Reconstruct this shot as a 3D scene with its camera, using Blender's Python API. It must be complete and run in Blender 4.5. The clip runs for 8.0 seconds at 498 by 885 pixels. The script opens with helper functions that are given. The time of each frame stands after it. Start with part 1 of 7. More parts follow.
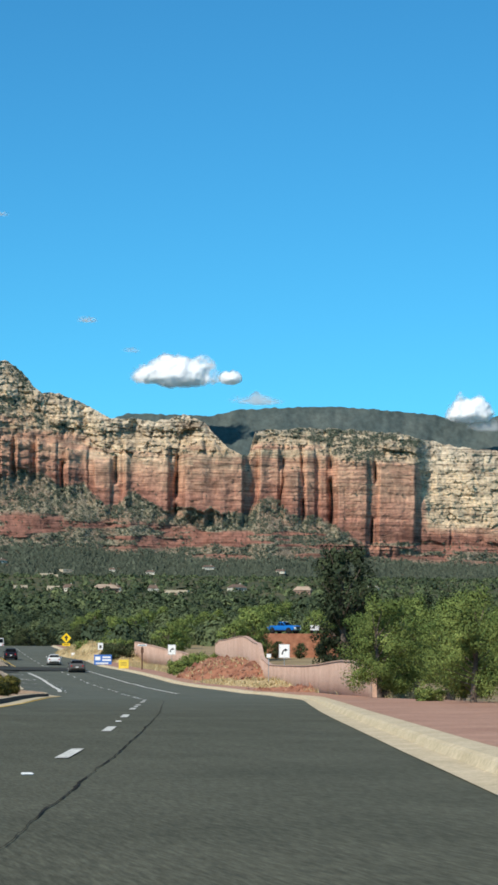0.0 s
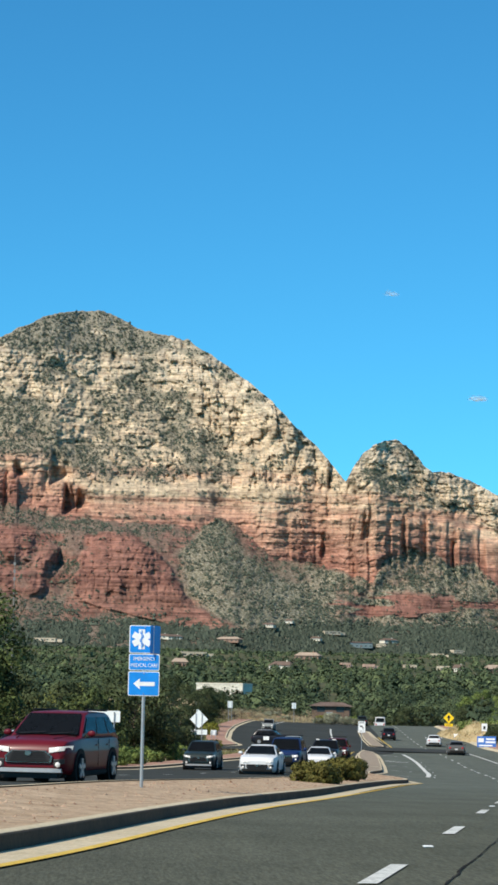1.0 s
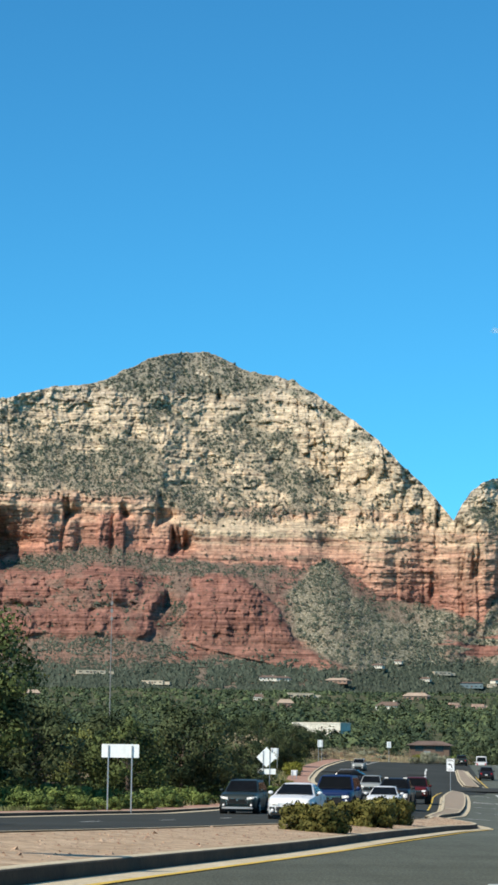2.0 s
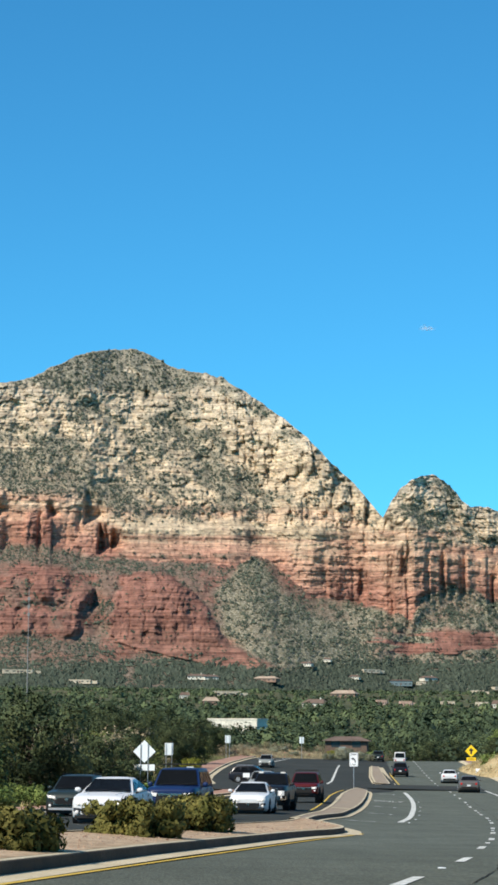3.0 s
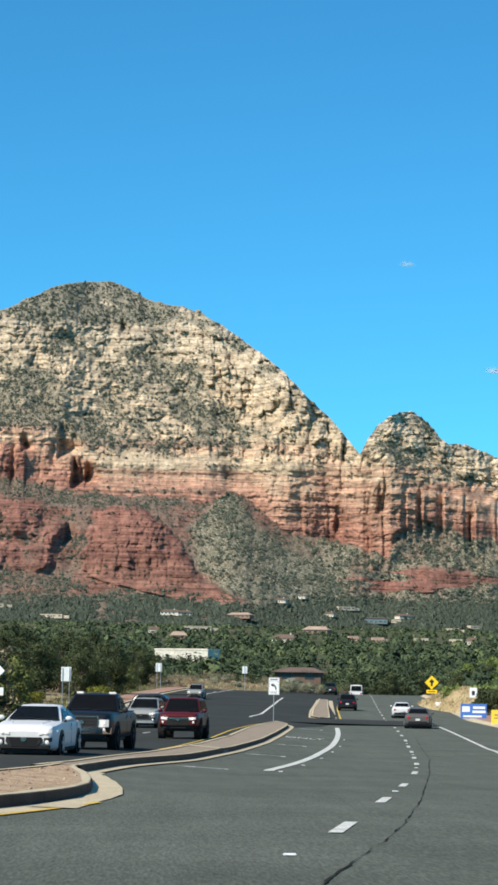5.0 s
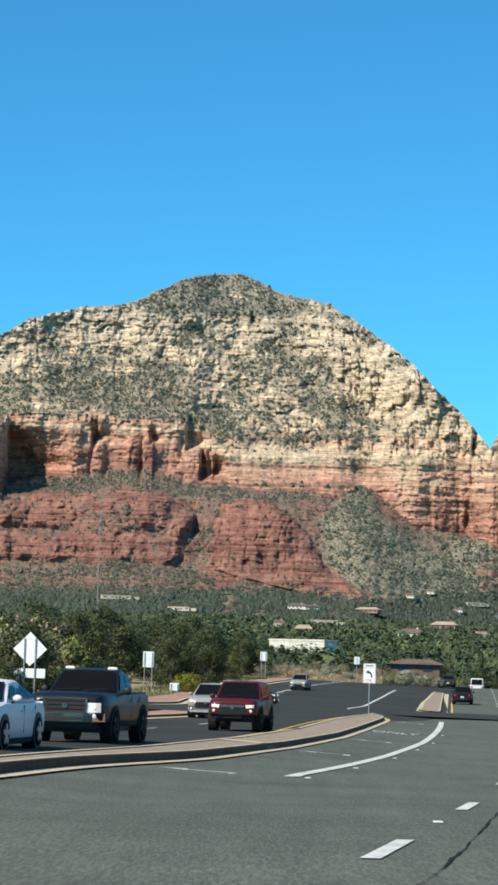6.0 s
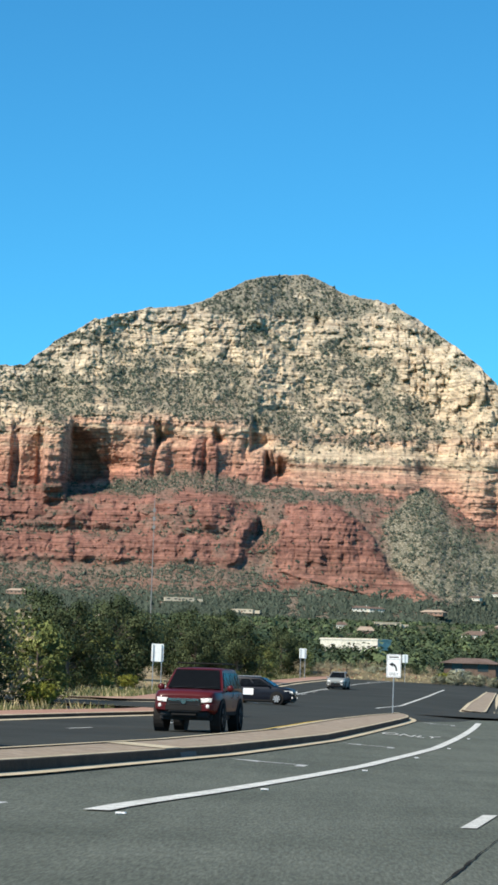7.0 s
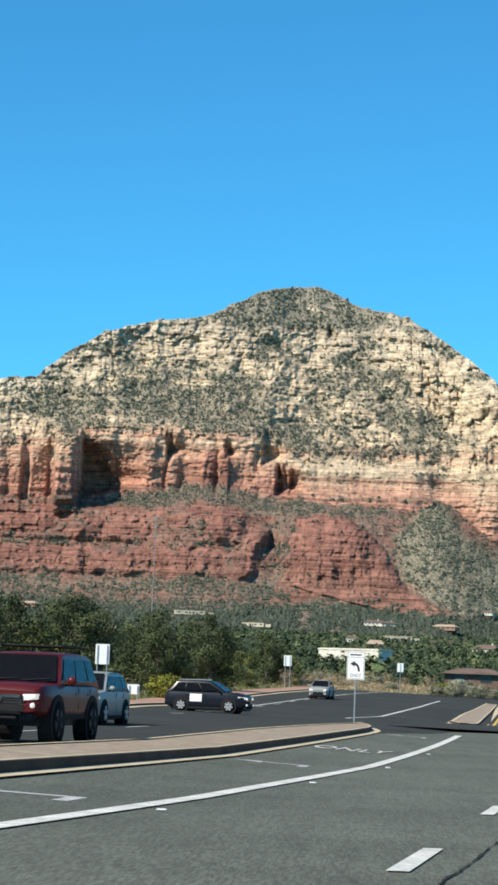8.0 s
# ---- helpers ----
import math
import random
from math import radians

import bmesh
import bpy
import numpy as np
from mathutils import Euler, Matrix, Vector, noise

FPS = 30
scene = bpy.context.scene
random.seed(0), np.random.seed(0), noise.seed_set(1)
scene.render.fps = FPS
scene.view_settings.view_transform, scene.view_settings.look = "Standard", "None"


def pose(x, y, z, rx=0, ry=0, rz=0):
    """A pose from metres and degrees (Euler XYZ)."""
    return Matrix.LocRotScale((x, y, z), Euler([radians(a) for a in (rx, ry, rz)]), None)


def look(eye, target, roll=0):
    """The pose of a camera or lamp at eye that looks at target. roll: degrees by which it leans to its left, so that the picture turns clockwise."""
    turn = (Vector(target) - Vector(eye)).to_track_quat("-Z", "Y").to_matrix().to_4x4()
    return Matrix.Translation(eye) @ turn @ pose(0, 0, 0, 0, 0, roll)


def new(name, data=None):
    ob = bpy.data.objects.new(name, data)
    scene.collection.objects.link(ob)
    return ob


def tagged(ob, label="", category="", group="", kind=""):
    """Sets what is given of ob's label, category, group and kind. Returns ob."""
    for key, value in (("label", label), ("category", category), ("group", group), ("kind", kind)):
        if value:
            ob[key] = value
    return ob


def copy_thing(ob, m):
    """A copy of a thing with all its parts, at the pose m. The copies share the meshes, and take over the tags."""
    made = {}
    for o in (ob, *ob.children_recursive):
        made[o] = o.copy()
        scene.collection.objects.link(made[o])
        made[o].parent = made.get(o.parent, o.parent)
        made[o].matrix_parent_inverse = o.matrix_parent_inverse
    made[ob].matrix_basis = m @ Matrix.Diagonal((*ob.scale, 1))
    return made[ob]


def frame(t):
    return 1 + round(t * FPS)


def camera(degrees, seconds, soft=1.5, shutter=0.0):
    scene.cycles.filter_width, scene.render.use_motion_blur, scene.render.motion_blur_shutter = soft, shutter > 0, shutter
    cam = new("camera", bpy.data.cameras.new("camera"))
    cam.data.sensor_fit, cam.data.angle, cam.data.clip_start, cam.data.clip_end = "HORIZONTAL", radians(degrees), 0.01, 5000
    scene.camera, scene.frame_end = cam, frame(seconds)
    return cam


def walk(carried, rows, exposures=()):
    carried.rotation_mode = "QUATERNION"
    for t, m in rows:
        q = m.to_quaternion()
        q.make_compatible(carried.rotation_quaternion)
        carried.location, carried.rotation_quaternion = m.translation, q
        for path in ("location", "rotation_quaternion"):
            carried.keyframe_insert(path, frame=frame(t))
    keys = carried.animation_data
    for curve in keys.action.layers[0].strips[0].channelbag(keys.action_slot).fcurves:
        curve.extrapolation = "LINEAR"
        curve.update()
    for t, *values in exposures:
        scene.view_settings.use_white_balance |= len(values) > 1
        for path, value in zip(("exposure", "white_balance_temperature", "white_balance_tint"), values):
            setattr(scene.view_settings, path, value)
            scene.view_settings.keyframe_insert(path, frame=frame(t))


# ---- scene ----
# ---- camera ----
cam = camera(12.581, 8.0, soft=3.0)


def aim(x, y, z, yaw, pitch, roll):
    """A pose from the eye, the turn to the left of +y, the tilt upwards and the lean, in degrees."""
    a, b = radians(yaw), radians(pitch)
    ahead = Vector((-math.sin(a) * math.cos(b), math.cos(a) * math.cos(b), math.sin(b)))
    return look((x, y, z), Vector((x, y, z)) + ahead * 10, roll)


PATH = [
    (0, 7.039, -27.298, 1.474, -13.342, 4.689, 0.260),
    (0.1, 7.513, -25.268, 1.439, -12.111, 4.699, 0.324),
    (0.2, 7.987, -23.237, 1.403, -10.402, 4.759, 0.426),
    (0.3, 8.455, -21.205, 1.365, -9.376, 4.896, 0.431),
    (0.5, 9.387, -17.141, 1.288, -7.147, 5.364, 0.614),
    (0.7, 10.256, -13.084, 1.218, -5.331, 5.984, 0.705),
    (1, 11.605, -7.088, 1.117, -3.364, 6.616, 1.145),
    (1.5, 13.795, 2.428, 0.916, -1.218, 7.233, 0.868),
    (1.7, 14.696, 6.284, 0.820, -0.702, 7.382, 0.645),
    (2.3, 17.282, 17.895, 0.505, -0.554, 7.776, 0.861),
    (2.8, 19.442, 27.646, 0.308, -1.500, 7.787, 0.345),
    (3, 20.326, 31.557, 0.219, -2.351, 7.633, 0.459),
    (3.5, 22.309, 41.435, -0.036, -4.156, 7.229, 0.778),
    (4, 24.163, 51.445, -0.297, -5.088, 6.723, 1.171),
    (4.2, 24.854, 55.362, -0.397, -4.979, 6.525, 1.279),
    (4.8, 26.933, 66.825, -0.654, -3.575, 6.150, 1.062),
    (5.3, 28.624, 76.263, -0.875, -1.811, 5.989, 1.195),
    (5.5, 29.278, 80.062, -0.972, -1.108, 5.941, 1.484),
    (6, 30.848, 89.713, -1.223, 0.439, 5.869, 1.726),
    (6.5, 32.419, 99.493, -1.448, 1.539, 5.816, 1.875),
    (7, 33.969, 109.543, -1.675, 2.134, 5.898, 1.902),
    (7.5, 35.415, 119.831, -1.896, 2.417, 6.052, 2.040),
    (8, 36.738, 129.757, -2.116, 2.507, 6.250, 2.173),
]
walk(cam, [(row[0], aim(*row[1:])) for row in PATH], [(0, 0.0), (0.5, 0.08), (1.5, 0.2), (3, 0.24), (4, 0.2), (5.5, 0.27), (8, 0.36)])

# ---- sky and sun ----
SUN_AZ, SUN_EL = radians(226), radians(42)  # clockwise from +y
world = bpy.data.worlds.new("world")
scene.world = world
world.use_nodes = True
wn = world.node_tree
sky = wn.nodes.new("ShaderNodeTexSky")
sky.sky_type = "NISHITA"
sky.sun_disc = False
sky.sun_elevation, sky.sun_rotation = SUN_EL, SUN_AZ
sky.altitude, sky.air_density, sky.dust_density, sky.ozone_density = 1300, 1.0, 0.5, 3.0
tint = wn.nodes.new("ShaderNodeMix")
tint.data_type, tint.blend_type = "RGBA", "MULTIPLY"
tint.inputs[0].default_value = 1.0
tint.inputs[7].default_value = (0.245, 0.85, 1.04, 1)
wn.links.new(sky.outputs[0], tint.inputs[6])
wn.links.new(tint.outputs[2], wn.nodes["Background"].inputs[0])
wn.nodes["Background"].inputs[1].default_value = 0.13
sun_data = bpy.data.lights.new("sun", "SUN")
sun_data.energy, sun_data.angle, sun_data.color = 5.0, radians(0.53), (1.0, 0.91, 0.78)
sun = new("sun", sun_data)
to_sun = Vector((math.sin(SUN_AZ) * math.cos(SUN_EL), math.cos(SUN_AZ) * math.cos(SUN_EL), math.sin(SUN_EL)))
sun.matrix_world = look(to_sun * 300, (0, 0, 0))
scene.view_settings.exposure = 0.0

# ---- materials ----
def shader(name, rough=0.8, metal=0.0, spec=0.3):
    m = bpy.data.materials.new(name)
    m.use_nodes = True
    b = m.node_tree.nodes["Principled BSDF"]
    b.inputs["Roughness"].default_value = rough
    b.inputs["Metallic"].default_value = metal
    b.inputs["Specular IOR Level"].default_value = spec
    return m, m.node_tree, b


def ramp_node(t, stops, link):
    r = t.nodes.new("ShaderNodeValToRGB")
    while len(r.color_ramp.elements) < len(stops):
        r.color_ramp.elements.new(0.5)
    for e, (p, c) in zip(r.color_ramp.elements, stops):
        e.position, e.color = p, (*c, 1)
    t.links.new(link, r.inputs[0])
    return r.outputs[0]


def noise_node(t, scale, detail=4, rough=0.6, vec=None):
    n = t.nodes.new("ShaderNodeTexNoise")
    n.inputs["Scale"].default_value, n.inputs["Detail"].default_value, n.inputs["Roughness"].default_value = scale, detail, rough
    t.links.new(vec if vec is not None else coords(t), n.inputs["Vector"])
    return n.outputs["Fac"]


def coords(t):
    g = t.nodes.new("ShaderNodeNewGeometry")
    return g.outputs["Position"]


def stretched(t, sx, sy, sz):
    m = t.nodes.new("ShaderNodeMapping")
    m.inputs["Scale"].default_value = (sx, sy, sz)
    t.links.new(coords(t), m.inputs["Vector"])
    return m.outputs["Vector"]


def mix(t, a, b, fac, mode="MIX"):
    n = t.nodes.new("ShaderNodeMix")
    n.data_type, n.blend_type = "RGBA", mode
    for k, v in ((0, fac), (6, a), (7, b)):
        if isinstance(v, (int, float)):
            n.inputs[k].default_value = v
        elif isinstance(v, tuple):
            n.inputs[k].default_value = (*v, 1)
        else:
            t.links.new(v, n.inputs[k])
    return n.outputs[2]


def bump(t, b, height, strength, distance):
    n = t.nodes.new("ShaderNodeBump")
    n.inputs["Strength"].default_value, n.inputs["Distance"].default_value = strength, distance
    t.links.new(height, n.inputs["Height"])
    t.links.new(n.outputs[0], b.inputs["Normal"])


def two_scale(name, dark, light, big, small, rough=0.85, relief=0.0, vec=None, spec=0.3, deep=0.28):
    """A surface with stains at one scale and grain at another."""
    m, t, b = shader(name, rough, spec=spec)
    n1, n2 = noise_node(t, big, 4), noise_node(t, small, 6, 0.7)
    c1 = ramp_node(t, [(0.32, dark), (0.68, light)], n1)
    c2 = ramp_node(t, [(0.34, (1 - deep,) * 3), (0.66, (1 + deep * 0.7,) * 3)], n2)
    t.links.new(mix(t, c1, c2, 1.0, "MULTIPLY"), b.inputs["Base Color"])
    if relief:
        bump(t, b, n2, 0.6, relief)
    return m




def asphalt_material():
    """Worn asphalt: stains, wear drawn out along the lanes, and a coarse chip grain."""
    m, t, b = shader("asphalt", 0.95, spec=0.08)
    stain = ramp_node(t, [(0.32, (0.093, 0.101, 0.080)), (0.68, (0.124, 0.133, 0.107))], noise_node(t, 0.25, 4))
    sep = t.nodes.new("ShaderNodeSeparateXYZ")
    t.links.new(coords(t), sep.inputs[0])
    # stain colour is darker and warmer below y 20, untinted past y 90
    by_y = t.nodes.new("ShaderNodeMapRange")
    by_y.inputs[1].default_value, by_y.inputs[2].default_value = 20, 90
    t.links.new(sep.outputs[1], by_y.inputs[0])
    stain = mix(t, stain, ramp_node(t, [(0.0, (0.80, 0.75, 0.66)), (1.0, (1.0, 1.0, 1.0))], by_y.outputs[0]), 1.0, "MULTIPLY")
    wear = ramp_node(t, [(0.34, (0.66,) * 3), (0.5, (1.0,) * 3), (0.68, (1.32,) * 3)], noise_node(t, 1.0, 4, 0.6, stretched(t, 2.2, 0.12, 1.0)))
    chip = ramp_node(t, [(0.34, (0.60,) * 3), (0.52, (1.0,) * 3), (0.68, (1.46,) * 3)], noise_node(t, 1.0, 5, 0.75, stretched(t, 36.0, 3.2, 1.0)))
    t.links.new(mix(t, mix(t, stain, wear, 0.22, "MULTIPLY"), chip, 1.0, "MULTIPLY"), b.inputs["Base Color"])
    return m


ASPHALT = asphalt_material()
ASPHALT_NEW = two_scale("new_asphalt", (0.038, 0.040, 0.035), (0.056, 0.058, 0.050), 0.2, 12, 0.95, 0.01, spec=0.08)
KERB = two_scale("kerb_concrete", (0.48, 0.395, 0.25), (0.60, 0.50, 0.335), 0.8, 14, 0.9, 0.003)
ASPHALT_PATCH = two_scale("patched_asphalt", (0.040, 0.041, 0.036), (0.056, 0.057, 0.049), 0.3, 9, 0.95, 0.01, spec=0.08)
# kerb face: tyre scuffs, plus its shade put into the dark colour
KERB_FACE = two_scale("scuffed_shaded_kerb_face", (0.038, 0.025, 0.015), (0.078, 0.053, 0.032), 0.9, 14, 0.9, 0.01)
PAVERS = two_scale("brown_stamped_concrete", (0.27, 0.205, 0.14), (0.37, 0.29, 0.205), 1.2, 6, 0.9, 0.02)
TAR = two_scale("tar", (0.020, 0.019, 0.017), (0.040, 0.037, 0.032), 1.0, 10, 0.95, spec=0.03)
RED_PAVING = two_scale("red_concrete", (0.33, 0.178, 0.118), (0.44, 0.258, 0.178), 0.5, 12, 0.9, 0.01)
GRAVEL = two_scale("red_gravel", (0.35, 0.235, 0.135), (0.52, 0.375, 0.24), 1.2, 5, 0.95, 0.05, deep=0.4)
WHITE_PAINT = two_scale("white_road_paint", (0.47, 0.46, 0.405), (0.72, 0.71, 0.64), 1.5, 18, 0.8, deep=0.35)
WORN_PAINT = two_scale("worn_road_paint", (0.30, 0.30, 0.28), (0.62, 0.62, 0.58), 2.5, 22, 0.85)
YELLOW_PAINT = two_scale("yellow_road_paint", (0.55, 0.36, 0.05), (0.70, 0.47, 0.08), 1.5, 18, 0.8)


def rock_material():
    m, t, b = shader("layered_sandstone", 0.95, spec=0.1)
    at = t.nodes.new("ShaderNodeAttribute")
    at.attribute_name = "bed"
    wob = noise_node(t, 0.010, 5, 0.65)
    add = t.nodes.new("ShaderNodeMath")
    add.operation = "MULTIPLY_ADD"
    t.links.new(wob, add.inputs[0])
    add.inputs[1].default_value = 0.15
    t.links.new(at.outputs["Fac"], add.inputs[2])
    sub = t.nodes.new("ShaderNodeMath")
    sub.operation = "SUBTRACT"
    t.links.new(add.outputs[0], sub.inputs[0])
    sub.inputs[1].default_value = 0.075
    base = ramp_node(t, [(0.0, (0.255, 0.136, 0.094)), (0.22, (0.264, 0.131, 0.099)), (0.38, (0.294, 0.144, 0.108)),
                         (0.44, (0.455, 0.230, 0.162)), (0.55, (0.52, 0.315, 0.215)), (0.62, (0.58, 0.41, 0.280)),
                         (0.67, (0.61, 0.472, 0.318)), (0.86, (0.595, 0.478, 0.332)), (1.0, (0.57, 0.485, 0.365))], sub.outputs[0])
    beds = noise_node(t, 1.0, 5, 0.7, stretched(t, 0.004, 0.004, 0.11))
    c2 = ramp_node(t, [(0.34, (0.60, 0.57, 0.56)), (0.46, (1.0, 1.0, 1.0)), (0.66, (1.20, 1.20, 1.18))], beds)
    thin = ramp_node(t, [(0.38, (0.55, 0.53, 0.53)), (0.47, (1.0, 1.0, 1.0)), (0.62, (1.18, 1.18, 1.18))], noise_node(t, 1.0, 3, 0.6, stretched(t, 0.012, 0.012, 0.42)))
    grain = ramp_node(t, [(0.32, (0.58, 0.60, 0.62)), (0.52, (1.0, 1.0, 1.0)), (0.7, (1.22, 1.22, 1.2))], noise_node(t, 0.10, 8, 0.75))
    streak = ramp_node(t, [(0.35, (0.72, 0.66, 0.64)), (0.6, (1.05, 1.05, 1.05))], noise_node(t, 1.0, 4, 0.6, stretched(t, 0.06, 0.06, 0.006)))
    col = mix(t, mix(t, mix(t, base, c2, 0.9, "MULTIPLY"), thin, 0.8, "MULTIPLY"), grain, 1.0, "MULTIPLY")
    col = mix(t, col, streak, 0.5, "MULTIPLY")
    varnish = ramp_node(t, [(0.38, (0.60, 0.60, 0.60)), (0.52, (1.0, 1.0, 1.0)), (0.68, (1.10, 1.09, 1.06))], noise_node(t, 0.035, 6, 0.7))
    col = mix(t, col, varnish, 0.75, "MULTIPLY")
    ve = t.nodes.new("ShaderNodeAttribute")
    ve.attribute_name = "scrub"
    soil = ramp_node(t, [(0.36, (0.065, 0.073, 0.055)), (0.50, (0.135, 0.135, 0.10)), (0.70, (0.36, 0.32, 0.25))], noise_node(t, 0.15, 6, 0.8))
    soil = mix(t, soil, base, 0.22)
    col = mix(t, col, soil, ve.outputs["Fac"])
    ru = t.nodes.new("ShaderNodeAttribute")
    ru.attribute_name = "rubble"
    stones = ramp_node(t, [(0.38, (0.09, 0.10, 0.055)), (0.5, (0.20, 0.19, 0.13)), (0.64, (0.49, 0.445, 0.335))], noise_node(t, 0.30, 6, 0.8))
    t.links.new(mix(t, col, stones, ru.outputs["Fac"]), b.inputs["Base Color"])
    ledges = noise_node(t, 1.0, 4, 0.65, stretched(t, 0.03, 0.03, 0.34))
    joints = noise_node(t, 1.0, 4, 0.65, stretched(t, 0.28, 0.28, 0.05))
    relief = mix(t, mix(t, ledges, joints, 0.42), noise_node(t, 0.25, 6, 0.75), 0.42)
    bump(t, b, relief, 0.9, 4.5)
    return m


ROCK = rock_material()


def ground_material():
    """Dry earth by the road that turns to brushy soil out in the valley."""
    m, t, b = shader("valley_ground", 0.95, spec=0.1)
    sep = t.nodes.new("ShaderNodeSeparateXYZ")
    t.links.new(coords(t), sep.inputs[0])
    far = t.nodes.new("ShaderNodeMapRange")
    far.inputs[1].default_value, far.inputs[2].default_value = 380, 620
    t.links.new(sep.outputs[1], far.inputs[0])
    near = ramp_node(t, [(0.32, (0.22, 0.16, 0.09)), (0.68, (0.38, 0.30, 0.17))], noise_node(t, 0.15))
    brush = ramp_node(t, [(0.34, (0.045, 0.055, 0.025)), (0.55, (0.10, 0.10, 0.05)), (0.72, (0.26, 0.17, 0.10))], noise_node(t, 0.03, 7, 0.75))
    c = mix(t, near, brush, far.outputs[0])
    t.links.new(mix(t, c, ramp_node(t, [(0.3, (0.7, 0.7, 0.7)), (0.7, (1.2, 1.2, 1.2))], noise_node(t, 4, 6, 0.7)), 1.0, "MULTIPLY"), b.inputs["Base Color"])
    return m


GROUND = ground_material()


def leaf_material(name, dark, light, single=True):
    """Leaves; the tone of the whole plant comes from the mesh, that of each leaf from its own piece."""
    m, t, b = shader(name, 0.75, spec=0.15)
    g = t.nodes.new("ShaderNodeNewGeometry")
    at = t.nodes.new("ShaderNodeAttribute")
    at.attribute_name = "tone"
    c = ramp_node(t, [(0.0, dark), (1.0, light)], at.outputs["Fac"] if not single else g.outputs["Random Per Island"])
    if not single:
        c = mix(t, c, ramp_node(t, [(0.0, (0.82, 0.82, 0.82)), (1.0, (1.16, 1.16, 1.12))], g.outputs["Random Per Island"]), 1.0, "MULTIPLY")
    t.links.new(mix(t, c, ramp_node(t, [(0.3, (0.75, 0.75, 0.75)), (0.7, (1.2, 1.2, 1.2))], noise_node(t, 0.5)), 1.0, "MULTIPLY"), b.inputs["Base Color"])
    return m


SCRUB = leaf_material("scrub_leaves", (0.042, 0.054, 0.038), (0.112, 0.128, 0.092), False)
WOOD_FAR = leaf_material("far_tree_leaves", (0.042, 0.062, 0.034), (0.138, 0.172, 0.076), False)
STONE = leaf_material("loose_stone", (0.22, 0.13, 0.085), (0.44, 0.31, 0.215), False)
MESA_WOOD = two_scale("wooded_mesa", (0.05, 0.075, 0.075), (0.09, 0.11, 0.10), 0.012, 0.08, 0.95)


# ---- small builders ----
def mesh_from(name, verts, faces, mat, smooth=False):
    me = bpy.data.meshes.new(name)
    verts = np.asarray(verts, np.float32)
    faces = np.asarray(faces, np.int32)
    k = faces.shape[1]
    me.vertices.add(len(verts))
    me.vertices.foreach_set("co", verts.ravel())
    me.loops.add(faces.size)
    me.loops.foreach_set("vertex_index", faces.ravel())
    me.polygons.add(len(faces))
    me.polygons.foreach_set("loop_start", np.arange(0, faces.size, k, dtype=np.int32))
    me.polygons.foreach_set("use_smooth", np.full(len(faces), smooth, bool))
    me.update(calc_edges=True)
    me.validate()
    me.materials.append(mat)
    return me


def grid_faces(rows, cols):
    i = np.arange((rows - 1) * cols).reshape(rows - 1, cols)[:, :-1]
    return np.stack([i, i + 1, i + cols + 1, i + cols], -1).reshape(-1, 4)


def hash2(ix, iy, seed):
    n = (ix.astype(np.int64) * 374761393 + iy.astype(np.int64) * 668265263 + seed * 974634777) & 0xFFFFFFFF
    n = ((n ^ (n >> 13)) * 1274126177) & 0xFFFFFFFF
    return ((n ^ (n >> 16)) & 0xFFFF) / 65535.0


def vnoise(x, y, seed=0):
    ix, iy = np.floor(x), np.floor(y)
    fx, fy = x - ix, y - iy
    fx, fy = fx * fx * (3 - 2 * fx), fy * fy * (3 - 2 * fy)
    a, b = hash2(ix, iy, seed), hash2(ix + 1, iy, seed)
    c, d = hash2(ix, iy + 1, seed), hash2(ix + 1, iy + 1, seed)
    return (a + (b - a) * fx) * (1 - fy) + (c + (d - c) * fx) * fy


def fbm(x, y, octaves=4, seed=0, gain=0.5):
    out, amp, tot = 0.0, 1.0, 0.0
    for k in range(octaves):
        out = out + amp * vnoise(x * 2**k + 17.3 * k, y * 2**k - 9.1 * k, seed + k)
        tot += amp
        amp *= gain
    return out / tot


def line(table, x):
    return np.interp(x, [a for a, _ in table], [b for _, b in table])


# ---- lie of the land ----
ROAD_Z = [(-80, 1.7), (1, -0.12), (25, -0.6), (37, -0.86), (72, -1.76), (96, -2.4), (125, -3.05), (160, -3.56), (181, -3.74), (235, -3.7),
          (275, -3.8), (320, -3.3), (380, -2.4), (450, -1.5), (600, 1.5), (1000, 10), (1500, 25), (2200, 50), (2900, 68), (3400, 76), (5200, 80)]


DASH_LINE = [(-60, -2.5), (1, 11.46), (13, 14.04), (25, 16.5), (37, 18.9), (72, 25.9), (96, 29.92), (109.9, 32.05), (122, 33.85), (134.5, 35.68), (143.5, 36.9),
             (168, 39.8), (197, 43.0), (240, 47.3), (300, 53.0), (390, 61.6), (532, 74.4), (700, 90)]


def land(x, y):
    """Height of the land: the oncoming lanes lie a little higher, and the west side climbs."""
    x, y = np.asarray(x, float), np.asarray(y, float)
    west = np.clip((0.12 * y + 2) - x, 0, 40) * 0.028 * np.clip((y - 150) / 100, 0, 1) * np.clip((700 - y) / 300, 0, 1)
    hollow = 5.5 * np.clip((y - 400) / 90, 0, 1) * np.clip((950 - y) / 250, 0, 1) * np.exp(-(((x - line(DASH_LINE, y)) / 26) ** 2))
    return line(ROAD_Z, y) - hollow + west + np.clip((line(DASH_LINE, y) - x - 5) / 5, 0, 1) * 0.32


EYE = (24.0, 50.0)


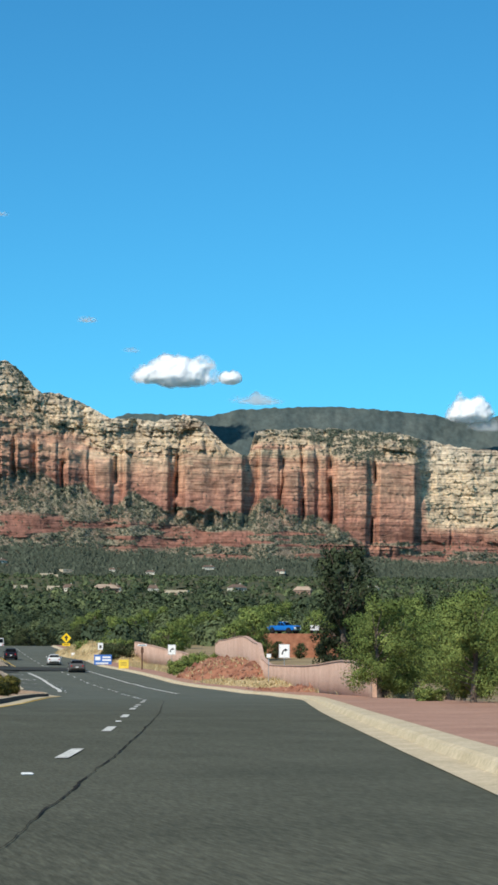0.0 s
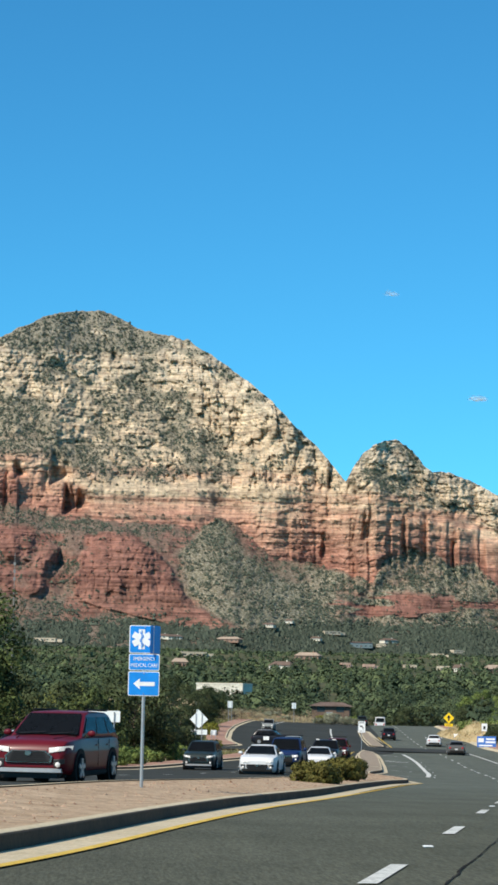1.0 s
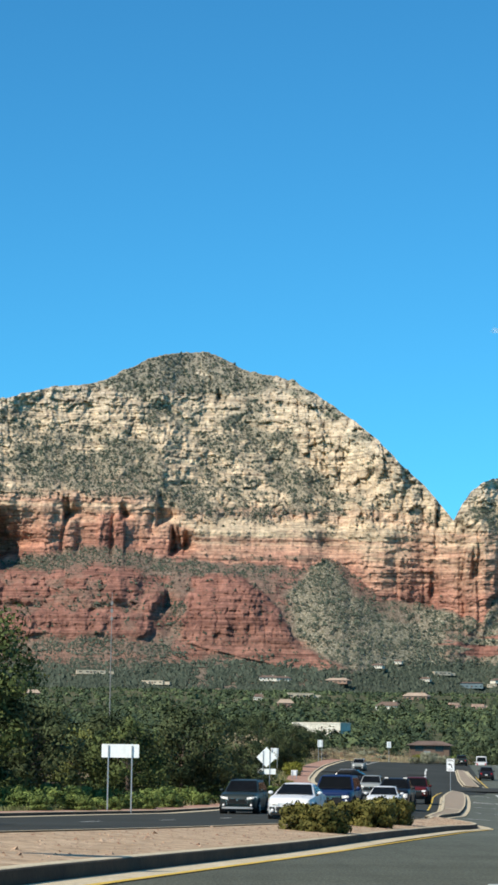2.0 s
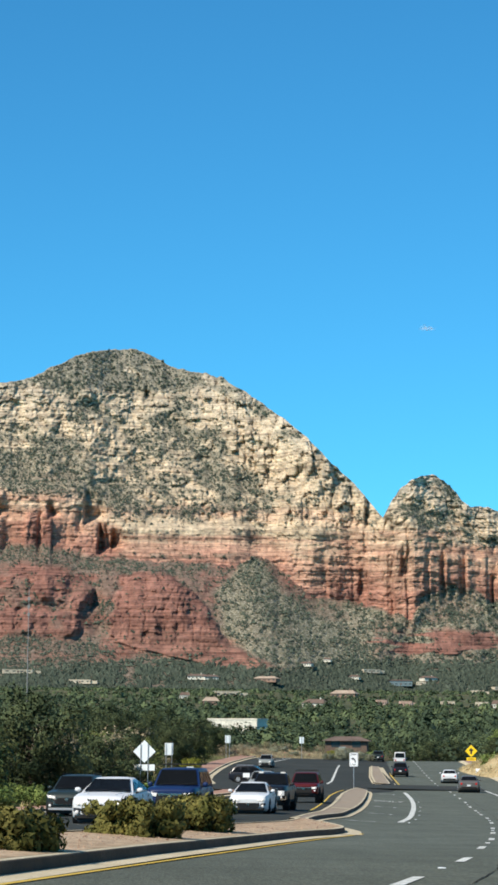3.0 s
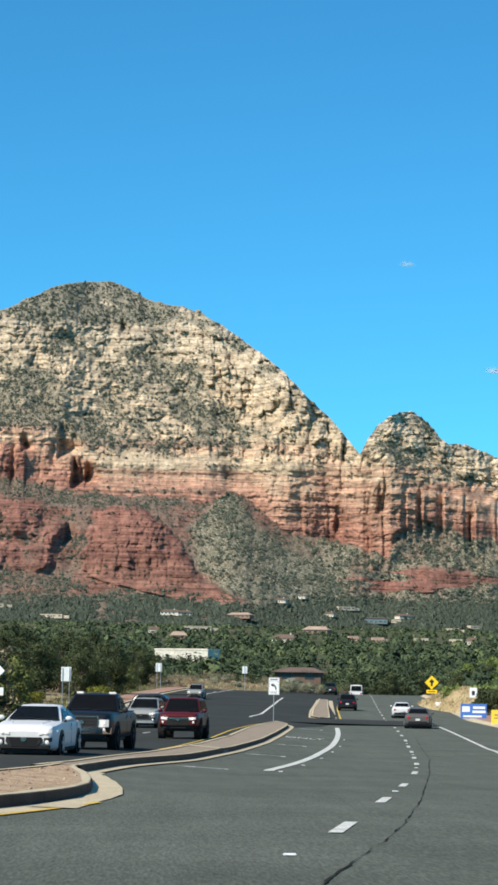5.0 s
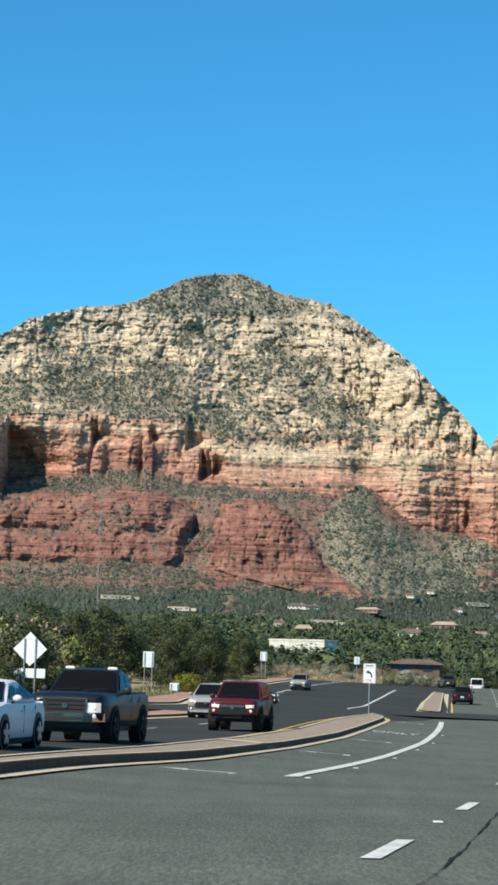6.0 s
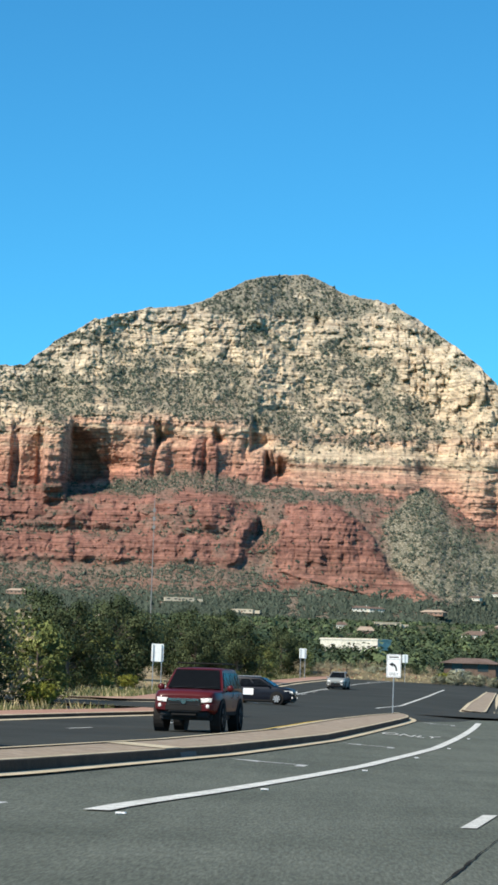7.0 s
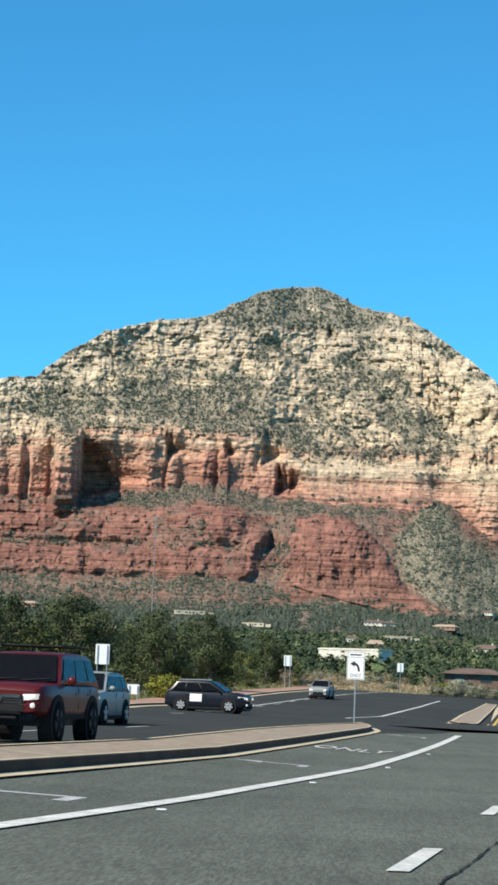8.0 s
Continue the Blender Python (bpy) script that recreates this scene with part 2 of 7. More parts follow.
def part(name, bm, mat, parent=None, label="", smooth=False):
    """Links a bmesh as one mesh object, under a thing where one is given."""
    me = bpy.data.meshes.new(name)
    for f in bm.faces:
        f.smooth = smooth
    bm.to_mesh(me)
    bm.free()
    me.materials.append(mat)
    ob = new(name, me)
    if parent is not None:
        ob.parent = parent
    return tagged(ob, label)


def thing(name, label, category, group="", at=None):
    ob = tagged(new(name), label, category, group)
    if at is not None:
        ob.matrix_basis = at
    return ob


def box(bm, x0, x1, y0, y1, z0, z1, m=None):
    mat = Matrix.Translation(((x0 + x1) / 2, (y0 + y1) / 2, (z0 + z1) / 2)) @ Matrix.Diagonal((x1 - x0, y1 - y0, z1 - z0, 1))
    r = bmesh.ops.create_cube(bm, size=1, matrix=(m @ mat) if m else mat)
    return r["verts"]


def boxed(x0, x1, y0, y1, z0, z1, bevel=0.0, m=None):
    bm = bmesh.new()
    box(bm, x0, x1, y0, y1, z0, z1, m)
    if bevel:
        bmesh.ops.bevel(bm, geom=bm.edges[:], offset=bevel, segments=2, affect="EDGES")
    return bm


def rod(p, q, r0, r1=None, seg=8, bm=None):
    """A tapered round bar from p to q."""
    bm = bm or bmesh.new()
    p, q = Vector(p), Vector(q)
    d = q - p
    m = Matrix.Translation((p + q) / 2) @ d.to_track_quat("Z", "Y").to_matrix().to_4x4()
    bmesh.ops.create_cone(bm, cap_ends=True, segments=seg, radius1=r0, radius2=r0 if r1 is None else r1, depth=d.length, matrix=m)
    return bm


def plate(points, thick, m):
    """A flat sheet of the outline given in its own x, z plane, facing -y, put at m."""
    bm = bmesh.new()
    f = bm.faces.new([bm.verts.new((x, 0, z)) for x, z in points])
    bmesh.ops.recalc_face_normals(bm, faces=[f])
    r = bmesh.ops.extrude_face_region(bm, geom=[f])
    bmesh.ops.translate(bm, vec=(0, thick, 0), verts=[v for v in r["geom"] if isinstance(v, bmesh.types.BMVert)])
    bmesh.ops.recalc_face_normals(bm, faces=bm.faces[:])
    bm.transform(m)
    return bm


def rounded(w, h, r, n=4):
    pts = []
    for cx, cz, a0 in ((w / 2 - r, h / 2 - r, 0), (-w / 2 + r, h / 2 - r, 90), (-w / 2 + r, -h / 2 + r, 180), (w / 2 - r, -h / 2 + r, 270)):
        for k in range(n + 1):
            a = radians(a0 + 90 * k / n)
            pts.append((cx + r * math.cos(a), cz + r * math.sin(a)))
    return pts


def plain(name, colour, rough=0.6, metal=0.0, spec=0.4, wear=0.12, scale=3.0):
    m, t, b = shader(name, rough, metal, spec)
    lo, hi = tuple(c * (1 - wear) for c in colour), tuple(min(1, c * (1 + wear)) for c in colour)
    t.links.new(ramp_node(t, [(0.3, lo), (0.7, hi)], noise_node(t, scale, 5, 0.7)), b.inputs["Base Color"])
    return m


def paint(name, colour):
    m = plain(name, colour, 0.38, 0.0, 0.14, 0.05, 1.5)
    m.node_tree.nodes["Principled BSDF"].inputs["Coat Weight"].default_value = 0.12
    m.node_tree.nodes["Principled BSDF"].inputs["Coat Roughness"].default_value = 0.15
    return m


STEEL = plain("galvanised_steel", (0.42, 0.43, 0.43), 0.45, 0.7)
SIGN_WHITE = plain("sign_white", (0.80, 0.80, 0.78), 0.5)
SIGN_BACK = plain("bare_aluminium_sign_back", (0.80, 0.84, 0.82), 0.5, 0.0)
SIGN_BLUE = plain("sign_blue", (0.005, 0.23, 0.68), 0.45)
SIGN_YELLOW = plain("sign_yellow", (0.85, 0.55, 0.01), 0.5)
BLACK = plain("black", (0.015, 0.015, 0.016), 0.6)
RUBBER = plain("tyre_rubber", (0.015, 0.014, 0.013), 0.95, 0.0, 0.05)
RIM = plain("alloy_rim", (0.42, 0.42, 0.42), 0.35, 0.4)
CHROME = plain("chrome", (0.42, 0.41, 0.40), 0.16, 1.0)
GLASS = plain("dark_car_glass", (0.014, 0.015, 0.016), 0.06, 0.0, 0.18)
LAMP = plain("headlight_lens", (0.46, 0.46, 0.45), 0.15, 0.0, 0.5)
LAMP.node_tree.nodes["Principled BSDF"].inputs["Emission Color"].default_value = (1.0, 0.95, 0.85, 1)
LAMP.node_tree.nodes["Principled BSDF"].inputs["Emission Strength"].default_value = 0.35
TAIL = plain("tail_light_lens", (0.45, 0.012, 0.012), 0.25)


def cloud_material():
    m, t, b = shader("cloud_vapour", 1.0, spec=0.0)
    t.links.new(ramp_node(t, [(0.3, (0.84, 0.85, 0.88)), (0.7, (0.92, 0.92, 0.93))], noise_node(t, 0.02)), b.inputs["Base Color"])
    at = t.nodes.new("ShaderNodeAttribute")
    b.inputs["Subsurface Weight"].default_value = 1.0
    b.inputs["Subsurface Scale"].default_value = 25.0
    b.inputs["Subsurface Radius"].default_value = (1.0, 1.0, 1.0)
    at.attribute_name = "vapour"
    t.links.new(at.outputs["Fac"], b.inputs["Alpha"])
    return m


CLOUD = cloud_material()

# ---- ground ----
def ground_sheet():
    ys = np.concatenate([np.arange(-80, 480, 2.5), np.geomspace(480, 5200, 160)])
    us = np.concatenate([np.linspace(-1, -0.28, 14), np.linspace(-0.27, 0.5, 150), np.linspace(0.51, 1, 10)])
    Y, U = np.meshgrid(ys, us, indexing="ij")
    X = 24 + U * (np.clip(Y + 160, 60, None) * 1.0 + 60)
    Z = land(X, Y) - 0.12 + (fbm(X / 9, Y / 9, 3, 5) - 0.5) * 0.12 * np.clip(np.abs(X - 24 - 0.12 * Y) / 30, 0, 1)
    me = mesh_from("ground", np.stack([X, Y, Z], -1).reshape(-1, 3), grid_faces(*X.shape), GROUND, True)
    tagged(new("ground", me), "dry tan earth and red soil sloping across the valley", "ground", kind="structure")


ground_sheet()

RIGHT_EDGE = [(-60, 1.6), (-8.6, 13.65), (-4.4, 14.65), (4, 16.62), (17.6, 19.75), (29.5, 22.5), (45, 26.4), (73, 33.5), (108.8, 40.8), (145, 45.5), (168.7, 47.9), (215, 52.9), (261, 56.9),
              (345, 64.8), (472, 76.5), (700, 98)]
MEDIAN_FRONT = [(-60, -8), (0, 7.0), (15.4, 10.5), (30.8, 13.0), (39, 14.5), (54, 17.3), (75, 20.9), (97, 24.6), (104, 26.3), (108, 26.9), (111, 27.0), (116, 26.85), (121, 26.48)]
MEDIAN_BACK = [(-60, -14), (0, 2.5), (32, 9.75), (43.5, 11.7), (58.5, 15.0), (75, 18.2), (99, 22.4), (111, 24.8), (121, 26.0)]
NARROW_FRONT = [(118, 26.5), (121, 26.48), (124, 26.68), (127.3, 27.1), (130.5, 27.5), (141, 29.5), (153.7, 31.0), (170.3, 32.95), (195.3, 35.7), (212, 37.4), (219, 38.05), (223.5, 38.2), (226, 37.9)]
NARROW_BACK = [(118, 25.4), (121, 25.7), (128.8, 26.6), (141, 28.3), (169.7, 31.2), (200, 34.2), (214, 35.9), (221, 36.9), (226, 37.7)]
LEFT_KERB = [(-60, -25), (0, -8.5), (60, 2.5), (100, 8.5), (112, 10.6), (121.5, 12.6), (139.5, 15.7), (170, 20.0), (184, 22.9), (196, 25.2), (206, 27.6), (210, 28.2)]
LEFT_KERB_FAR = [(228, 22.0), (232, 24.2), (238, 25.6), (258, 25.6), (280, 26.4), (316, 28.6), (345, 31.0), (375, 34.5), (420, 41), (470, 50), (560, 66)]
dash = lambda y: line(DASH_LINE, y)
kerb_r = lambda y: line(RIGHT_EDGE, y)


def ribbon(name, left, right, y0, y1, mat, lift=0.0, step=2.0, cols=2):
    """A strip of surface between two lines x(y)."""
    ys = np.linspace(y0, y1, max(2, int((y1 - y0) / step) + 1))
    a, b = left(ys), right(ys)
    X = a[:, None] + (b - a)[:, None] * np.linspace(0, 1, cols)
    Y = ys[:, None] + 0 * X
    Z = land(X, Y) + lift
    return mesh_from(name, np.stack([X, Y, Z], -1).reshape(-1, 3), grid_faces(*X.shape), mat, True)


def track(table, y0, y1, step=1.5, shift=0.0):
    """A smooth line of points (x, y) along a table of x by y."""
    ys = np.linspace(y0, y1, max(2, int((y1 - y0) / step) + 1))
    dense = np.linspace(y0 - 12, y1 + 12, 600)
    xs = line(table, dense)
    soft = np.convolve(np.pad(xs, 12, "edge"), np.ones(25) / 25, "valid") if y1 - y0 > 60 else xs
    return np.stack([np.interp(ys, dense, soft) + shift, ys], -1)


def sweep(name, pts, profile, mat):
    """A mesh that carries a profile of (offset to the right, height over the land) along a line of points."""
    pts = np.asarray(pts, float)
    d = np.gradient(pts, axis=0)
    d /= np.linalg.norm(d, axis=1, keepdims=True) + 1e-9
    right = np.stack([d[:, 1], -d[:, 0]], -1)
    prof = np.asarray(profile, float)
    XY = pts[:, None] + right[:, None] * prof[None, :, :1]
    Z = land(pts[:, 0], pts[:, 1])[:, None] + prof[None, :, 1]
    co = np.concatenate([XY, Z[..., None]], -1)
    return mesh_from(name, co.reshape(-1, 3), grid_faces(*co.shape[:2]), mat, False)


def setting(name, me, label, category):
    return tagged(new(name, me), label, category, kind="structure")


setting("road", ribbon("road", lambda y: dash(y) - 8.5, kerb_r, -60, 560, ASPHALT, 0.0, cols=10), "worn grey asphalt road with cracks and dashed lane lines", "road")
setting("oncoming_road", ribbon("oncoming_road", lambda y: np.where(y < 212, line(LEFT_KERB, y) - 0.6, line(LEFT_KERB_FAR, y) - 0.6), lambda y: np.minimum(dash(y) - 3.9, line([(-60, -8), (0, 5), (97, 23.4), (119, 26.4), (170, 32), (214, 37), (228, 41), (250, 44), (345, 53), (640, 80)], y)), -60, 470, ASPHALT_NEW, 0.008, cols=12), "newer black asphalt of the oncoming lanes", "road")
setting("side_road", mesh_from("side_road", [(-25, 206, land(-25, 206) + 0.012), (30, 206.5, land(30, 206.5) + 0.012), (31, 236, land(31, 236) + 0.012), (-25, 236, land(-25, 236) + 0.012)], [(0, 1, 2, 3)], ASPHALT_NEW), "black asphalt mouth of a side road", "road")
# darker strip of asphalt across the crossing
setting("road_patch", ribbon("road_patch", lambda y: dash(y) - 8, lambda y: dash(y) + 3.6, 236, 262, ASPHALT_PATCH, 0.012), "dark asphalt patch across the junction", "road")

# kerbs, gutters and footways


def kerbed(name, pts, label, gutter=True, flip=1, high=0.0, wide=0.55):
    k = thing(name, label, "kerb")
    k["kind"] = "structure"
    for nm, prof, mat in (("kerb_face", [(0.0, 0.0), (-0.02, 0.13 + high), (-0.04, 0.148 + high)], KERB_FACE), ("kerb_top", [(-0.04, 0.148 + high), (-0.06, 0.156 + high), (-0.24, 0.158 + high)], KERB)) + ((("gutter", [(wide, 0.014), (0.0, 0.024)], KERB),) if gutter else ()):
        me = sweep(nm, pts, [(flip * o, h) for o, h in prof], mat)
        ob = new(nm, me)
        ob.parent = k
    return k


kerbed("median_kerb", np.concatenate([track(MEDIAN_FRONT, -40, 108), [(26.98, 110.5), (26.97, 113.5), (26.82, 117), (26.58, 119.6), (26.48, 121.2), (26.55, 122.6)]]), "tan concrete kerb and gutter round the gravel median", high=0.05)
kerbed("median_kerb_back", track(MEDIAN_BACK, -40, 122), "tan concrete kerb along the back of the gravel median", True, -1, 0.05)
setting("median", ribbon("median", lambda y: line(MEDIAN_BACK, y) + 0.2, lambda y: line(MEDIAN_FRONT, y) - 0.2, -40, 121, GRAVEL, 0.20, 1.0, 8), "raised median of red gravel and dry soil", "median")
kerbed("narrow_median_kerb", np.concatenate([track(NARROW_FRONT, 122, 221, 1.0), [(38.1, 223), (38.0, 225), (37.7, 226.3)]]), "tan concrete kerb of the narrow median", high=0.05, wide=0.34)
kerbed("narrow_median_kerb_back", track(NARROW_BACK, 119, 226), "tan concrete kerb on the far side of the narrow median", True, -1, 0.05, 0.3)
setting("narrow_median", ribbon("narrow_median", lambda y: line(NARROW_BACK, y) + 0.15, lambda y: line(NARROW_FRONT, y) - 0.15, 120.5, 226, PAVERS, 0.20, 1.0, 4), "narrow raised median of brown stamped concrete", "median")
setting("median_apron", mesh_from("median_apron", [(x, y, float(land(x, y)) + z) for pair in zip(((26.2, 103), (26.9, 107.5), (26.98, 111), (26.83, 116.3), (26.6, 119.5), (26.5, 122.7)), ((26.9, 103), (27.3, 107.7), (27.42, 112), (27.4, 116.5), (27.22, 120.1), (26.9, 124.7))) for (x, y), z in zip(pair, (0.034, 0.016))], [(2 * k, 2 * k + 1, 2 * k + 3, 2 * k + 2) for k in range(5)], KERB), "tan concrete apron round the tip of the median", "pavement")
drain = thing("kerb_drain", "dark storm drain opening in the median kerb", "storm drain")
new("opening", sweep("opening", track(NARROW_FRONT, 154.8, 156.6, 0.6), [(0.014, 0.028), (-0.012, 0.125)], BLACK)).parent = drain
setting("median_joint", ribbon("median_joint", lambda y: line(NARROW_BACK, y) + 0.15, lambda y: line(NARROW_FRONT, y) - 0.05, 153.4, 155.2, KERB, 0.213, 0.6, 3), "pale concrete strip across the narrow median", "median")
ISLE_FRONT, ISLE_BACK = [(267, 44.6), (270, 45.3), (300, 47.8), (352, 52.2)], [(267, 44.2), (270, 43.5), (300, 46.0), (352, 51.0)]
kerbed("far_median_kerb", track(ISLE_FRONT, 267, 352), "tan concrete kerb of the far median")
kerbed("far_median_kerb_back", track(ISLE_BACK, 267, 352), "pale concrete kerb on the far median", True, -1)
setting("far_median", ribbon("far_median", lambda y: line(ISLE_BACK, y) + 0.15, lambda y: line(ISLE_FRONT, y) - 0.15, 267.2, 352, PAVERS, 0.15, 1.0, 3), "far raised median of brown stamped concrete", "median")
kerbed("left_kerb", np.concatenate([track(LEFT_KERB, -40, 205), [(27.9, 208), (28.0, 210), (27.3, 211.5), (24, 212), (15, 212)]]), "concrete kerb along the oncoming lanes")
setting("left_footway", ribbon("left_footway", lambda y: line(LEFT_KERB, y) - 2.4, lambda y: line(LEFT_KERB, y) - 0.2, -40, 211, RED_PAVING, 0.15, 1.5, 3), "red concrete footway beside the oncoming lanes", "pavement")
kerbed("left_kerb_far", np.concatenate([[(14, 229), (20, 229.3)], track(LEFT_KERB_FAR, 231, 400)]), "concrete kerb beyond the side road")
setting("left_footway_far", ribbon("left_footway_far", lambda y: line(LEFT_KERB_FAR, y) - 2.6, lambda y: line(LEFT_KERB_FAR, y) - 0.2, 230, 400, RED_PAVING, 0.15, 1.5, 3), "red concrete footway climbing past the trees", "pavement")
right_pts = track(RIGHT_EDGE, -50, 470)
kr = thing("right_kerb", "broad tan concrete gutter and rolled kerb", "kerb")
kr["kind"] = "structure"
for nm, prof, mat in (("gutter", [(-0.1, 0.01), (0.30, 0.02)], KERB), ("kerb_top", [(0.30, 0.02), (0.36, 0.12), (0.42, 0.15), (0.78, 0.16)], KERB)):
    new(nm, sweep(nm, right_pts, prof[::-1], mat)).parent = kr
setting("right_footway", ribbon("right_footway", lambda y: kerb_r(y) + 0.74, lambda y: kerb_r(y) + line([(-60, 6), (30, 6.5), (45, 5), (60, 3.2), (700, 3.4)], y), -50, 460, RED_PAVING, 0.15, 2, 4), "red concrete footway and driveway beside the road", "pavement")


# ---- painted lines ----
def marks(name, quads, mat, label, lift=0.012):
    """Flat painted shapes: each a list of (x, y)."""
    verts, faces = [], []
    for q in quads:
        faces.append(tuple(range(len(verts), len(verts) + 4)))
        verts += [(x, y, float(land(x, y)) + lift) for x, y in q]
    me = mesh_from(name, verts, faces, mat)
    return tagged(new(name, me), label, "road marking", kind="structure")


def along(table, y0, y1, width, shift=0.0):
    a, b = float(line(table, y0)) + shift, float(line(table, y1)) + shift
    return [(a - width / 2, y0), (a + width / 2, y0), (b + width / 2, y1), (b - width / 2, y1)]


lane = []
marks_y = [-47, -35, -23, -10.9, 1.2, 13.3, 25.2, 36.8, 48.5, 60.2, 71.8, 84.0, 97.9, 109.8, 122.0, 134.8, 147.6, 159.4, 170.9] + [182.5 + 12.0 * n for n in range(31)]
for y in marks_y:
    lane.append(along(DASH_LINE, y - 1.65, y + 1.65, 0.17))
for i, q in enumerate(lane):
    tagged(marks("lane_dash", [q], WHITE_PAINT, "white dashed lane line"), group="dashed lane line")
MARKERS = []
for i in range(len(lane) - 1):
    if i % 2 == 1:
        x, y = [(lane[i][2][n] + lane[i][3][n] + lane[i + 1][0][n] + lane[i + 1][1][n]) / 4 for n in (0, 1)]
        if y < 190:
            MARKERS.append((x, y))
for x, y in MARKERS:
    bm = boxed(-0.06, 0.06, -0.05, 0.05, 0, 0.02, 0.008)
    bm.transform(Matrix.Translation((x, y, float(land(x, y)) + 0.004)))
    tagged(part("lane_reflector", bm, SIGN_WHITE), "raised white reflector between lane dashes", "road reflector", "lane reflectors")


def solid(name, pts, width, mat, label):
    return tagged(new(name, sweep(name, pts, [(-width / 2, 0.018), (width / 2, 0.018)], mat)), label, "road marking", kind="structure")


TURN_LINE = [(134, 31.42), (138, 32.05), (142, 32.66), (148, 33.48), (155, 34.36), (161.7, 35.15), (172, 36.42), (182, 37.58), (191, 38.58), (200, 39.5), (209, 40.36), (219, 41.24), (228, 42.0)]
solid("turn_lane_line", track(TURN_LINE, 134.2, 226), 0.30, WHITE_PAINT, "thick solid white line beside the turn lane")
solid("edge_line", track([(124, 38.0), (173.8, 44.4), (218, 48.6), (262, 52.6)], 124, 236), 0.2, WHITE_PAINT, "solid white line beside the right turn lane")
solid("yellow_line", track(MEDIAN_FRONT, -40, 106, shift=0.62), 0.14, YELLOW_PAINT, "yellow line along the median gutter")
solid("yellow_line_back", track(NARROW_BACK, 150, 222, shift=-0.75), 0.13, YELLOW_PAINT, "yellow line behind the narrow median")
solid("yellow_line_far", track(ISLE_FRONT, 268, 350, shift=0.9), 0.16, YELLOW_PAINT, "yellow line beside the far median")
solid("oncoming_edge_line", track([(250, 28.6), (277.6, 30.2), (321.4, 33.4), (360, 37.6), (400, 43.6)], 262, 392), 0.22, WHITE_PAINT, "solid white line of the oncoming lanes")
solid("bay_line", track([(252, 37.2), (267.4, 38.8), (335, 44.9), (352, 46.6)], 250, 352), 0.25, WHITE_PAINT, "solid white line beside the far turn bay")
for y in np.arange(66, 400, 12.19):
    x = 0.5 * (line(LEFT_KERB, y) if y < 208 else line(LEFT_KERB_FAR, y)) + 0.5 * (line(MEDIAN_BACK, y) if y < 121 else line(NARROW_BACK, y) if y < 226 else 0.5 * (line(LEFT_KERB_FAR, y) + 41 + (y - 252) * 0.1))
    if 210 < y < 232:
        continue
    tagged(marks("lane_dash_oncoming", [[(x - 0.07 + 0.0, y), (x + 0.07, y), (x + 0.47, y + 3), (x + 0.33, y + 3)]], WHITE_PAINT, "white dash between the oncoming lanes"), group="oncoming lane dashes")


def turn_arrow(x, y):
    q = [[(x - 0.30, y - 0.14), (x + 0.80, y + 0.30), (x + 0.80, y + 0.62), (x - 0.30, y + 0.14)], [(x + 0.52, y - 0.75), (x + 0.72, y - 0.75), (x + 0.80, y + 0.62), (x + 0.60, y + 0.55)],
         [(x - 0.85, y - 0.02), (x - 0.26, y - 0.42), (x - 0.22, y), (x - 0.26, y + 0.45)]]
    tagged(marks("turn_arrow", q, WORN_PAINT, "worn white left turn arrow painted on the lane"), group="painted turn arrows")


for x, y in ((29.75, 134.4), (32.85, 157.5), (35.35, 179.4), (39.4, 218.0)):
    turn_arrow(x, y)
for y in (133.7, 142.4, 155.2, 168, 181, 194):
    bm = boxed(-0.06, 0.06, -0.05, 0.05, 0, 0.02, 0.008)
    x = float(line(TURN_LINE, y)) + 0.42
    bm.transform(Matrix.Translation((x, y, float(land(x, y)) + 0.004)))
    tagged(part("lane_reflector", bm, SIGN_WHITE), "raised white reflector beside the turn lane line", "road reflector", "lane reflectors")


def painted_word(text, y):
    """The word in stretched road letters."""
    cu = bpy.data.curves.new("lane_word", "FONT")
    cu.body, cu.size, cu.align_x, cu.extrude = text, 1.0, "CENTER", 0.002
    tmp = bpy.data.objects.new("lane_word", cu)
    me = bpy.data.meshes.new_from_object(tmp)
    bpy.data.objects.remove(tmp)
    x = float(line(TURN_LINE, y)) - 1.75
    a = math.atan2(0.115, 1)
    for v in me.vertices:
        u, w = v.co.x * 0.80, v.co.y * 3.4
        px, py = x + u * math.cos(a) + w * math.sin(a), y + w * math.cos(a) - u * math.sin(a)
        v.co = (px, py, float(land(px, py)) + 0.022 + v.co.z)
    me.materials.append(WHITE_PAINT)
    tagged(new("lane_word", me), "white letters painted on the turn lane", "road marking", kind="structure")


painted_word("ONLY", 193)

# long sealed crack in the asphalt
crack_y = np.arange(-30, 200, 0.05)
crack_x = line([(-40, 2.6), (-14.4, 8.68), (-5.9, 10.53), (10.2, 14.09), (28, 17.9), (65.2, 25.4), (89.7, 29.5), (98.2, 30.95), (109.2, 32.58), (127, 35.05), (132.6, 35.85), (146, 37.6), (157, 39.1), (200, 44)], crack_y)
crack_x = crack_x + (fbm(crack_y / 1.6, 0 * crack_y, 5, 5, 0.66) - 0.5) * 0.085
cw = 0.003 + 0.034 * np.clip(fbm(crack_y * 1.1, 0 * crack_y, 4, 8, 0.6) - 0.34, 0, 1)
cz = land(crack_x, crack_y) + 0.01
cv = np.stack([np.stack([crack_x - cw, crack_y, cz], -1), np.stack([crack_x + cw, crack_y, cz], -1)], 1)
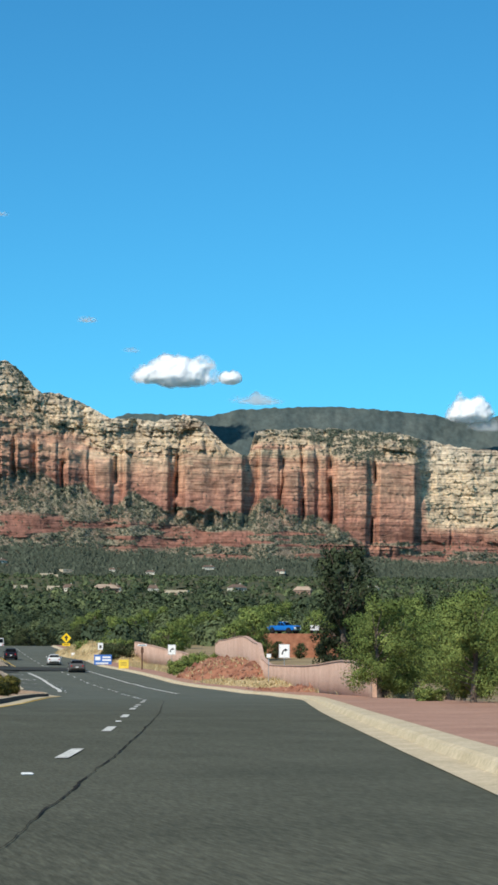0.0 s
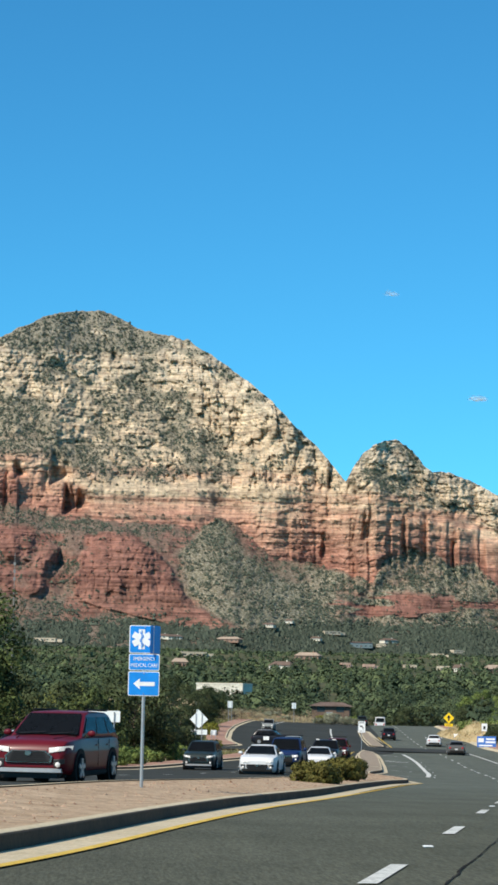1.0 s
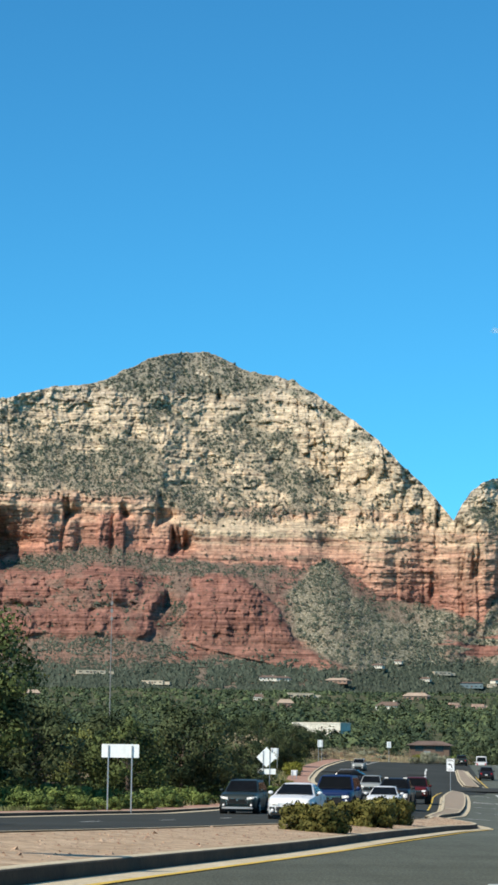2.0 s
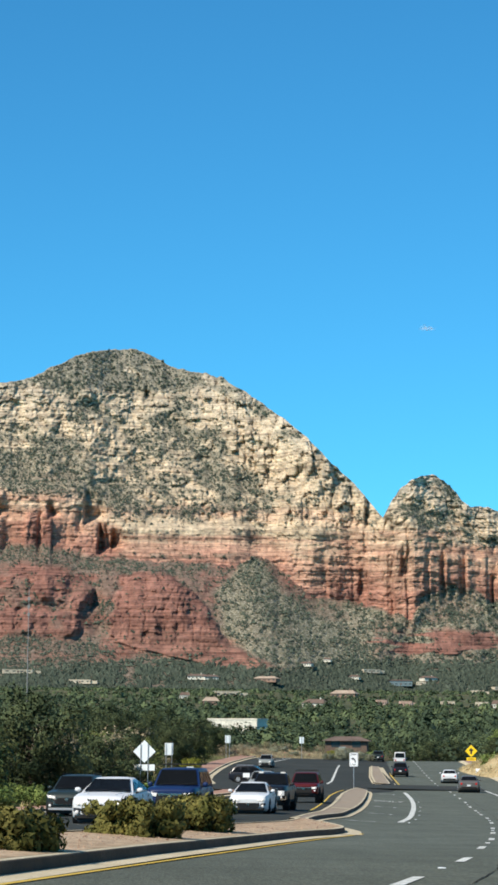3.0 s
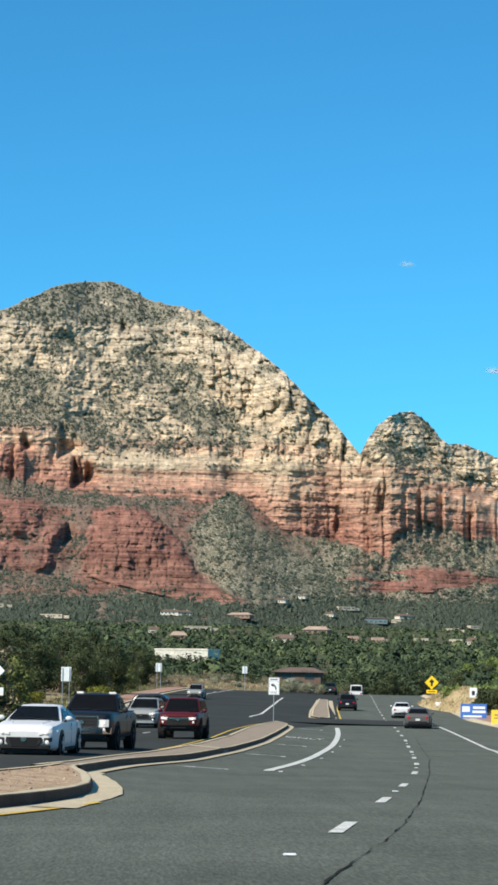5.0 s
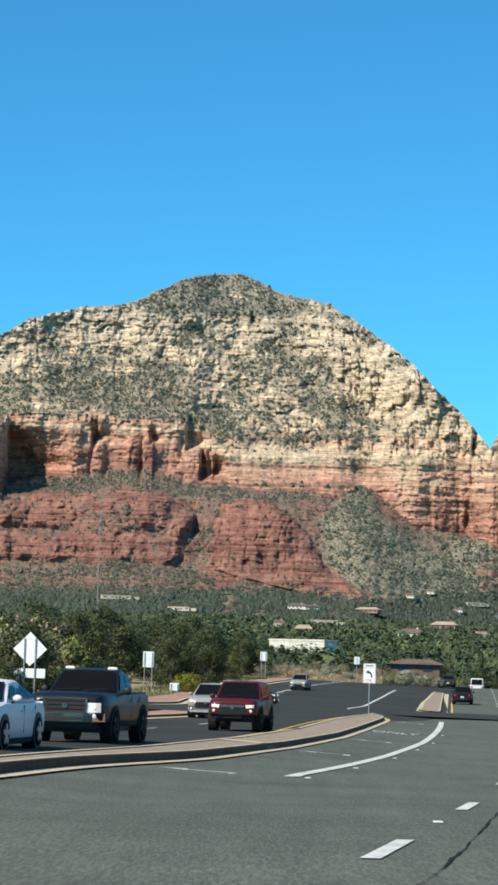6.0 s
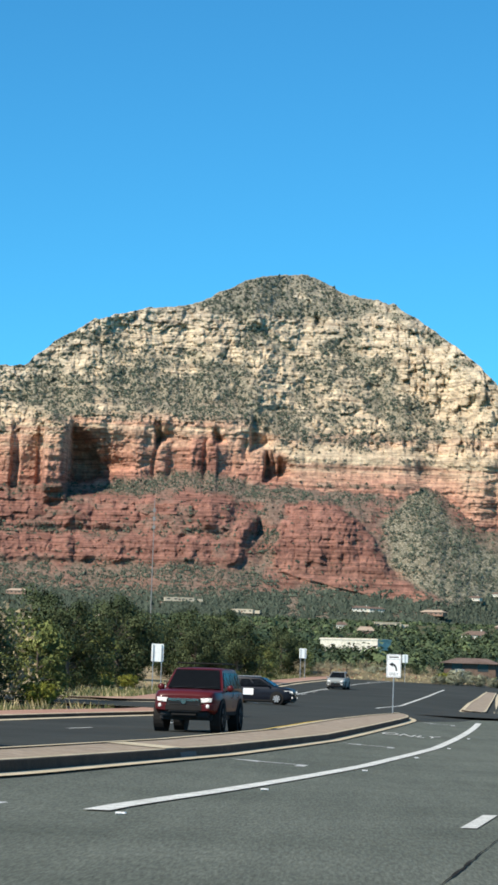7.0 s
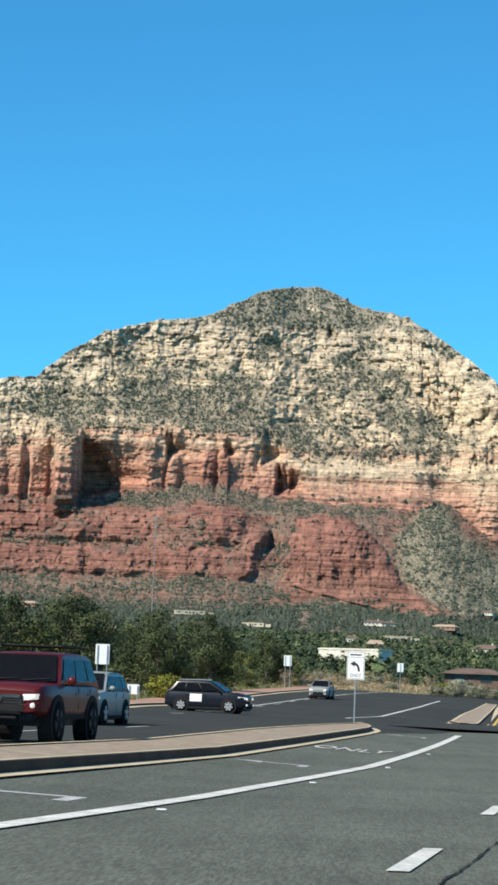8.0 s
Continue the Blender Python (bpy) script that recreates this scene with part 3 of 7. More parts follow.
setting("road_crack", mesh_from("road_crack", cv.reshape(-1, 3), grid_faces(len(crack_y), 2), TAR), "long dark crack running along the lane", "road crack")

# ---- mountain ----
RIDGE = [(-900, 430), (-700, 500), (-581, 528), (-536, 532), (-483, 575), (-414, 617), (-325, 640), (-245, 647), (-167, 684), (-132, 701), (-42, 706), (33, 672),
         (113, 657), (174, 618), (254, 560), (314, 501), (371, 447), (402, 407), (416, 432), (432, 458), (450, 475), (472, 486), (494, 485), (512, 474), (529, 457), (560, 427), (598, 427), (640, 410),
         (688, 385), (777, 382), (831, 395), (863, 384), (911, 333), (949, 322), (962, 366), (1036, 376), (1234, 373), (1347, 348), (1440, 340), (1800, 330)]
# foot of the pale crown, and foot of the cliff under it
CREAM = [(-900, 400), (-575, 412), (-470, 410), (-430, 440), (-277, 442), (-128, 436), (-60, 398), (60, 394), (121, 396), (280, 392), (400, 388), (422, 398), (520, 372), (622, 352), (694, 316), (799, 315), (992, 338),
         (1080, 335), (1124, 317), (1279, 312), (1301, 205), (1439, 190), (1800, 190)]
CLIFF = [(-900, 320), (-571, 318), (-446, 326), (-384, 318), (-300, 334), (-243, 345), (-175, 340), (-124, 332), (-65, 330), (24, 322), (122, 318), (170, 333), (200, 324), (235, 294), (272, 262),
         (373, 252), (454, 228), (472, 262), (500, 278), (555, 288), (596, 261), (640, 266), (680, 232), (702, 228), (730, 256), (789, 221), (830, 222), (949, 219), (965, 235), (993, 246),
         (1030, 215), (1102, 205), (1125, 188), (1168, 164), (1279, 168), (1369, 176), (1440, 165), (1800, 160)]
FOOT = [(-900, 140), (-565, 140), (-367, 138), (-167, 136), (0, 155), (110, 160), (216, 132), (304, 150), (523, 155), (695, 145), (907, 129), (1124, 134), (1440, 124), (1800, 120)]
# standing blocks of the cliff: one edge, other edge, top, how far they stand out
BLOCKS = [(-615, -548, 442, 62), (-543, -503, 432, 52), (-499, -447, 448, 165), (-238, -211, 408, 26), (-209, -186, 414, 30), (-345, -318, 430, 14),
          (300, 352, 345, 12), (372, 415, 352, 20), (420, 446, 372, 30), (452, 482, 366, 20), (484, 508, 350, 18), (512, 543, 352, 26), (548, 594, 345, 34), (605, 652, 330, 52),
          (655, 694, 318, 46), (708, 806, 345, 66), (818, 950, 345, 86), (966, 1012, 348, 62), (1016, 1050, 306, 60), (1056, 1080, 345, 46), (1083, 1103, 345, 36), (1114, 1186, 338, 62), (1195, 1281, 328, 44)]
CLEFTS = [(-452, 8, 50), (-300, 6, 30), (-140, 8, 34), (-108, 8, 44), (-92, 5, 36), (378, 5, 26), (417, 4, 20), (448, 4, 22), (509, 4, 30), (546, 4, 20), (600, 5, 50),
          (698, 6, 70), (812, 6, 80), (957, 8, 80), (1014, 3, 34), (1053, 4, 44), (1107, 6, 80), (1190, 4, 70), (1345, 4, 24), (1410, 4, 24)]
# bays in the faces, each shaded by its own side wall: place of the wall, foot, top, width, depth
BAYS = [(-447, 322, 404, 66, 90), (-300, 396, 424, 24, 40), (-196, 400, 424, 12, 34), (-134, 392, 440, 26, 44), (-108, 338, 378, 18, 46), (-84, 338, 372, 16, 40), (-118, 236, 266, 12, 20),
        (372, 388, 446, 14, 24), (434, 300, 346, 12, 22), (361, 266, 302, 11, 18), (-28, 612, 632, 16, 30)]
# belts of scrub on the crown: from, to, half width, density; the negative ones are bare rock
BELTS = [((-520, 492), (-230, 486), 30, 0.75), ((-440, 600), (-350, 560), 20, 0.5), ((-160, 632), (-45, 545), 16, 0.7), ((15, 575), (135, 435), 18, 0.85), ((-320, 476), (-80, 462), 22, 0.55),
         ((180, 602), (190, 585), 16, 0.5), ((150, 482), (158, 462), 14, 0.6), ((-230, 470), (-60, 430), 20, 0.45), ((-150, 540), (10, 470), 20, 0.35), ((-250, 560), (-140, 500), 14, 0.5),
         ((-560, 470), (-470, 456), 18, 0.7), ((-70, 416), (60, 424), 12, 0.45), ((60, 410), (210, 418), 9, 0.4), ((-330, 628), (-60, 612), 18, -0.5), ((80, 630), (250, 470), 28, -0.35), ((210, 560), (330, 420), 40, -0.4), ((-460, 625), (-540, 545), 14, -0.5),
         ((-60, 662), (-20, 657), 13, -1.0), ((70, 656), (130, 648), 9, -1.0), ((-300, 590), (-180, 560), 26, -0.4), ((-380, 612), (-240, 600), 22, -0.5), ((440, 425), (500, 405), 18, 0.5), ((505, 465), (560, 400), 16, 0.4),
         ((418, 440), (480, 468), 26, -0.75), ((600, 400), (900, 350), 34, -0.45), ((980, 345), (1240, 350), 12, -0.3)]


def belt(P, Q, a, b, w):
    dx, dz = b[0] - a[0], b[1] - a[1]
    k = np.clip(((P - a[0]) * dx + (Q - a[1]) * dz) / (dx * dx + dz * dz), 0, 1)
    return np.exp(-((P - a[0] - k * dx) ** 2 + (Q - a[1] - k * dz) ** 2) / w ** 2)


def step_up(x, a, b):
    k = np.clip((x - a) / (b - a), 0, 1)
    return k * k * (3 - 2 * k)


def broken(x, y, seed):
    """Rock split along joints: each piece sits in or out and leans its own way. Gives the relief and the closeness to a joint."""
    ix, iy = np.floor(x), np.floor(y)
    near, second = np.full(x.shape, 9.0), np.full(x.shape, 9.0)
    relief = np.zeros(x.shape)
    for di in (-1, 0, 1):
        for dj in (-1, 0, 1):
            cx, cy = ix + di, iy + dj
            dx = x - (cx + 0.12 + 0.76 * hash2(cx, cy, seed))
            dy = y - (cy + 0.12 + 0.76 * hash2(cx, cy, seed + 1))
            d = np.maximum(np.abs(dx), np.abs(dy)) * 0.6 + 0.4 * np.hypot(dx, dy)
            own = hash2(cx, cy, seed + 2) - 0.5 + 0.9 * (hash2(cx, cy, seed + 3) - 0.5) * dx + 0.7 * (hash2(cx, cy, seed + 4) - 0.35) * dy
            closer = d < near
            second = np.where(closer, near, np.minimum(second, d))
            relief = np.where(closer, own, relief)
            near = np.where(closer, d, near)
    return relief, np.exp(-(((second - near) / 0.09) ** 2))


def mountain():
    p = np.concatenate([np.linspace(-880, -625, 40)[:-1], np.linspace(-625, 1465, 1240), np.linspace(1465, 1780, 40)[1:]])
    cols, rows = len(p), 430
    sky_q, cream_q, cliff_q, foot_q = line(RIDGE, p), line(CREAM, p), line(CLIFF, p), line(FOOT, p)
    sky_q = sky_q + (fbm(p / 14, 0 * p, 3, 40) - 0.5) * 8
    cliff_q = cliff_q + (fbm(p / 22, 0 * p, 3, 41) - 0.5) * 16
    cream_q = cream_q + (fbm(p / 40, 0 * p, 3, 42) - 0.5) * 14
    v = np.linspace(0, 1, rows)[:, None]
    q0 = np.minimum(foot_q - 75, 60)
    Q = q0 + (sky_q - q0) * v
    P = p[None] + 0 * Q
    wp, wq = P + (fbm(P / 34, Q / 34, 4, 81, 0.6) - 0.5) * 40, Q + (fbm(P / 30, Q / 30, 4, 82, 0.6) - 0.5) * 32
    in_crown = step_up(Q - cream_q, -10, 8)
    high = Q >= cliff_q
    in_cliff = np.where(high, 1 - in_crown, 0.0)
    tilt = 1.3 * fbm(P / 420, Q / 900, 2, 8)
    layer = Q / 8.5 + tilt
    beds = vnoise(0 * P + 3.1, layer, 9)

    # ---- where scrub holds on the crown: ramps, gullies and the summit cap
    S = 0.43 + 0.80 * (fbm((P + 0.8 * Q) / 60, (Q - 0.5 * P) / 34, 3, 91) - 0.5) + 1.25 * (fbm((P + 0.5 * Q) / 21, Q / 11, 4, 93, 0.62) - 0.5)
    for f, t, w, amount in BELTS:
        S = S + (0.52 if amount > 0 else 0.75) * amount * belt(wp, wq, f, t, w)
    S = S + 0.8 * step_up(wq, 625, 650) * step_up(P, -330, -250)
    S = S + 0.25 * step_up(P, 960, 1000) * step_up(1290 - P, -20, 20) * step_up(wq, 335, 350) - 0.42 * step_up(P, 1270, 1300) - 0.15 * step_up(P, 590, 620) * step_up(960 - P, 0, 20)
    S_crown = 0.9 * step_up(S, 0.26, 0.74) + 0.1 * np.clip(S, 0, 1)
    mid = step_up(P, -70, -40) * step_up(215 - P, 0, 40)
    ledge_scrub = mid * in_cliff * step_up(vnoise(0 * P + 2.2, Q / 11 + tilt, 15), 0.55, 0.75) * step_up(fbm(P / 30, Q / 9, 3, 16), 0.42, 0.6)
    shelf_q = line([(-400, 316), (-330, 322), (-243, 338), (-124, 320), (-15, 311), (110, 309)], P)
    shelf = np.exp(-(((wq + 0.4 * (Q - wq) - shelf_q) / line([(-400, 10), (-243, 17), (-60, 13), (110, 7)], P)) ** 4)) * step_up(P, -405, -375) * step_up(120 - P, 0, 60)

    # ---- lower slopes: two red tiers, the dome, the fan of rubble and slabs
    n1, n2 = fbm(P / 24, 0 * P + 5, 3, 111) - 0.5, fbm(P / 30, 0 * P + 9, 3, 112) - 0.5
    left = step_up(-150 + 30 * n1 - wp, -14, 14)
    tier_1 = step_up(Q - 253 - 26 * n1, -6, 5) * step_up(306 + 18 * n2 - Q, -5, 5) * left * (1 - 0.9 * step_up(fbm(P / 34, Q / 15, 3, 113), 0.55, 0.62))
    tier_2 = step_up(Q - 194 - 22 * n2, -6, 5) * step_up(233 + 26 * n1 - Q, -4, 4) * step_up(-185 - wp, -16, 16)
    knoll = belt(wp, wq, (-146, 205), (-136, 258), 17)
    dome_c = line([(150, 60), (192, 10), (300, -8), (320, -6)], wq)
    dome_w = line([(130, 190), (160, 150), (184, 110), (230, 97), (268, 74), (296, 46), (313, 12)], wq + 10 * n1)
    du = (wp - dome_c) / dome_w
    dome = step_up(1 - np.abs(du), 0, 0.10) * step_up(Q, 166, 200) * step_up(316 - Q, 0, 10)
    apron = step_up(1 - np.abs((wp - line([(130, 190), (150, 120), (180, 20), (195, 0)], Q)) / line([(125, 40), (140, 70), (165, 105), (190, 112)], Q)), 0, 0.25) * step_up(Q, 126, 146) * step_up(196 - Q, 0, 12)
    gully = belt(wp, wq, (-118, 285), (-100, 200), 14) * (1 - knoll)
    cone_c = line([(120, 318), (143, 296), (199, 216), (268, 168), (333, 166)], Q)
    cone_w = line([(120, 130), (143, 122), (199, 120), (268, 76), (322, 26), (336, 4)], Q)
    cu = (P + 0.35 * (wp - P) - cone_c) / cone_w
    cone = step_up(1 - np.abs(cu), 0, 0.34) * (1 - dome) * (1 - 0.8 * apron) * step_up(Q, 112, 140) * np.where(high, 0.0, 1.0)
    slabs = step_up(P, 345, 385) * step_up(fbm((P + 30 * n1) / 90, Q / 11, 3, 95), 0.53, 0.60) * step_up(foot_q + 62 - Q, 0, 16) * step_up(Q - foot_q, -8, 6)
    slabs = np.maximum(slabs, step_up(P, 1150, 1190) * step_up(fbm(P / 60, Q / 12, 3, 96), 0.38, 0.48) * step_up(Q - foot_q, -8, 6))
    bare = np.clip(np.maximum.reduce([tier_1, tier_2, dome, slabs, knoll]), 0, 1) * np.where(high, 0.0, 1.0)
    soil = np.clip(np.maximum(bare, apron), 0, 1)
    below = step_up(foot_q + 12 - Q, 0, 34)
    S_low = 0.30 + 0.10 * step_up(Q, 280, 305) + 0.9 * (fbm(P / 44, Q / 22, 4, 92) - 0.5) + 0.6 * gully + 0.44 * cone + 0.34 * step_up(P, 200, 260) * (1 - cone) + 0.55 * below + 0.30 * left * np.exp(-(((Q - 242) / 10) ** 2)) + 0.50 * step_up(-60 - P, 0, 60) * step_up(190 - Q + 20 * n1, 0, 14)
    S_low = np.clip(S_low, 0.02, 1) * (1 - 0.9 * bare) * (1 - 0.55 * apron)
    S = np.where(high, S_crown * in_crown, S_low)
    S = np.clip(np.maximum(np.maximum(S, 1.0 * shelf), 0.6 * ledge_scrub), 0, 1)

    # ---- how far each unit of height steps back
    def smear(a, k):
        ker = np.hanning(2 * k + 1) / np.hanning(2 * k + 1).sum()
        return np.apply_along_axis(lambda r: np.convolve(np.pad(r, k, "edge"), ker, "valid"), 1, a)

    hard = np.clip((vnoise(0 * P + 7.7, Q / 22 + tilt * 0.4, 19) - 0.42) * 4, 0, 1)
    g_crown = 0.22 + 1.7 * smear(S_crown, 150) + 0.5 * hard * (beds > 0.45)
    wide_mid = smear(mid, 110)
    g_cliff = 0.07 + 0.5 * (beds > 0.76) * (0.25 + wide_mid) + 1.0 * wide_mid * hard
    g_low = 1.9 - 0.4 * step_up(P, 330, 430) + (0.24 + 1.2 * (vnoise(0 * P + 1.7, Q / 6 + tilt, 12) > 0.62) - 1.9) * smear(bare, 150) + 0.6 * below
    G = np.where(high, g_cliff * (1 - in_crown) + g_crown * in_crown, g_low) + 1.8 * smear(shelf, 120)
    back = np.cumsum(G * np.diff(Q, axis=0, prepend=Q[:1]), axis=0)
    anchor = back[np.argmax(high, axis=0), np.arange(cols)][None]
    own = line([(80, 0.35), (150, 0.30), (300, 0.30), (440, 0.50), (1800, 0.55)], p)[None]
    back = back - own * anchor - (1 - own) * smear(anchor, 110)
    back = smear(back, 9)
    step_fwd = 62 * np.exp(-(((p - 482) / np.where(p < 482, 48, 120)) ** 2))[None]
    back = back - step_fwd * step_up(Q - cliff_q, -60, 20)
    Yd = line([(-900, 3500), (0, 3540), (560, 3600), (1279, 3640), (1800, 3680)], p) + back

    # ---- rock split along beds and joints, at three sizes
    lean = (fbm(P / 90, Q / 60, 2, 23) - 0.5) * 9
    jp, jq = P + 0.25 * (wp - P), Q + 0.22 * (wq - Q) + 8.5 * tilt
    big, big_j = broken(jp / 27 + 0.15 * jq / 30, jq / 34, 201)
    some, some_j = broken(jp / 11.5, jq / 13, 211)
    small = broken(jp / 5.6, jq / 5.0, 221)[0]
    slabby = broken(jp / 30 + 3, jq / 6.5, 231)[0]
    pillar, pillar_j = broken(jp / 15 + 0.2 * jq / 40, jq / 44, 241)
    face = in_crown * (1 - 0.7 * S) * (1 - 0.55 * step_up(P, 1250, 1310))
    upright = step_up(P, 40, 120) * step_up(420 - P, 0, 60)
    rib = np.abs(fbm((P + 0.45 * Q) / 85, Q / 260, 3, 57) - 0.5) * 2
    Yd = Yd + in_crown * (13 * (0.5 - np.clip(rib, 0, 0.5)) + (fbm(wp / 42, wq / 40, 3, 51) - 0.5) * 22)
    Yd = Yd + face * (big * 11 + pillar * (4 + 12 * upright) + some * 8 + small * 4.2 + slabby * (5 - 3.5 * upright)) + face * (2.4 * np.maximum(big_j, 0.6 * some_j) + 3.5 * upright * pillar_j)
    Yd = Yd + in_crown * S * (fbm(P / 6, Q / 6, 2, 63) - 0.5) * 5
    for f, t, w, amount in BELTS:
        if amount > 0.45:
            Yd = Yd + 11 * amount * belt(wp, wq, f, t, 0.7 * w)

    # ---- blocks, clefts and bays of the red cliff
    stand = 0 * P
    for a, b, top, out in BLOCKS:
        c, w = (a + b) / 2, (b - a) / 2
        edge = 1 - np.abs((P - c + 0.7 * lean) / w)
        front = 1 - 0.04 * step_up(fbm((P + 1.5 * lean) / 17 + c, Q / 60, 3, 26), 0.48, 0.62) - 0.10 * np.clip((P - c) / w, -1, 1)
        stand = np.maximum(stand, out * step_up(edge, 0, 0.16 + 3.0 / w) * front * step_up(top + 4 + 16 * (vnoise(P / 13, 0 * P + c, 24) - 0.5) - Q, 0, 18))
    right_cliff = step_up(P, 560, 620)
    stand = np.maximum(stand, smear(stand, 30) * (0.40 + 0.50 * right_cliff) * (1 - step_up(P, 1279, 1287)))
    Yd = Yd - 0.5 * stand * step_up(Q - cliff_q, -36, 0)
    near_red = step_up(Q - cliff_q, -22, -4) * step_up(cream_q + 20 - Q, 0, 26)
    for c, w, deep in CLEFTS:
        reach = step_up(fbm(0 * P + 0.37 * c, Q / 36, 2, 27), 0.34, 0.56)
        slant = 0.12 * (0.37 * c % 1 - 0.5) * (Q - cliff_q)
        Yd = Yd + 0.30 * deep * np.exp(-(((P - c + 1.6 * lean + slant) / (0.62 * w)) ** 2)) * near_red * reach
    ap, aq = P + 0.3 * (wp - P), Q + 0.5 * (wq - Q)
    for c, foot, top, w, deep in BAYS:
        Yd = Yd + deep * step_up(ap - c, -2, 3) * (1 - step_up(ap - c, 0.35 * w, 2.4 * w)) * step_up(aq - foot - 0.25 * (ap - c), -6, 8) * step_up(top + 0.7 * (top - foot) - aq - 0.5 * (ap - c), 0, 1.3 * (top - foot))
    warp = 8 * fbm(P / 30, Q / 34, 2, 21)
    fine = np.abs(fbm((P + warp) / 20, Q / 190, 3, 33) - 0.5) * 2
    crag = np.abs(fbm((P + warp) / 60, Q / 500, 2, 31) - 0.5) * 2
    rugged = np.clip((620 - P) / 80, 0, 1) * (1 - 0.6 * mid)
    Yd = Yd + near_red * (6 * (0.45 - np.clip(fine, 0, 0.45)) * (0.15 + 0.85 * rugged) + (9 + 11 * step_up(-60 - P, 0, 60)) * rugged * (0.4 - np.clip(crag, 0, 0.4)) + (beds - 0.5) * (1.2 + 1.8 * rugged) + some * (0.8 + 2.2 * rugged) + slabby * (0.8 + 2.2 * rugged) + small * (0.8 + 1.2 * rugged))

    # ---- relief of the lower slopes
    low = np.where(high, 0.0, 1.0) * step_up(Q - foot_q, -20, 5) * step_up(cliff_q - Q, 0, 8)
    Yd = Yd - dome * 34 * np.sqrt(np.clip(1 - du ** 2, 0, 1))
    Yd = Yd - 7 * np.clip(1 - cu ** 2, 0, 1) * cone - 22 * knoll * low - 12 * apron
    Yd = Yd + 9 * gully * low - 20 * np.clip(step_up(Q, 240, 258) * step_up(308 - Q, 0, 12) * left, 0, 1) - 17 * step_up(Q, 182, 198) * step_up(236 - Q, 0, 10) * left
    crack = np.abs(fbm((P + warp) / 26, Q / 80, 3, 74) - 0.5) * 2
    Yd = Yd + low * bare * (1 - 0.65 * step_up(P, 330, 400)) * (4 * np.exp(-((crack / 0.06) ** 2)) + some * 3.5 + slabby * 3 + small * 1.8 + big * 5 + (fbm(P / 34, Q / 90, 3, 71) - 0.5) * 42)
    Yd = Yd + low * (1 - bare) * ((fbm(P / 12, Q / 12, 3, 73) - 0.5) * 9 + small * 2.4 * (0.4 + cone)) + low * (fbm(P / 120, Q / 200, 2, 75) - 0.5) * 40
    notch = np.clip((vnoise(0 * P + 3.3, layer * 1.5, 29) - 0.60) * 8, 0, 1) * step_up(fbm(P / 70, Q / 16, 3, 30), 0.38, 0.5)
    Yd = Yd + notch * np.maximum(np.maximum(near_red * (0.5 + 1.2 * rugged), 2.2 * face * (1 - upright)), 2.6 * low * bare)

    # ---- colour of the beds
    q1 = cliff_q - q0
    bed = np.where(~high, 0.38 * (Q - q0) / q1, np.where(Q < cream_q, 0.40 + 0.22 * (Q - cliff_q) / np.maximum(cream_q - cliff_q, 8), 0.65 + 0.35 * (Q - cream_q) / np.maximum(sky_q - cream_q, 8)))
    bed = np.where(~high, np.clip(bed, 0.10, 0.34), bed)
    salmon = step_up(P, -450, -410) * step_up(340 - P, 0, 90) * np.where(high, 1 - in_crown, 0)
    towers = np.maximum(belt(P, Q, (-223, 355), (-223, 398), 13), belt(P, Q, (-197, 355), (-197, 402), 12))
    bed = bed + (0.01 + 0.05 * step_up(P, -90, -40)) * salmon * (1 - towers) - 0.10 * towers * in_cliff
    bed = bed - 0.03 * step_up(P, 560, 660) * in_cliff + 0.07 * np.where(high, 0.3, 1.0) * step_up(P, 340, 440)
    bed = bed - 0.055 * in_crown * step_up(cream_q + 60 - wq, 0, 60) * step_up(1300 - P, 0, 60) - 0.045 * in_crown * belt(wp, wq, (235, 480), (360, 385), 46)
    strata = vnoise(0.004 * P, layer * 1.15 + 2.0 * (fbm(P / 200, 0 * P, 2, 18) - 0.5), 28) - 0.5
    bed = bed + (fbm(P / 60, Q / 24, 4, 17) - 0.5) * 0.07 + 0.05 * slabby * in_cliff + 0.17 * strata * np.where(high, np.exp(-(((Q - cream_q) / 42) ** 2)), 0.25)
    rubble = np.clip(cone * 0.8 + low * (1 - soil) * step_up(P, 230, 330) * (0.5 + 0.35 * step_up(fbm(P / 40, Q / 30, 3, 97), 0.4, 0.6)), 0, 0.9)
    bush_soil = np.clip(np.where(high, S * 0.95 - 0.03, (0.62 - 0.22 * left) * (1 - soil) * step_up(fbm(P / 30, Q / 14, 4, 114), 0.30, 0.55) + 0.35 * step_up(-60 - P, 0, 60) * step_up(190 - Q + 20 * n1, 0, 14) * (1 - soil) + 0.85 * below * (1 - apron) + 0.7 * shelf), 0, 0.88)

    # the far side falls away behind the ridge
    tail = 12
    k = np.arange(1, tail + 1)[:, None] / tail
    Yd = np.concatenate([Yd, Yd[-1] + k * 420])
    Q = np.concatenate([Q, Q[-1] - k * 130 - 2])
    P = np.concatenate([P, P[-1] + 0 * k])
    bed, S, rubble, bush_soil, below = [np.concatenate([a, a[-1] + 0 * k]) for a in (bed, S, rubble, bush_soil, below)]
    Yd = np.minimum(Yd, 4300 + 0.08 * (Yd - 4300))
    X = EYE[0] + P / 4000 * (Yd - EYE[1])
    Z = Q / 4000 * (Yd - EYE[1])
    co = np.stack([X, Yd, Z], -1)
    me = mesh_from("mountain", co.reshape(-1, 3), grid_faces(*X.shape), ROCK, True)
    nrm = np.cross(np.gradient(co, axis=1), np.gradient(co, axis=0))
    nrm /= np.linalg.norm(nrm, axis=-1, keepdims=True) + 1e-9
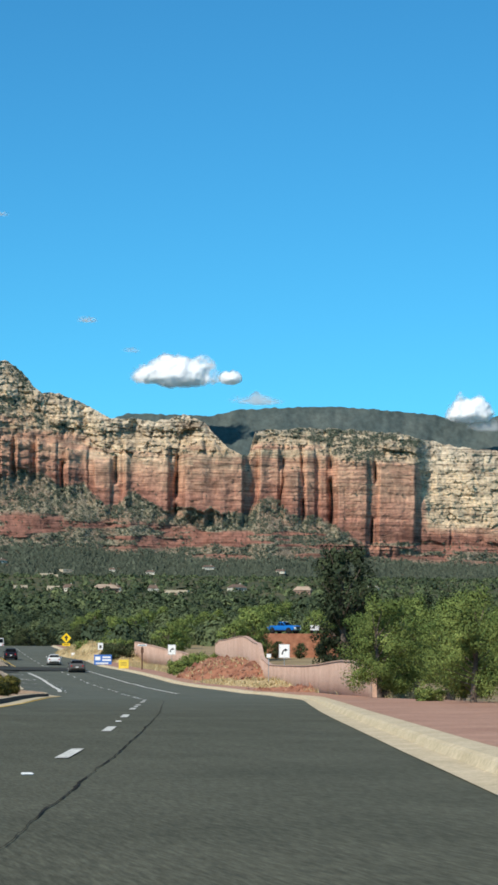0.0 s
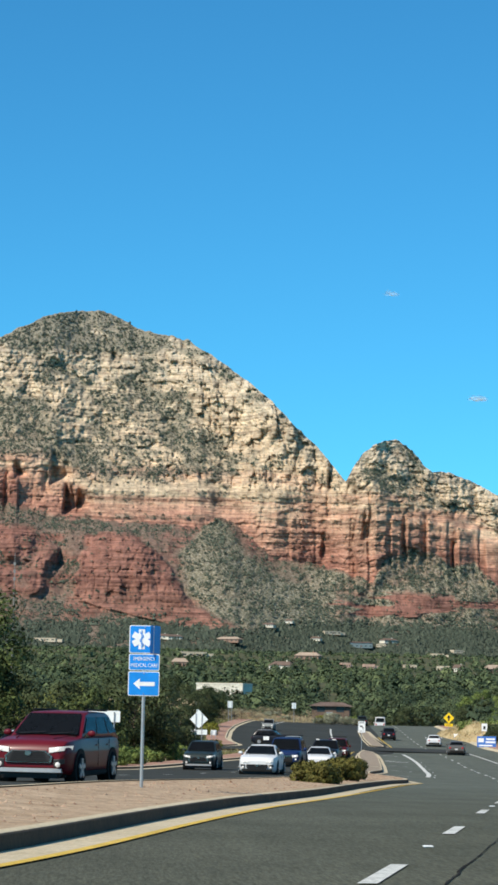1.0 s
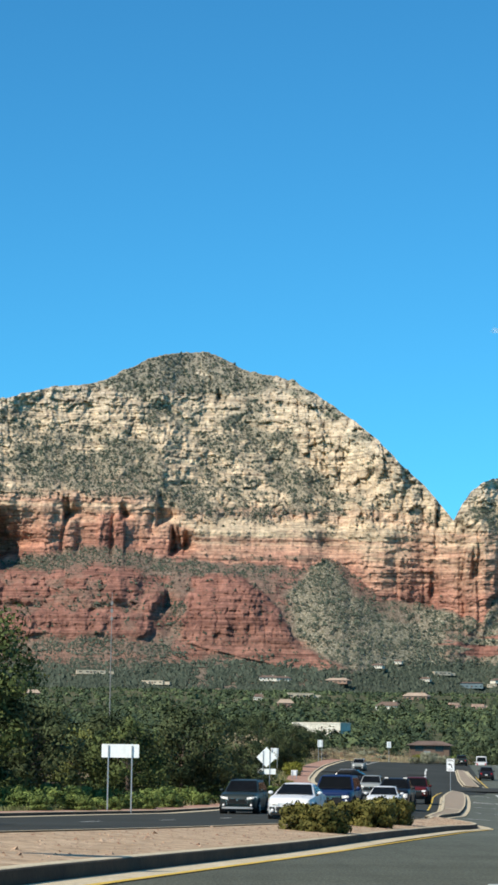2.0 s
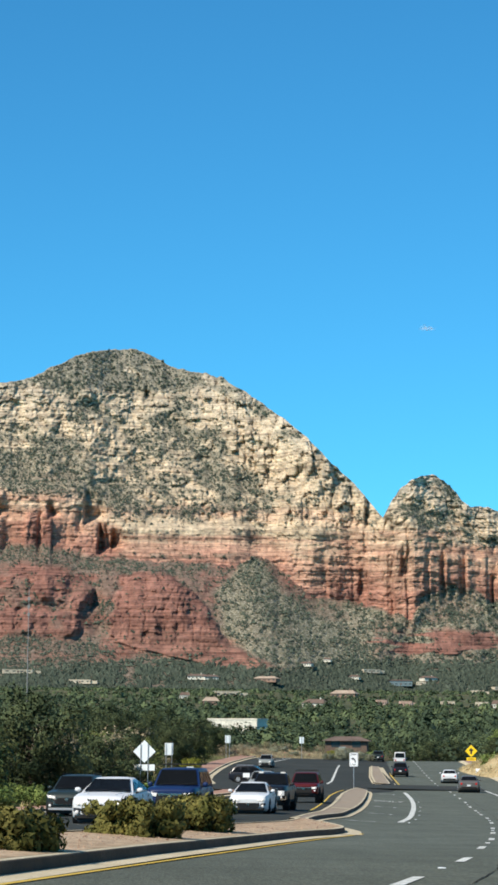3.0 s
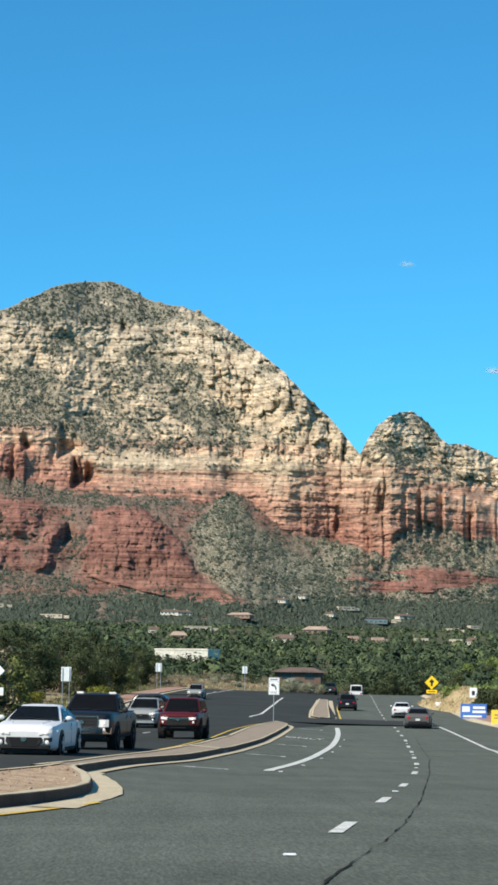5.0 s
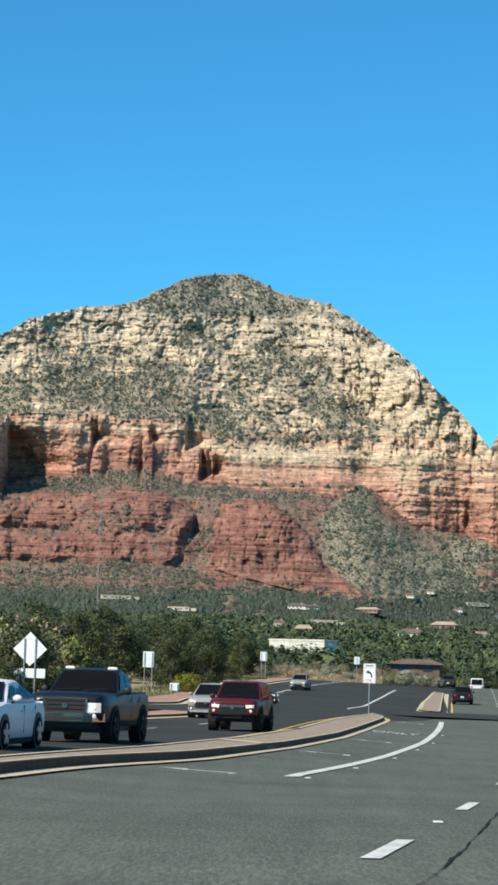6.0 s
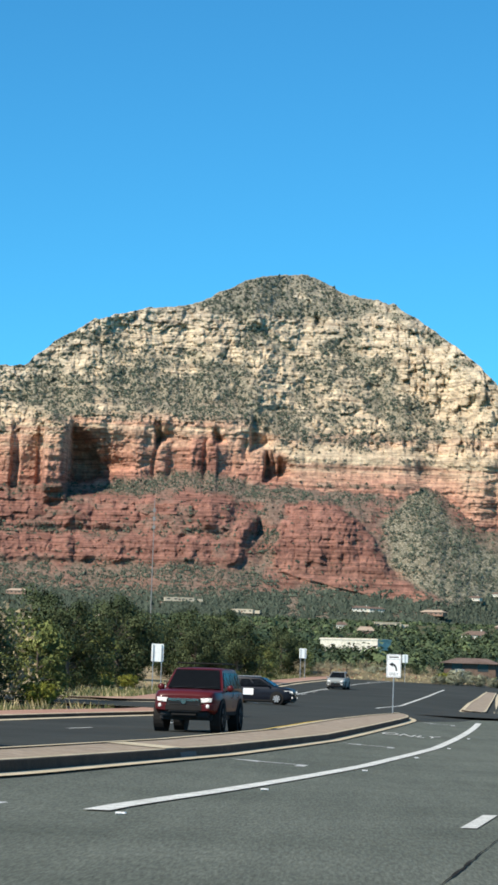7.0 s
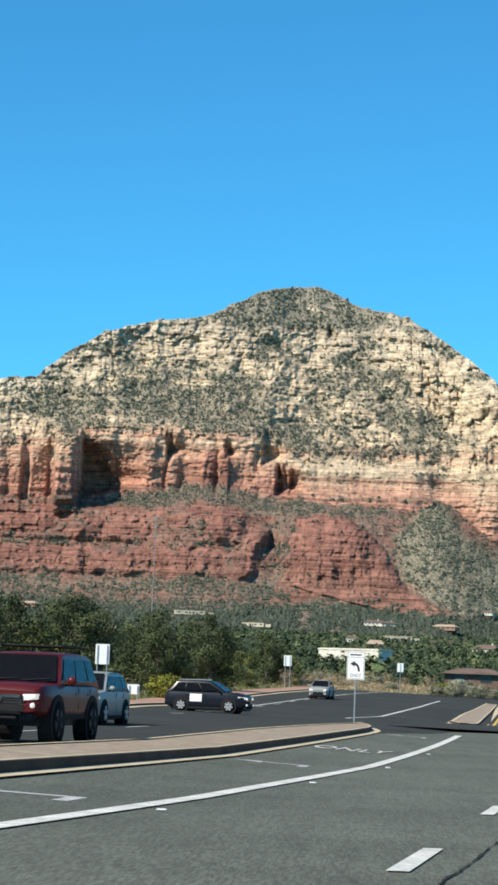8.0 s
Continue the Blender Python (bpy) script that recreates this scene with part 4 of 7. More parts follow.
    flat = np.clip((np.abs(nrm[..., 2]) - 0.25) / 0.35, 0, 1)
    tuft = 0.12 + step_up(fbm(P / 7, Q / 6, 3, 98), 0.42, 0.62)
    tuft = np.maximum(tuft, 0.5 * step_up(S, 0.6, 0.95))
    d = (np.clip(S * (0.55 + 0.45 * flat) + 0.09 * flat * (1 - 0.5 * rubble), 0, 1) ** 1.4 * tuft) * (1 + 0.8 * below)
    for nm, val in (("bed", bed), ("scrub", bush_soil), ("rubble", rubble)):
        me.attributes.new(nm, "FLOAT", "POINT").data.foreach_set("value", val.astype(np.float32).ravel())
    tagged(new("mountain", me), "layered red and cream sandstone mountain with scrub on its ledges", "mountain", kind="structure")
    wide = np.gradient(p)[None] / 1.7
    return co, d * wide, below


def clumps(name, place, size, squash, tone, mat, label, category, seed):
    """Many small lumps as one mesh: ragged four-sided mounds, each with its own tone."""
    rng = np.random.default_rng(seed)
    n = len(place)
    unit = np.array([(math.cos(k * 1.5708), math.sin(k * 1.5708), -0.15) for k in range(4)] + [(0, 0, 0.8)], float)
    v = unit[None] * rng.uniform(0.65, 1.3, (n, 5, 1))
    v[:, 4, :2] = rng.normal(0, 0.35, (n, 2))
    a = rng.uniform(0, 6.28, n)
    c, s = np.cos(a)[:, None], np.sin(a)[:, None]
    v = np.stack([v[..., 0] * c - v[..., 1] * s, v[..., 0] * s + v[..., 1] * c, v[..., 2] * squash], -1)
    co = place[:, None] + v * size[:, None, None]
    tri = np.array([(k, (k + 1) % 4, 4) for k in range(4)])
    f = (tri[None] + 5 * np.arange(n)[:, None, None]).reshape(-1, 3)
    me = mesh_from(name, co.reshape(-1, 3), f, mat, False)
    me.attributes.new("tone", "FLOAT", "POINT").data.foreach_set("value", np.repeat(tone, 5).astype(np.float32))
    return tagged(new(name, me), label, category, kind="stuff")


ROCK_CO, ROCK_D, ROCK_LOW = mountain()


def mountain_scrub():
    rng = np.random.default_rng(4)
    flat = ROCK_D[:-14].ravel()
    n = 200000
    pick = rng.choice(len(flat), n, p=(flat + 0.001) / (flat + 0.001).sum())
    low = ROCK_LOW[:-14].ravel()[pick]
    place = ROCK_CO[:-14].reshape(-1, 3)[pick] + rng.normal(0, 1.0, (n, 3)) * [1, 0.4, 0.4] + [0, -0.8, 0.5]
    size = rng.lognormal(0.12, 0.45, n).clip(0.5, 3.4) * (1 + 0.8 * low)
    clumps("mountain_scrub", place, size, 1.15, rng.random(n) * (1 - 0.5 * low), SCRUB, "dark green juniper and scrub dotted over the rock", "scrub", 6)


mountain_scrub()

# ---- far mesa and clouds ----
MESA = [(560, 370), (693, 383), (724, 393), (873, 392), (927, 404), (992, 410), (1123, 416), (1234, 410), (1324, 404), (1347, 397), (1403, 395), (1440, 407), (1800, 415)]


def mesa():
    p = np.linspace(540, 1800, 420)
    v = np.linspace(0, 1, 60)[:, None]
    top = line(MESA, p) + (fbm(p / 9, 0 * p, 2, 7) - 0.5) * 4
    Q = 240 + (top - 240) * v
    Yd = 4430 + 130 * v + (fbm(p / 60 + 0 * v, Q / 60, 4, 5, 0.5) - 0.5) * 34 + 0 * p
    P = p + 0 * Q
    co = np.stack([EYE[0] + P / 4000 * (Yd - EYE[1]), Yd, Q / 4000 * (Yd - EYE[1])], -1)
    me = mesh_from("far_mesa", co.reshape(-1, 3), grid_faces(*P.shape), MESA_WOOD, True)
    tagged(new("far_mesa", me), "dark wooded mesa on the skyline behind the cliffs", "mesa", kind="structure")


mesa()


def cloud(p, q, w, h, seed, body=1.0):
    """A soft relief of vapour: bulging lumps on a flatter base, thinning out towards its rim."""
    D = 4400.0
    u = np.linspace(-1.15, 1.15, 76)
    v = np.linspace(-1.2, 1.3, 42)[:, None]
    U, W = u + 0 * v, v + 0 * u
    top = 0.45 + 0.75 * fbm(U * 1.9 + seed * 3.3, 0 * U, 2, 3 + seed)
    edge = np.where(W > -0.35, (W + 0.35) / (1.25 * top), (W + 0.35) / 0.42)
    dens = 1.0 - np.sqrt(U ** 2 + edge ** 2) + (fbm(U * w / 34 + seed, W * h / 34, 4, 7 + seed, 0.55) - 0.5) * 0.6 + 0.1
    soft = 1.0 - np.sqrt(U ** 2 + edge ** 2) + (fbm(U * w / 30 + seed, W * h / 30, 2, 7 + seed) - 0.5) * 0.7
    thick = np.clip(soft + 0.12, 0, 1)
    lump = fbm(U * w / 14 + seed, W * h / 14, 3, 17 + seed) - 0.5
    out = (thick * 15 + lump * 5 * thick) * h / 50 * (1.0 if body > 0.8 else 0.15) + 0.3
    alpha = np.clip(step_up(dens, 0.0, 0.34 if body > 0.8 else 0.85) * body, 0, 1)
    keep = dens > 0.0
    X, Z = (p + U * w / 2) / 4000 * D + EYE[0], (q + W * h / 2) / 4000 * D
    co = np.concatenate([np.stack([X, D + 40 - out, Z], -1).reshape(-1, 3), np.stack([X, D + 40 + out, Z], -1).reshape(-1, 3)])
    f = np.asarray(grid_faces(*U.shape))
    f = f[keep.ravel()[f].any(axis=1)]
    f = np.concatenate([f, f[:, ::-1] + U.size])
    used, flat = np.unique(f, return_inverse=True)
    me = mesh_from("cloud", co[used], flat.reshape(f.shape), CLOUD, True)
    me.attributes.new("vapour", "FLOAT", "POINT").data.foreach_set("value", np.concatenate([alpha.ravel()] * 2)[used].astype(np.float32))
    tagged(new("cloud", me), "small white fair-weather cloud in the blue sky" if body > 0.8 else "faint wisp of cloud in the blue sky", "cloud", kind="structure")


for c in ((806, 472, 160, 74, 1), (912, 466, 44, 40, 2), (962, 425, 96, 30, 3, 0.6), (1378, 416, 92, 66, 4), (641, 563, 40, 18, 5, 0.5), (727, 510, 36, 16, 6, 0.22), (1412, 390, 80, 40, 8, 0.35), (482, 752, 30, 16, 9, 0.25)):
    cloud(*c)


def median_stones():
    """Loose stones over the gravel median."""
    rng = np.random.default_rng(31)
    y = rng.uniform(-20, 120, 4200)
    u = rng.uniform(0.06, 0.94, len(y))
    x = line(MEDIAN_BACK, y) + 0.2 + u * (line(MEDIAN_FRONT, y) - line(MEDIAN_BACK, y) - 0.4)
    size = rng.lognormal(-3.9, 0.5, len(y)).clip(0.012, 0.07)
    clumps("median_stones", np.stack([x, y, land(x, y) + 0.20], -1), size, 0.7, rng.random(len(y)), STONE, "loose red and tan stones over the median", "gravel", 32)


median_stones()

# ---- signs ----
def facing(x, y, turn, z=None):
    """A pose on the land; a sign's face looks towards -y turned by that many degrees."""
    return pose(x, y, float(land(x, y)) if z is None else z, 0, 0, turn)


def letters(text, size, mat, m, parent, name="lettering", width=None):
    cu = bpy.data.curves.new(name, "FONT")
    cu.body, cu.size, cu.align_x, cu.align_y, cu.extrude = text, size, "CENTER", "CENTER", 0.0015
    tmp = bpy.data.objects.new(name, cu)
    me = bpy.data.meshes.new_from_object(tmp)
    bpy.data.objects.remove(tmp)
    span = max(v.co.x for v in me.vertices) - min(v.co.x for v in me.vertices)
    k = width / span if width else 1.0
    me.transform(m @ pose(0, 0, 0, 90) @ Matrix.Diagonal((k, 1, 1, 1)))
    me.materials.append(mat)
    ob = new(name, me)
    ob.parent = parent
    return ob


def at(x, y, z):
    return Matrix.Translation((x, y, z))


def medical_sign():
    s = thing("medical_care_sign", "blue emergency medical care sign on a steel post in the median", "road sign", at=facing(12.27, 38.7, -3))
    part("post", rod((0, 0.03, -0.1), (0, 0.03, 3.45), 0.035), STEEL, s)
    for nm, w, h, z in (("star_panel", 0.50, 0.56, 3.16), ("word_panel", 0.62, 0.33, 2.70), ("arrow_panel", 0.63, 0.49, 2.27)):
        p = part(nm, plate(rounded(w, h, 0.03), 0.004, at(-0.06 if w == 0.5 else 0, -0.012, z)), SIGN_WHITE, s)
        part("blue_field", plate(rounded(w - 0.03, h - 0.03, 0.025), 0.003, at(-0.06 if w == 0.5 else 0, -0.017, z)), SIGN_BLUE, p)
    # star of life: three crossing bars
    bm = bmesh.new()
    for k, a in enumerate((0, 60, -60)):
        b = plate([(-0.062, -0.2), (0.062, -0.2), (0.062, 0.2), (-0.062, 0.2)], 0.002, at(-0.06, -0.020 - 0.0025 * k, 3.16) @ pose(0, 0, 0, 0, a, 0))
        tmp = bpy.data.meshes.new("bars")
        b.to_mesh(tmp)
        b.free()
        bm.from_mesh(tmp)
    part("star", bm, SIGN_WHITE, s)
    # rod with its snake
    pts = [(0.0 + 0.035 * math.sin(k * 0.8), -0.15 + k * 0.0215) for k in range(15)]
    bm = bmesh.new()
    for (x0, z0), (x1, z1) in zip(pts, pts[1:]):
        rod((-0.06 + x0, -0.029, 3.16 + z0), (-0.06 + x1, -0.029, 3.16 + z1), 0.009, seg=5, bm=bm)
    rod((-0.06, -0.029, 2.98), (-0.06, -0.029, 3.34), 0.008, seg=5, bm=bm)
    part("staff", bm, SIGN_BLUE, s)
    # a second star panel seen edge on behind the first
    p = part("side_panel", plate(rounded(0.50, 0.56, 0.03), 0.004, at(0.21, 0.08, 3.16) @ pose(0, 0, 0, 0, 0, 68)), SIGN_BLUE, s)
    letters("EMERGENCY", 0.105, SIGN_WHITE, at(0, -0.021, 2.765), s, width=0.44)
    letters("MEDICAL CARE", 0.105, SIGN_WHITE, at(0, -0.021, 2.635), s, width=0.54)
    part("arrow", plate([(-0.21, 0), (-0.07, 0.11), (-0.085, 0.035), (0.22, 0.035), (0.22, -0.045), (-0.085, -0.045), (-0.07, -0.12)], 0.003, at(0, -0.021, 2.27)), SIGN_WHITE, s)
    for z in (2.47, 2.07, 2.85, 2.55, 3.4):
        bm = bmesh.new()
        bmesh.ops.create_icosphere(bm, subdivisions=1, radius=0.012, matrix=at(0, -0.022, z))
        part("bolt", bm, STEEL, s)


medical_sign()


def turn_sign(name, x, y, turn, w, h, top, side, label):
    """A white lane sign with a bent arrow, on one post."""
    s = thing(name, label, "road sign", "lane signs", at=facing(x, y, turn))
    part("post", rod((0, 0.03, -0.1), (0, 0.03, top), 0.03), STEEL, s)
    part("panel", plate(rounded(w, h, 0.05), 0.004, at(0, -0.012, top - h / 2)), SIGN_WHITE, s)
    part("border", plate(rounded(w - 0.05, h - 0.05, 0.04), 0.002, at(0, -0.0145, top - h / 2)), BLACK, s)
    part("white_field", plate(rounded(w - 0.08, h - 0.08, 0.035), 0.002, at(0, -0.0175, top - h / 2)), SIGN_WHITE, s)
    k = -1 if side == "left" else 1
    c = top - h * 0.52
    pts = []
    for n in range(7):
        a = radians(90 * n / 6)
        pts.append((0.17 - 0.26 * (1 - math.cos(a)) - 0.0, -0.24 + 0.34 * math.sin(a)))
    outer = [(k * -(0.20 - 0.26 * (1 - math.cos(radians(15 * n)))), -0.24 + 0.40 * math.sin(radians(15 * n))) for n in range(7)]
    inner = [(k * -(0.10 - 0.16 * (1 - math.cos(radians(15 * n)))), -0.24 + 0.29 * math.sin(radians(15 * n))) for n in range(7)]
    sc = w / 0.8
    part("arrow_shaft", plate([(x * sc, z * sc) for x, z in outer + inner[::-1]], 0.003, at(0, -0.021, c)), BLACK, s)
    part("arrow_head", plate([(x * sc, z * sc) for x, z in ((k * 0.04, 0.23), (k * 0.04, -0.03), (k * 0.26, 0.10))], 0.003, at(0, -0.021, c)), BLACK, s)
    if side == "left":
        letters("ONLY", 0.2, BLACK, at(0, -0.021, top - h + 0.17), s, width=w * 0.62)
        bm = boxed(-w * 0.33, w * 0.33, -0.022, -0.018, top - 0.17, top - 0.11)
        part("small_print", bm, BLACK, s)
        part("seam", boxed(-w / 2 + 0.02, w / 2 - 0.02, -0.022, -0.018, top - 0.255, top - 0.24), BLACK, s)
    return s


turn_sign("left_turn_sign", 37.4, 225.0, -6, 0.74, 1.17, 3.15, "left", "white turn only sign on a post in the narrow median")
turn_sign("right_turn_sign", 52.6, 152, -17, 0.88, 1.12, 3.6, "right", "white turn lane sign on a post in dry grass")
turn_sign("right_turn_sign_far", 58.6, 228, -15, 0.90, 1.15, 3.2, "right", "white turn lane sign beside clipped shrubs")


def back_sign(name, x, y, turn, w, h, top, label, posts=(-0.25, 0.25), diamond=False, plate_h=0.0):
    """The bare metal back of a sign for the other direction, with its posts in front."""
    s = thing(name, label, "road sign", "sign backs", at=facing(x, y, turn))
    for px in posts:
        part("post", boxed(px - 0.03, px + 0.03, -0.03, 0.03, -0.1, top - (0.30 if diamond else 0.06), 0.006), STEEL, s)
    if diamond:
        r = w * 0.7071
        part("panel", plate([(0, r), (-r, 0), (0, -r), (r, 0)], 0.004, at(0, 0.036, top - r)), SIGN_BACK, s)
        part("lower_plate", plate(rounded(w * 1.32, plate_h, 0.03), 0.004, at(0, 0.036, top - 2 * r - plate_h * 0.75)), SIGN_BACK, s)
    else:
        part("panel", plate(rounded(w, h, 0.04), 0.004, at(0, 0.036, top - h / 2)), SIGN_BACK, s)
    return s


back_sign("diamond_sign_back", 19.7, 199.6, -4, 1.17, 0, 3.85, "bare metal back of a diamond warning sign on two posts", (-0.27, 0.27), True, 0.45)
back_sign("guide_sign_back", 11.3, 118, -4, 1.75, 0.62, 3.2, "bare metal back of a wide guide sign on two posts", (-0.55, 0.55))
back_sign("tall_sign_back", 22.0, 270, 4, 0.86, 1.25, 3.5, "bare metal back of a tall sign by the trees", (-0.3, 0.3))
back_sign("speed_sign_back", 31.3, 366, 4, 0.8, 1.1, 3.5, "bare metal back of a sign on the rise", (-0.25, 0.25))
back_sign("small_sign_back", 43.6, 388, 4, 0.7, 1.0, 3.4, "bare metal back of a small far sign", (0,))
back_sign("low_white_board", 24.2, 268, 6, 0.72, 0.6, 1.15, "low white board on stakes in dry grass", (-0.25, 0.25))


def merge_sign():
    s = thing("yellow_warning_sign", "yellow diamond warning sign with a yellow plate below", "road sign", at=facing(63.0, 336, -9))
    part("post", rod((0, 0.03, -0.1), (0, 0.03, 3.3), 0.04), STEEL, s)
    r = 0.82
    part("panel", plate([(0, r), (-r, 0), (0, -r), (r, 0)], 0.004, at(0, -0.012, 2.75)), SIGN_YELLOW, s)
    part("lower_plate", plate(rounded(1.25, 0.42, 0.03), 0.004, at(0, -0.012, 1.68)), SIGN_YELLOW, s)
    part("symbol", plate([(-0.12, -0.42), (0.12, -0.42), (0.12, -0.05), (0.30, 0.08), (0, 0.45), (-0.30, 0.08), (-0.12, -0.05)], 0.003, at(0, -0.018, 2.75)), BLACK, s)
    part("small_print", boxed(-0.42, 0.42, -0.022, -0.016, 1.63, 1.73), BLACK, s)


merge_sign()


def board(name, x, y, turn, w, h, lift, mat, label, bars=(), post=0.05, bar_mat=None):
    s = thing(name, label, "notice board", at=facing(x, y, turn))
    for px in (-w * 0.4, w * 0.4):
        part("stake", boxed(px - post / 2, px + post / 2, 0.01, 0.01 + post, -0.1, lift + h * 0.8, 0.004), STEEL, s)
    part("panel", plate(rounded(w, h, 0.02), 0.006, at(0, 0, lift + h / 2)), mat, s)
    for bx, bz, bw, bh in bars:
        part("print_bar", boxed(bx - bw / 2, bx + bw / 2, -0.008, -0.002, lift + bz - bh / 2, lift + bz + bh / 2), bar_mat or SIGN_WHITE, s)


BOARD_BLUE = plain("board_blue", (0.05, 0.16, 0.48), 0.5)
board("blue_banner", 59.3, 279, -10, 2.4, 1.35, 0.12, BOARD_BLUE, "blue and white banner staked in the dry grass", ((-0.7, 0.85, 0.7, 0.5), (0.5, 1.0, 1.1, 0.22), (0.5, 0.62, 1.2, 0.22), (-0.1, 0.2, 1.7, 0.16)))
board("yellow_board", 56.6, 248, -10, 1.22, 1.15, 0.08, plain("board_yellow", (0.75, 0.55, 0.06), 0.6), "plain yellow board staked beside the footway", ((0, 0.75, 0.7, 0.1), (0, 0.5, 0.8, 0.08)), bar_mat=plain("board_brown", (0.3, 0.2, 0.05), 0.6))
board("white_notice", 62.0, 297, -10, 0.75, 1.0, 1.75, SIGN_WHITE, "white notice on a stake before a dark bush", ((0, 0.45, 0.3, 0.45),), bar_mat=BLACK)
board("white_yard_sign", 61.5, 318, -10, 0.9, 0.5, 0.35, SIGN_WHITE, "small white yard sign on the grassy bank")


def street_post():
    s = thing("street_name_post", "dark brown timber post with a white name board", "street sign", at=facing(57.4, 240, -12))
    wood = plain("dark_timber", (0.10, 0.05, 0.03), 0.8)
    part("post", boxed(-0.09, 0.09, -0.09, 0.09, -0.1, 2.9, 0.02), wood, s)
    part("lantern_box", boxed(-0.16, 0.16, -0.16, 0.16, 2.1, 2.75, 0.03), wood, s)
    part("name_board", boxed(-0.55, 0.55, -0.05, 0.05, 2.92, 3.14, 0.02), SIGN_WHITE, s)
    part("print_bar", boxed(-0.4, 0.4, -0.062, -0.052, 2.98, 3.08), STEEL, s)


street_post()
p = thing("thin_marker_post", "thin steel marker post with a small white plate", "post", at=facing(50.8, 150, -12))
part("post", rod((0, 0, -0.1), (0, 0, 2.6), 0.03), STEEL, p)
part("small_plate", plate(rounded(0.35, 0.3, 0.02), 0.004, at(0, -0.04, 2.65)), SIGN_WHITE, p)

# ---- vehicles ----
BULB = plain("lit_bulb", (0.9, 0.88, 0.82), 0.2)
BULB.node_tree.nodes["Principled BSDF"].inputs["Emission Color"].default_value = (1.0, 0.9, 0.75, 1)
BULB.node_tree.nodes["Principled BSDF"].inputs["Emission Strength"].default_value = 0.5
PLATE = plain("number_plate", (0.6, 0.6, 0.58), 0.5)
TRIM = plain("black_plastic_trim", (0.022, 0.021, 0.020), 0.8, 0.0, 0.1)


def loft(sections, sharp=()):
    """A closed body through rings of equal length; the edges that run along the numbered ring points stay crisp."""
    bm = bmesh.new()
    rings = [[bm.verts.new(c) for c in ring] for ring in sections]
    n = len(rings[0])
    for a, b in zip(rings, rings[1:]):
        for k in range(n):
            bm.faces.new((a[k], a[(k + 1) % n], b[(k + 1) % n], b[k]))
    ends = [bm.faces.new(rings[0][::-1]), bm.faces.new(rings[-1])]
    bmesh.ops.recalc_face_normals(bm, faces=bm.faces[:])
    for f in ends:
        for e in f.edges:
            e.smooth = False
    for a, b in zip(rings, rings[1:]):
        for k in sharp:
            e = bm.edges.get((a[k], b[k]))
            if e:
                e.smooth = False
    return bm


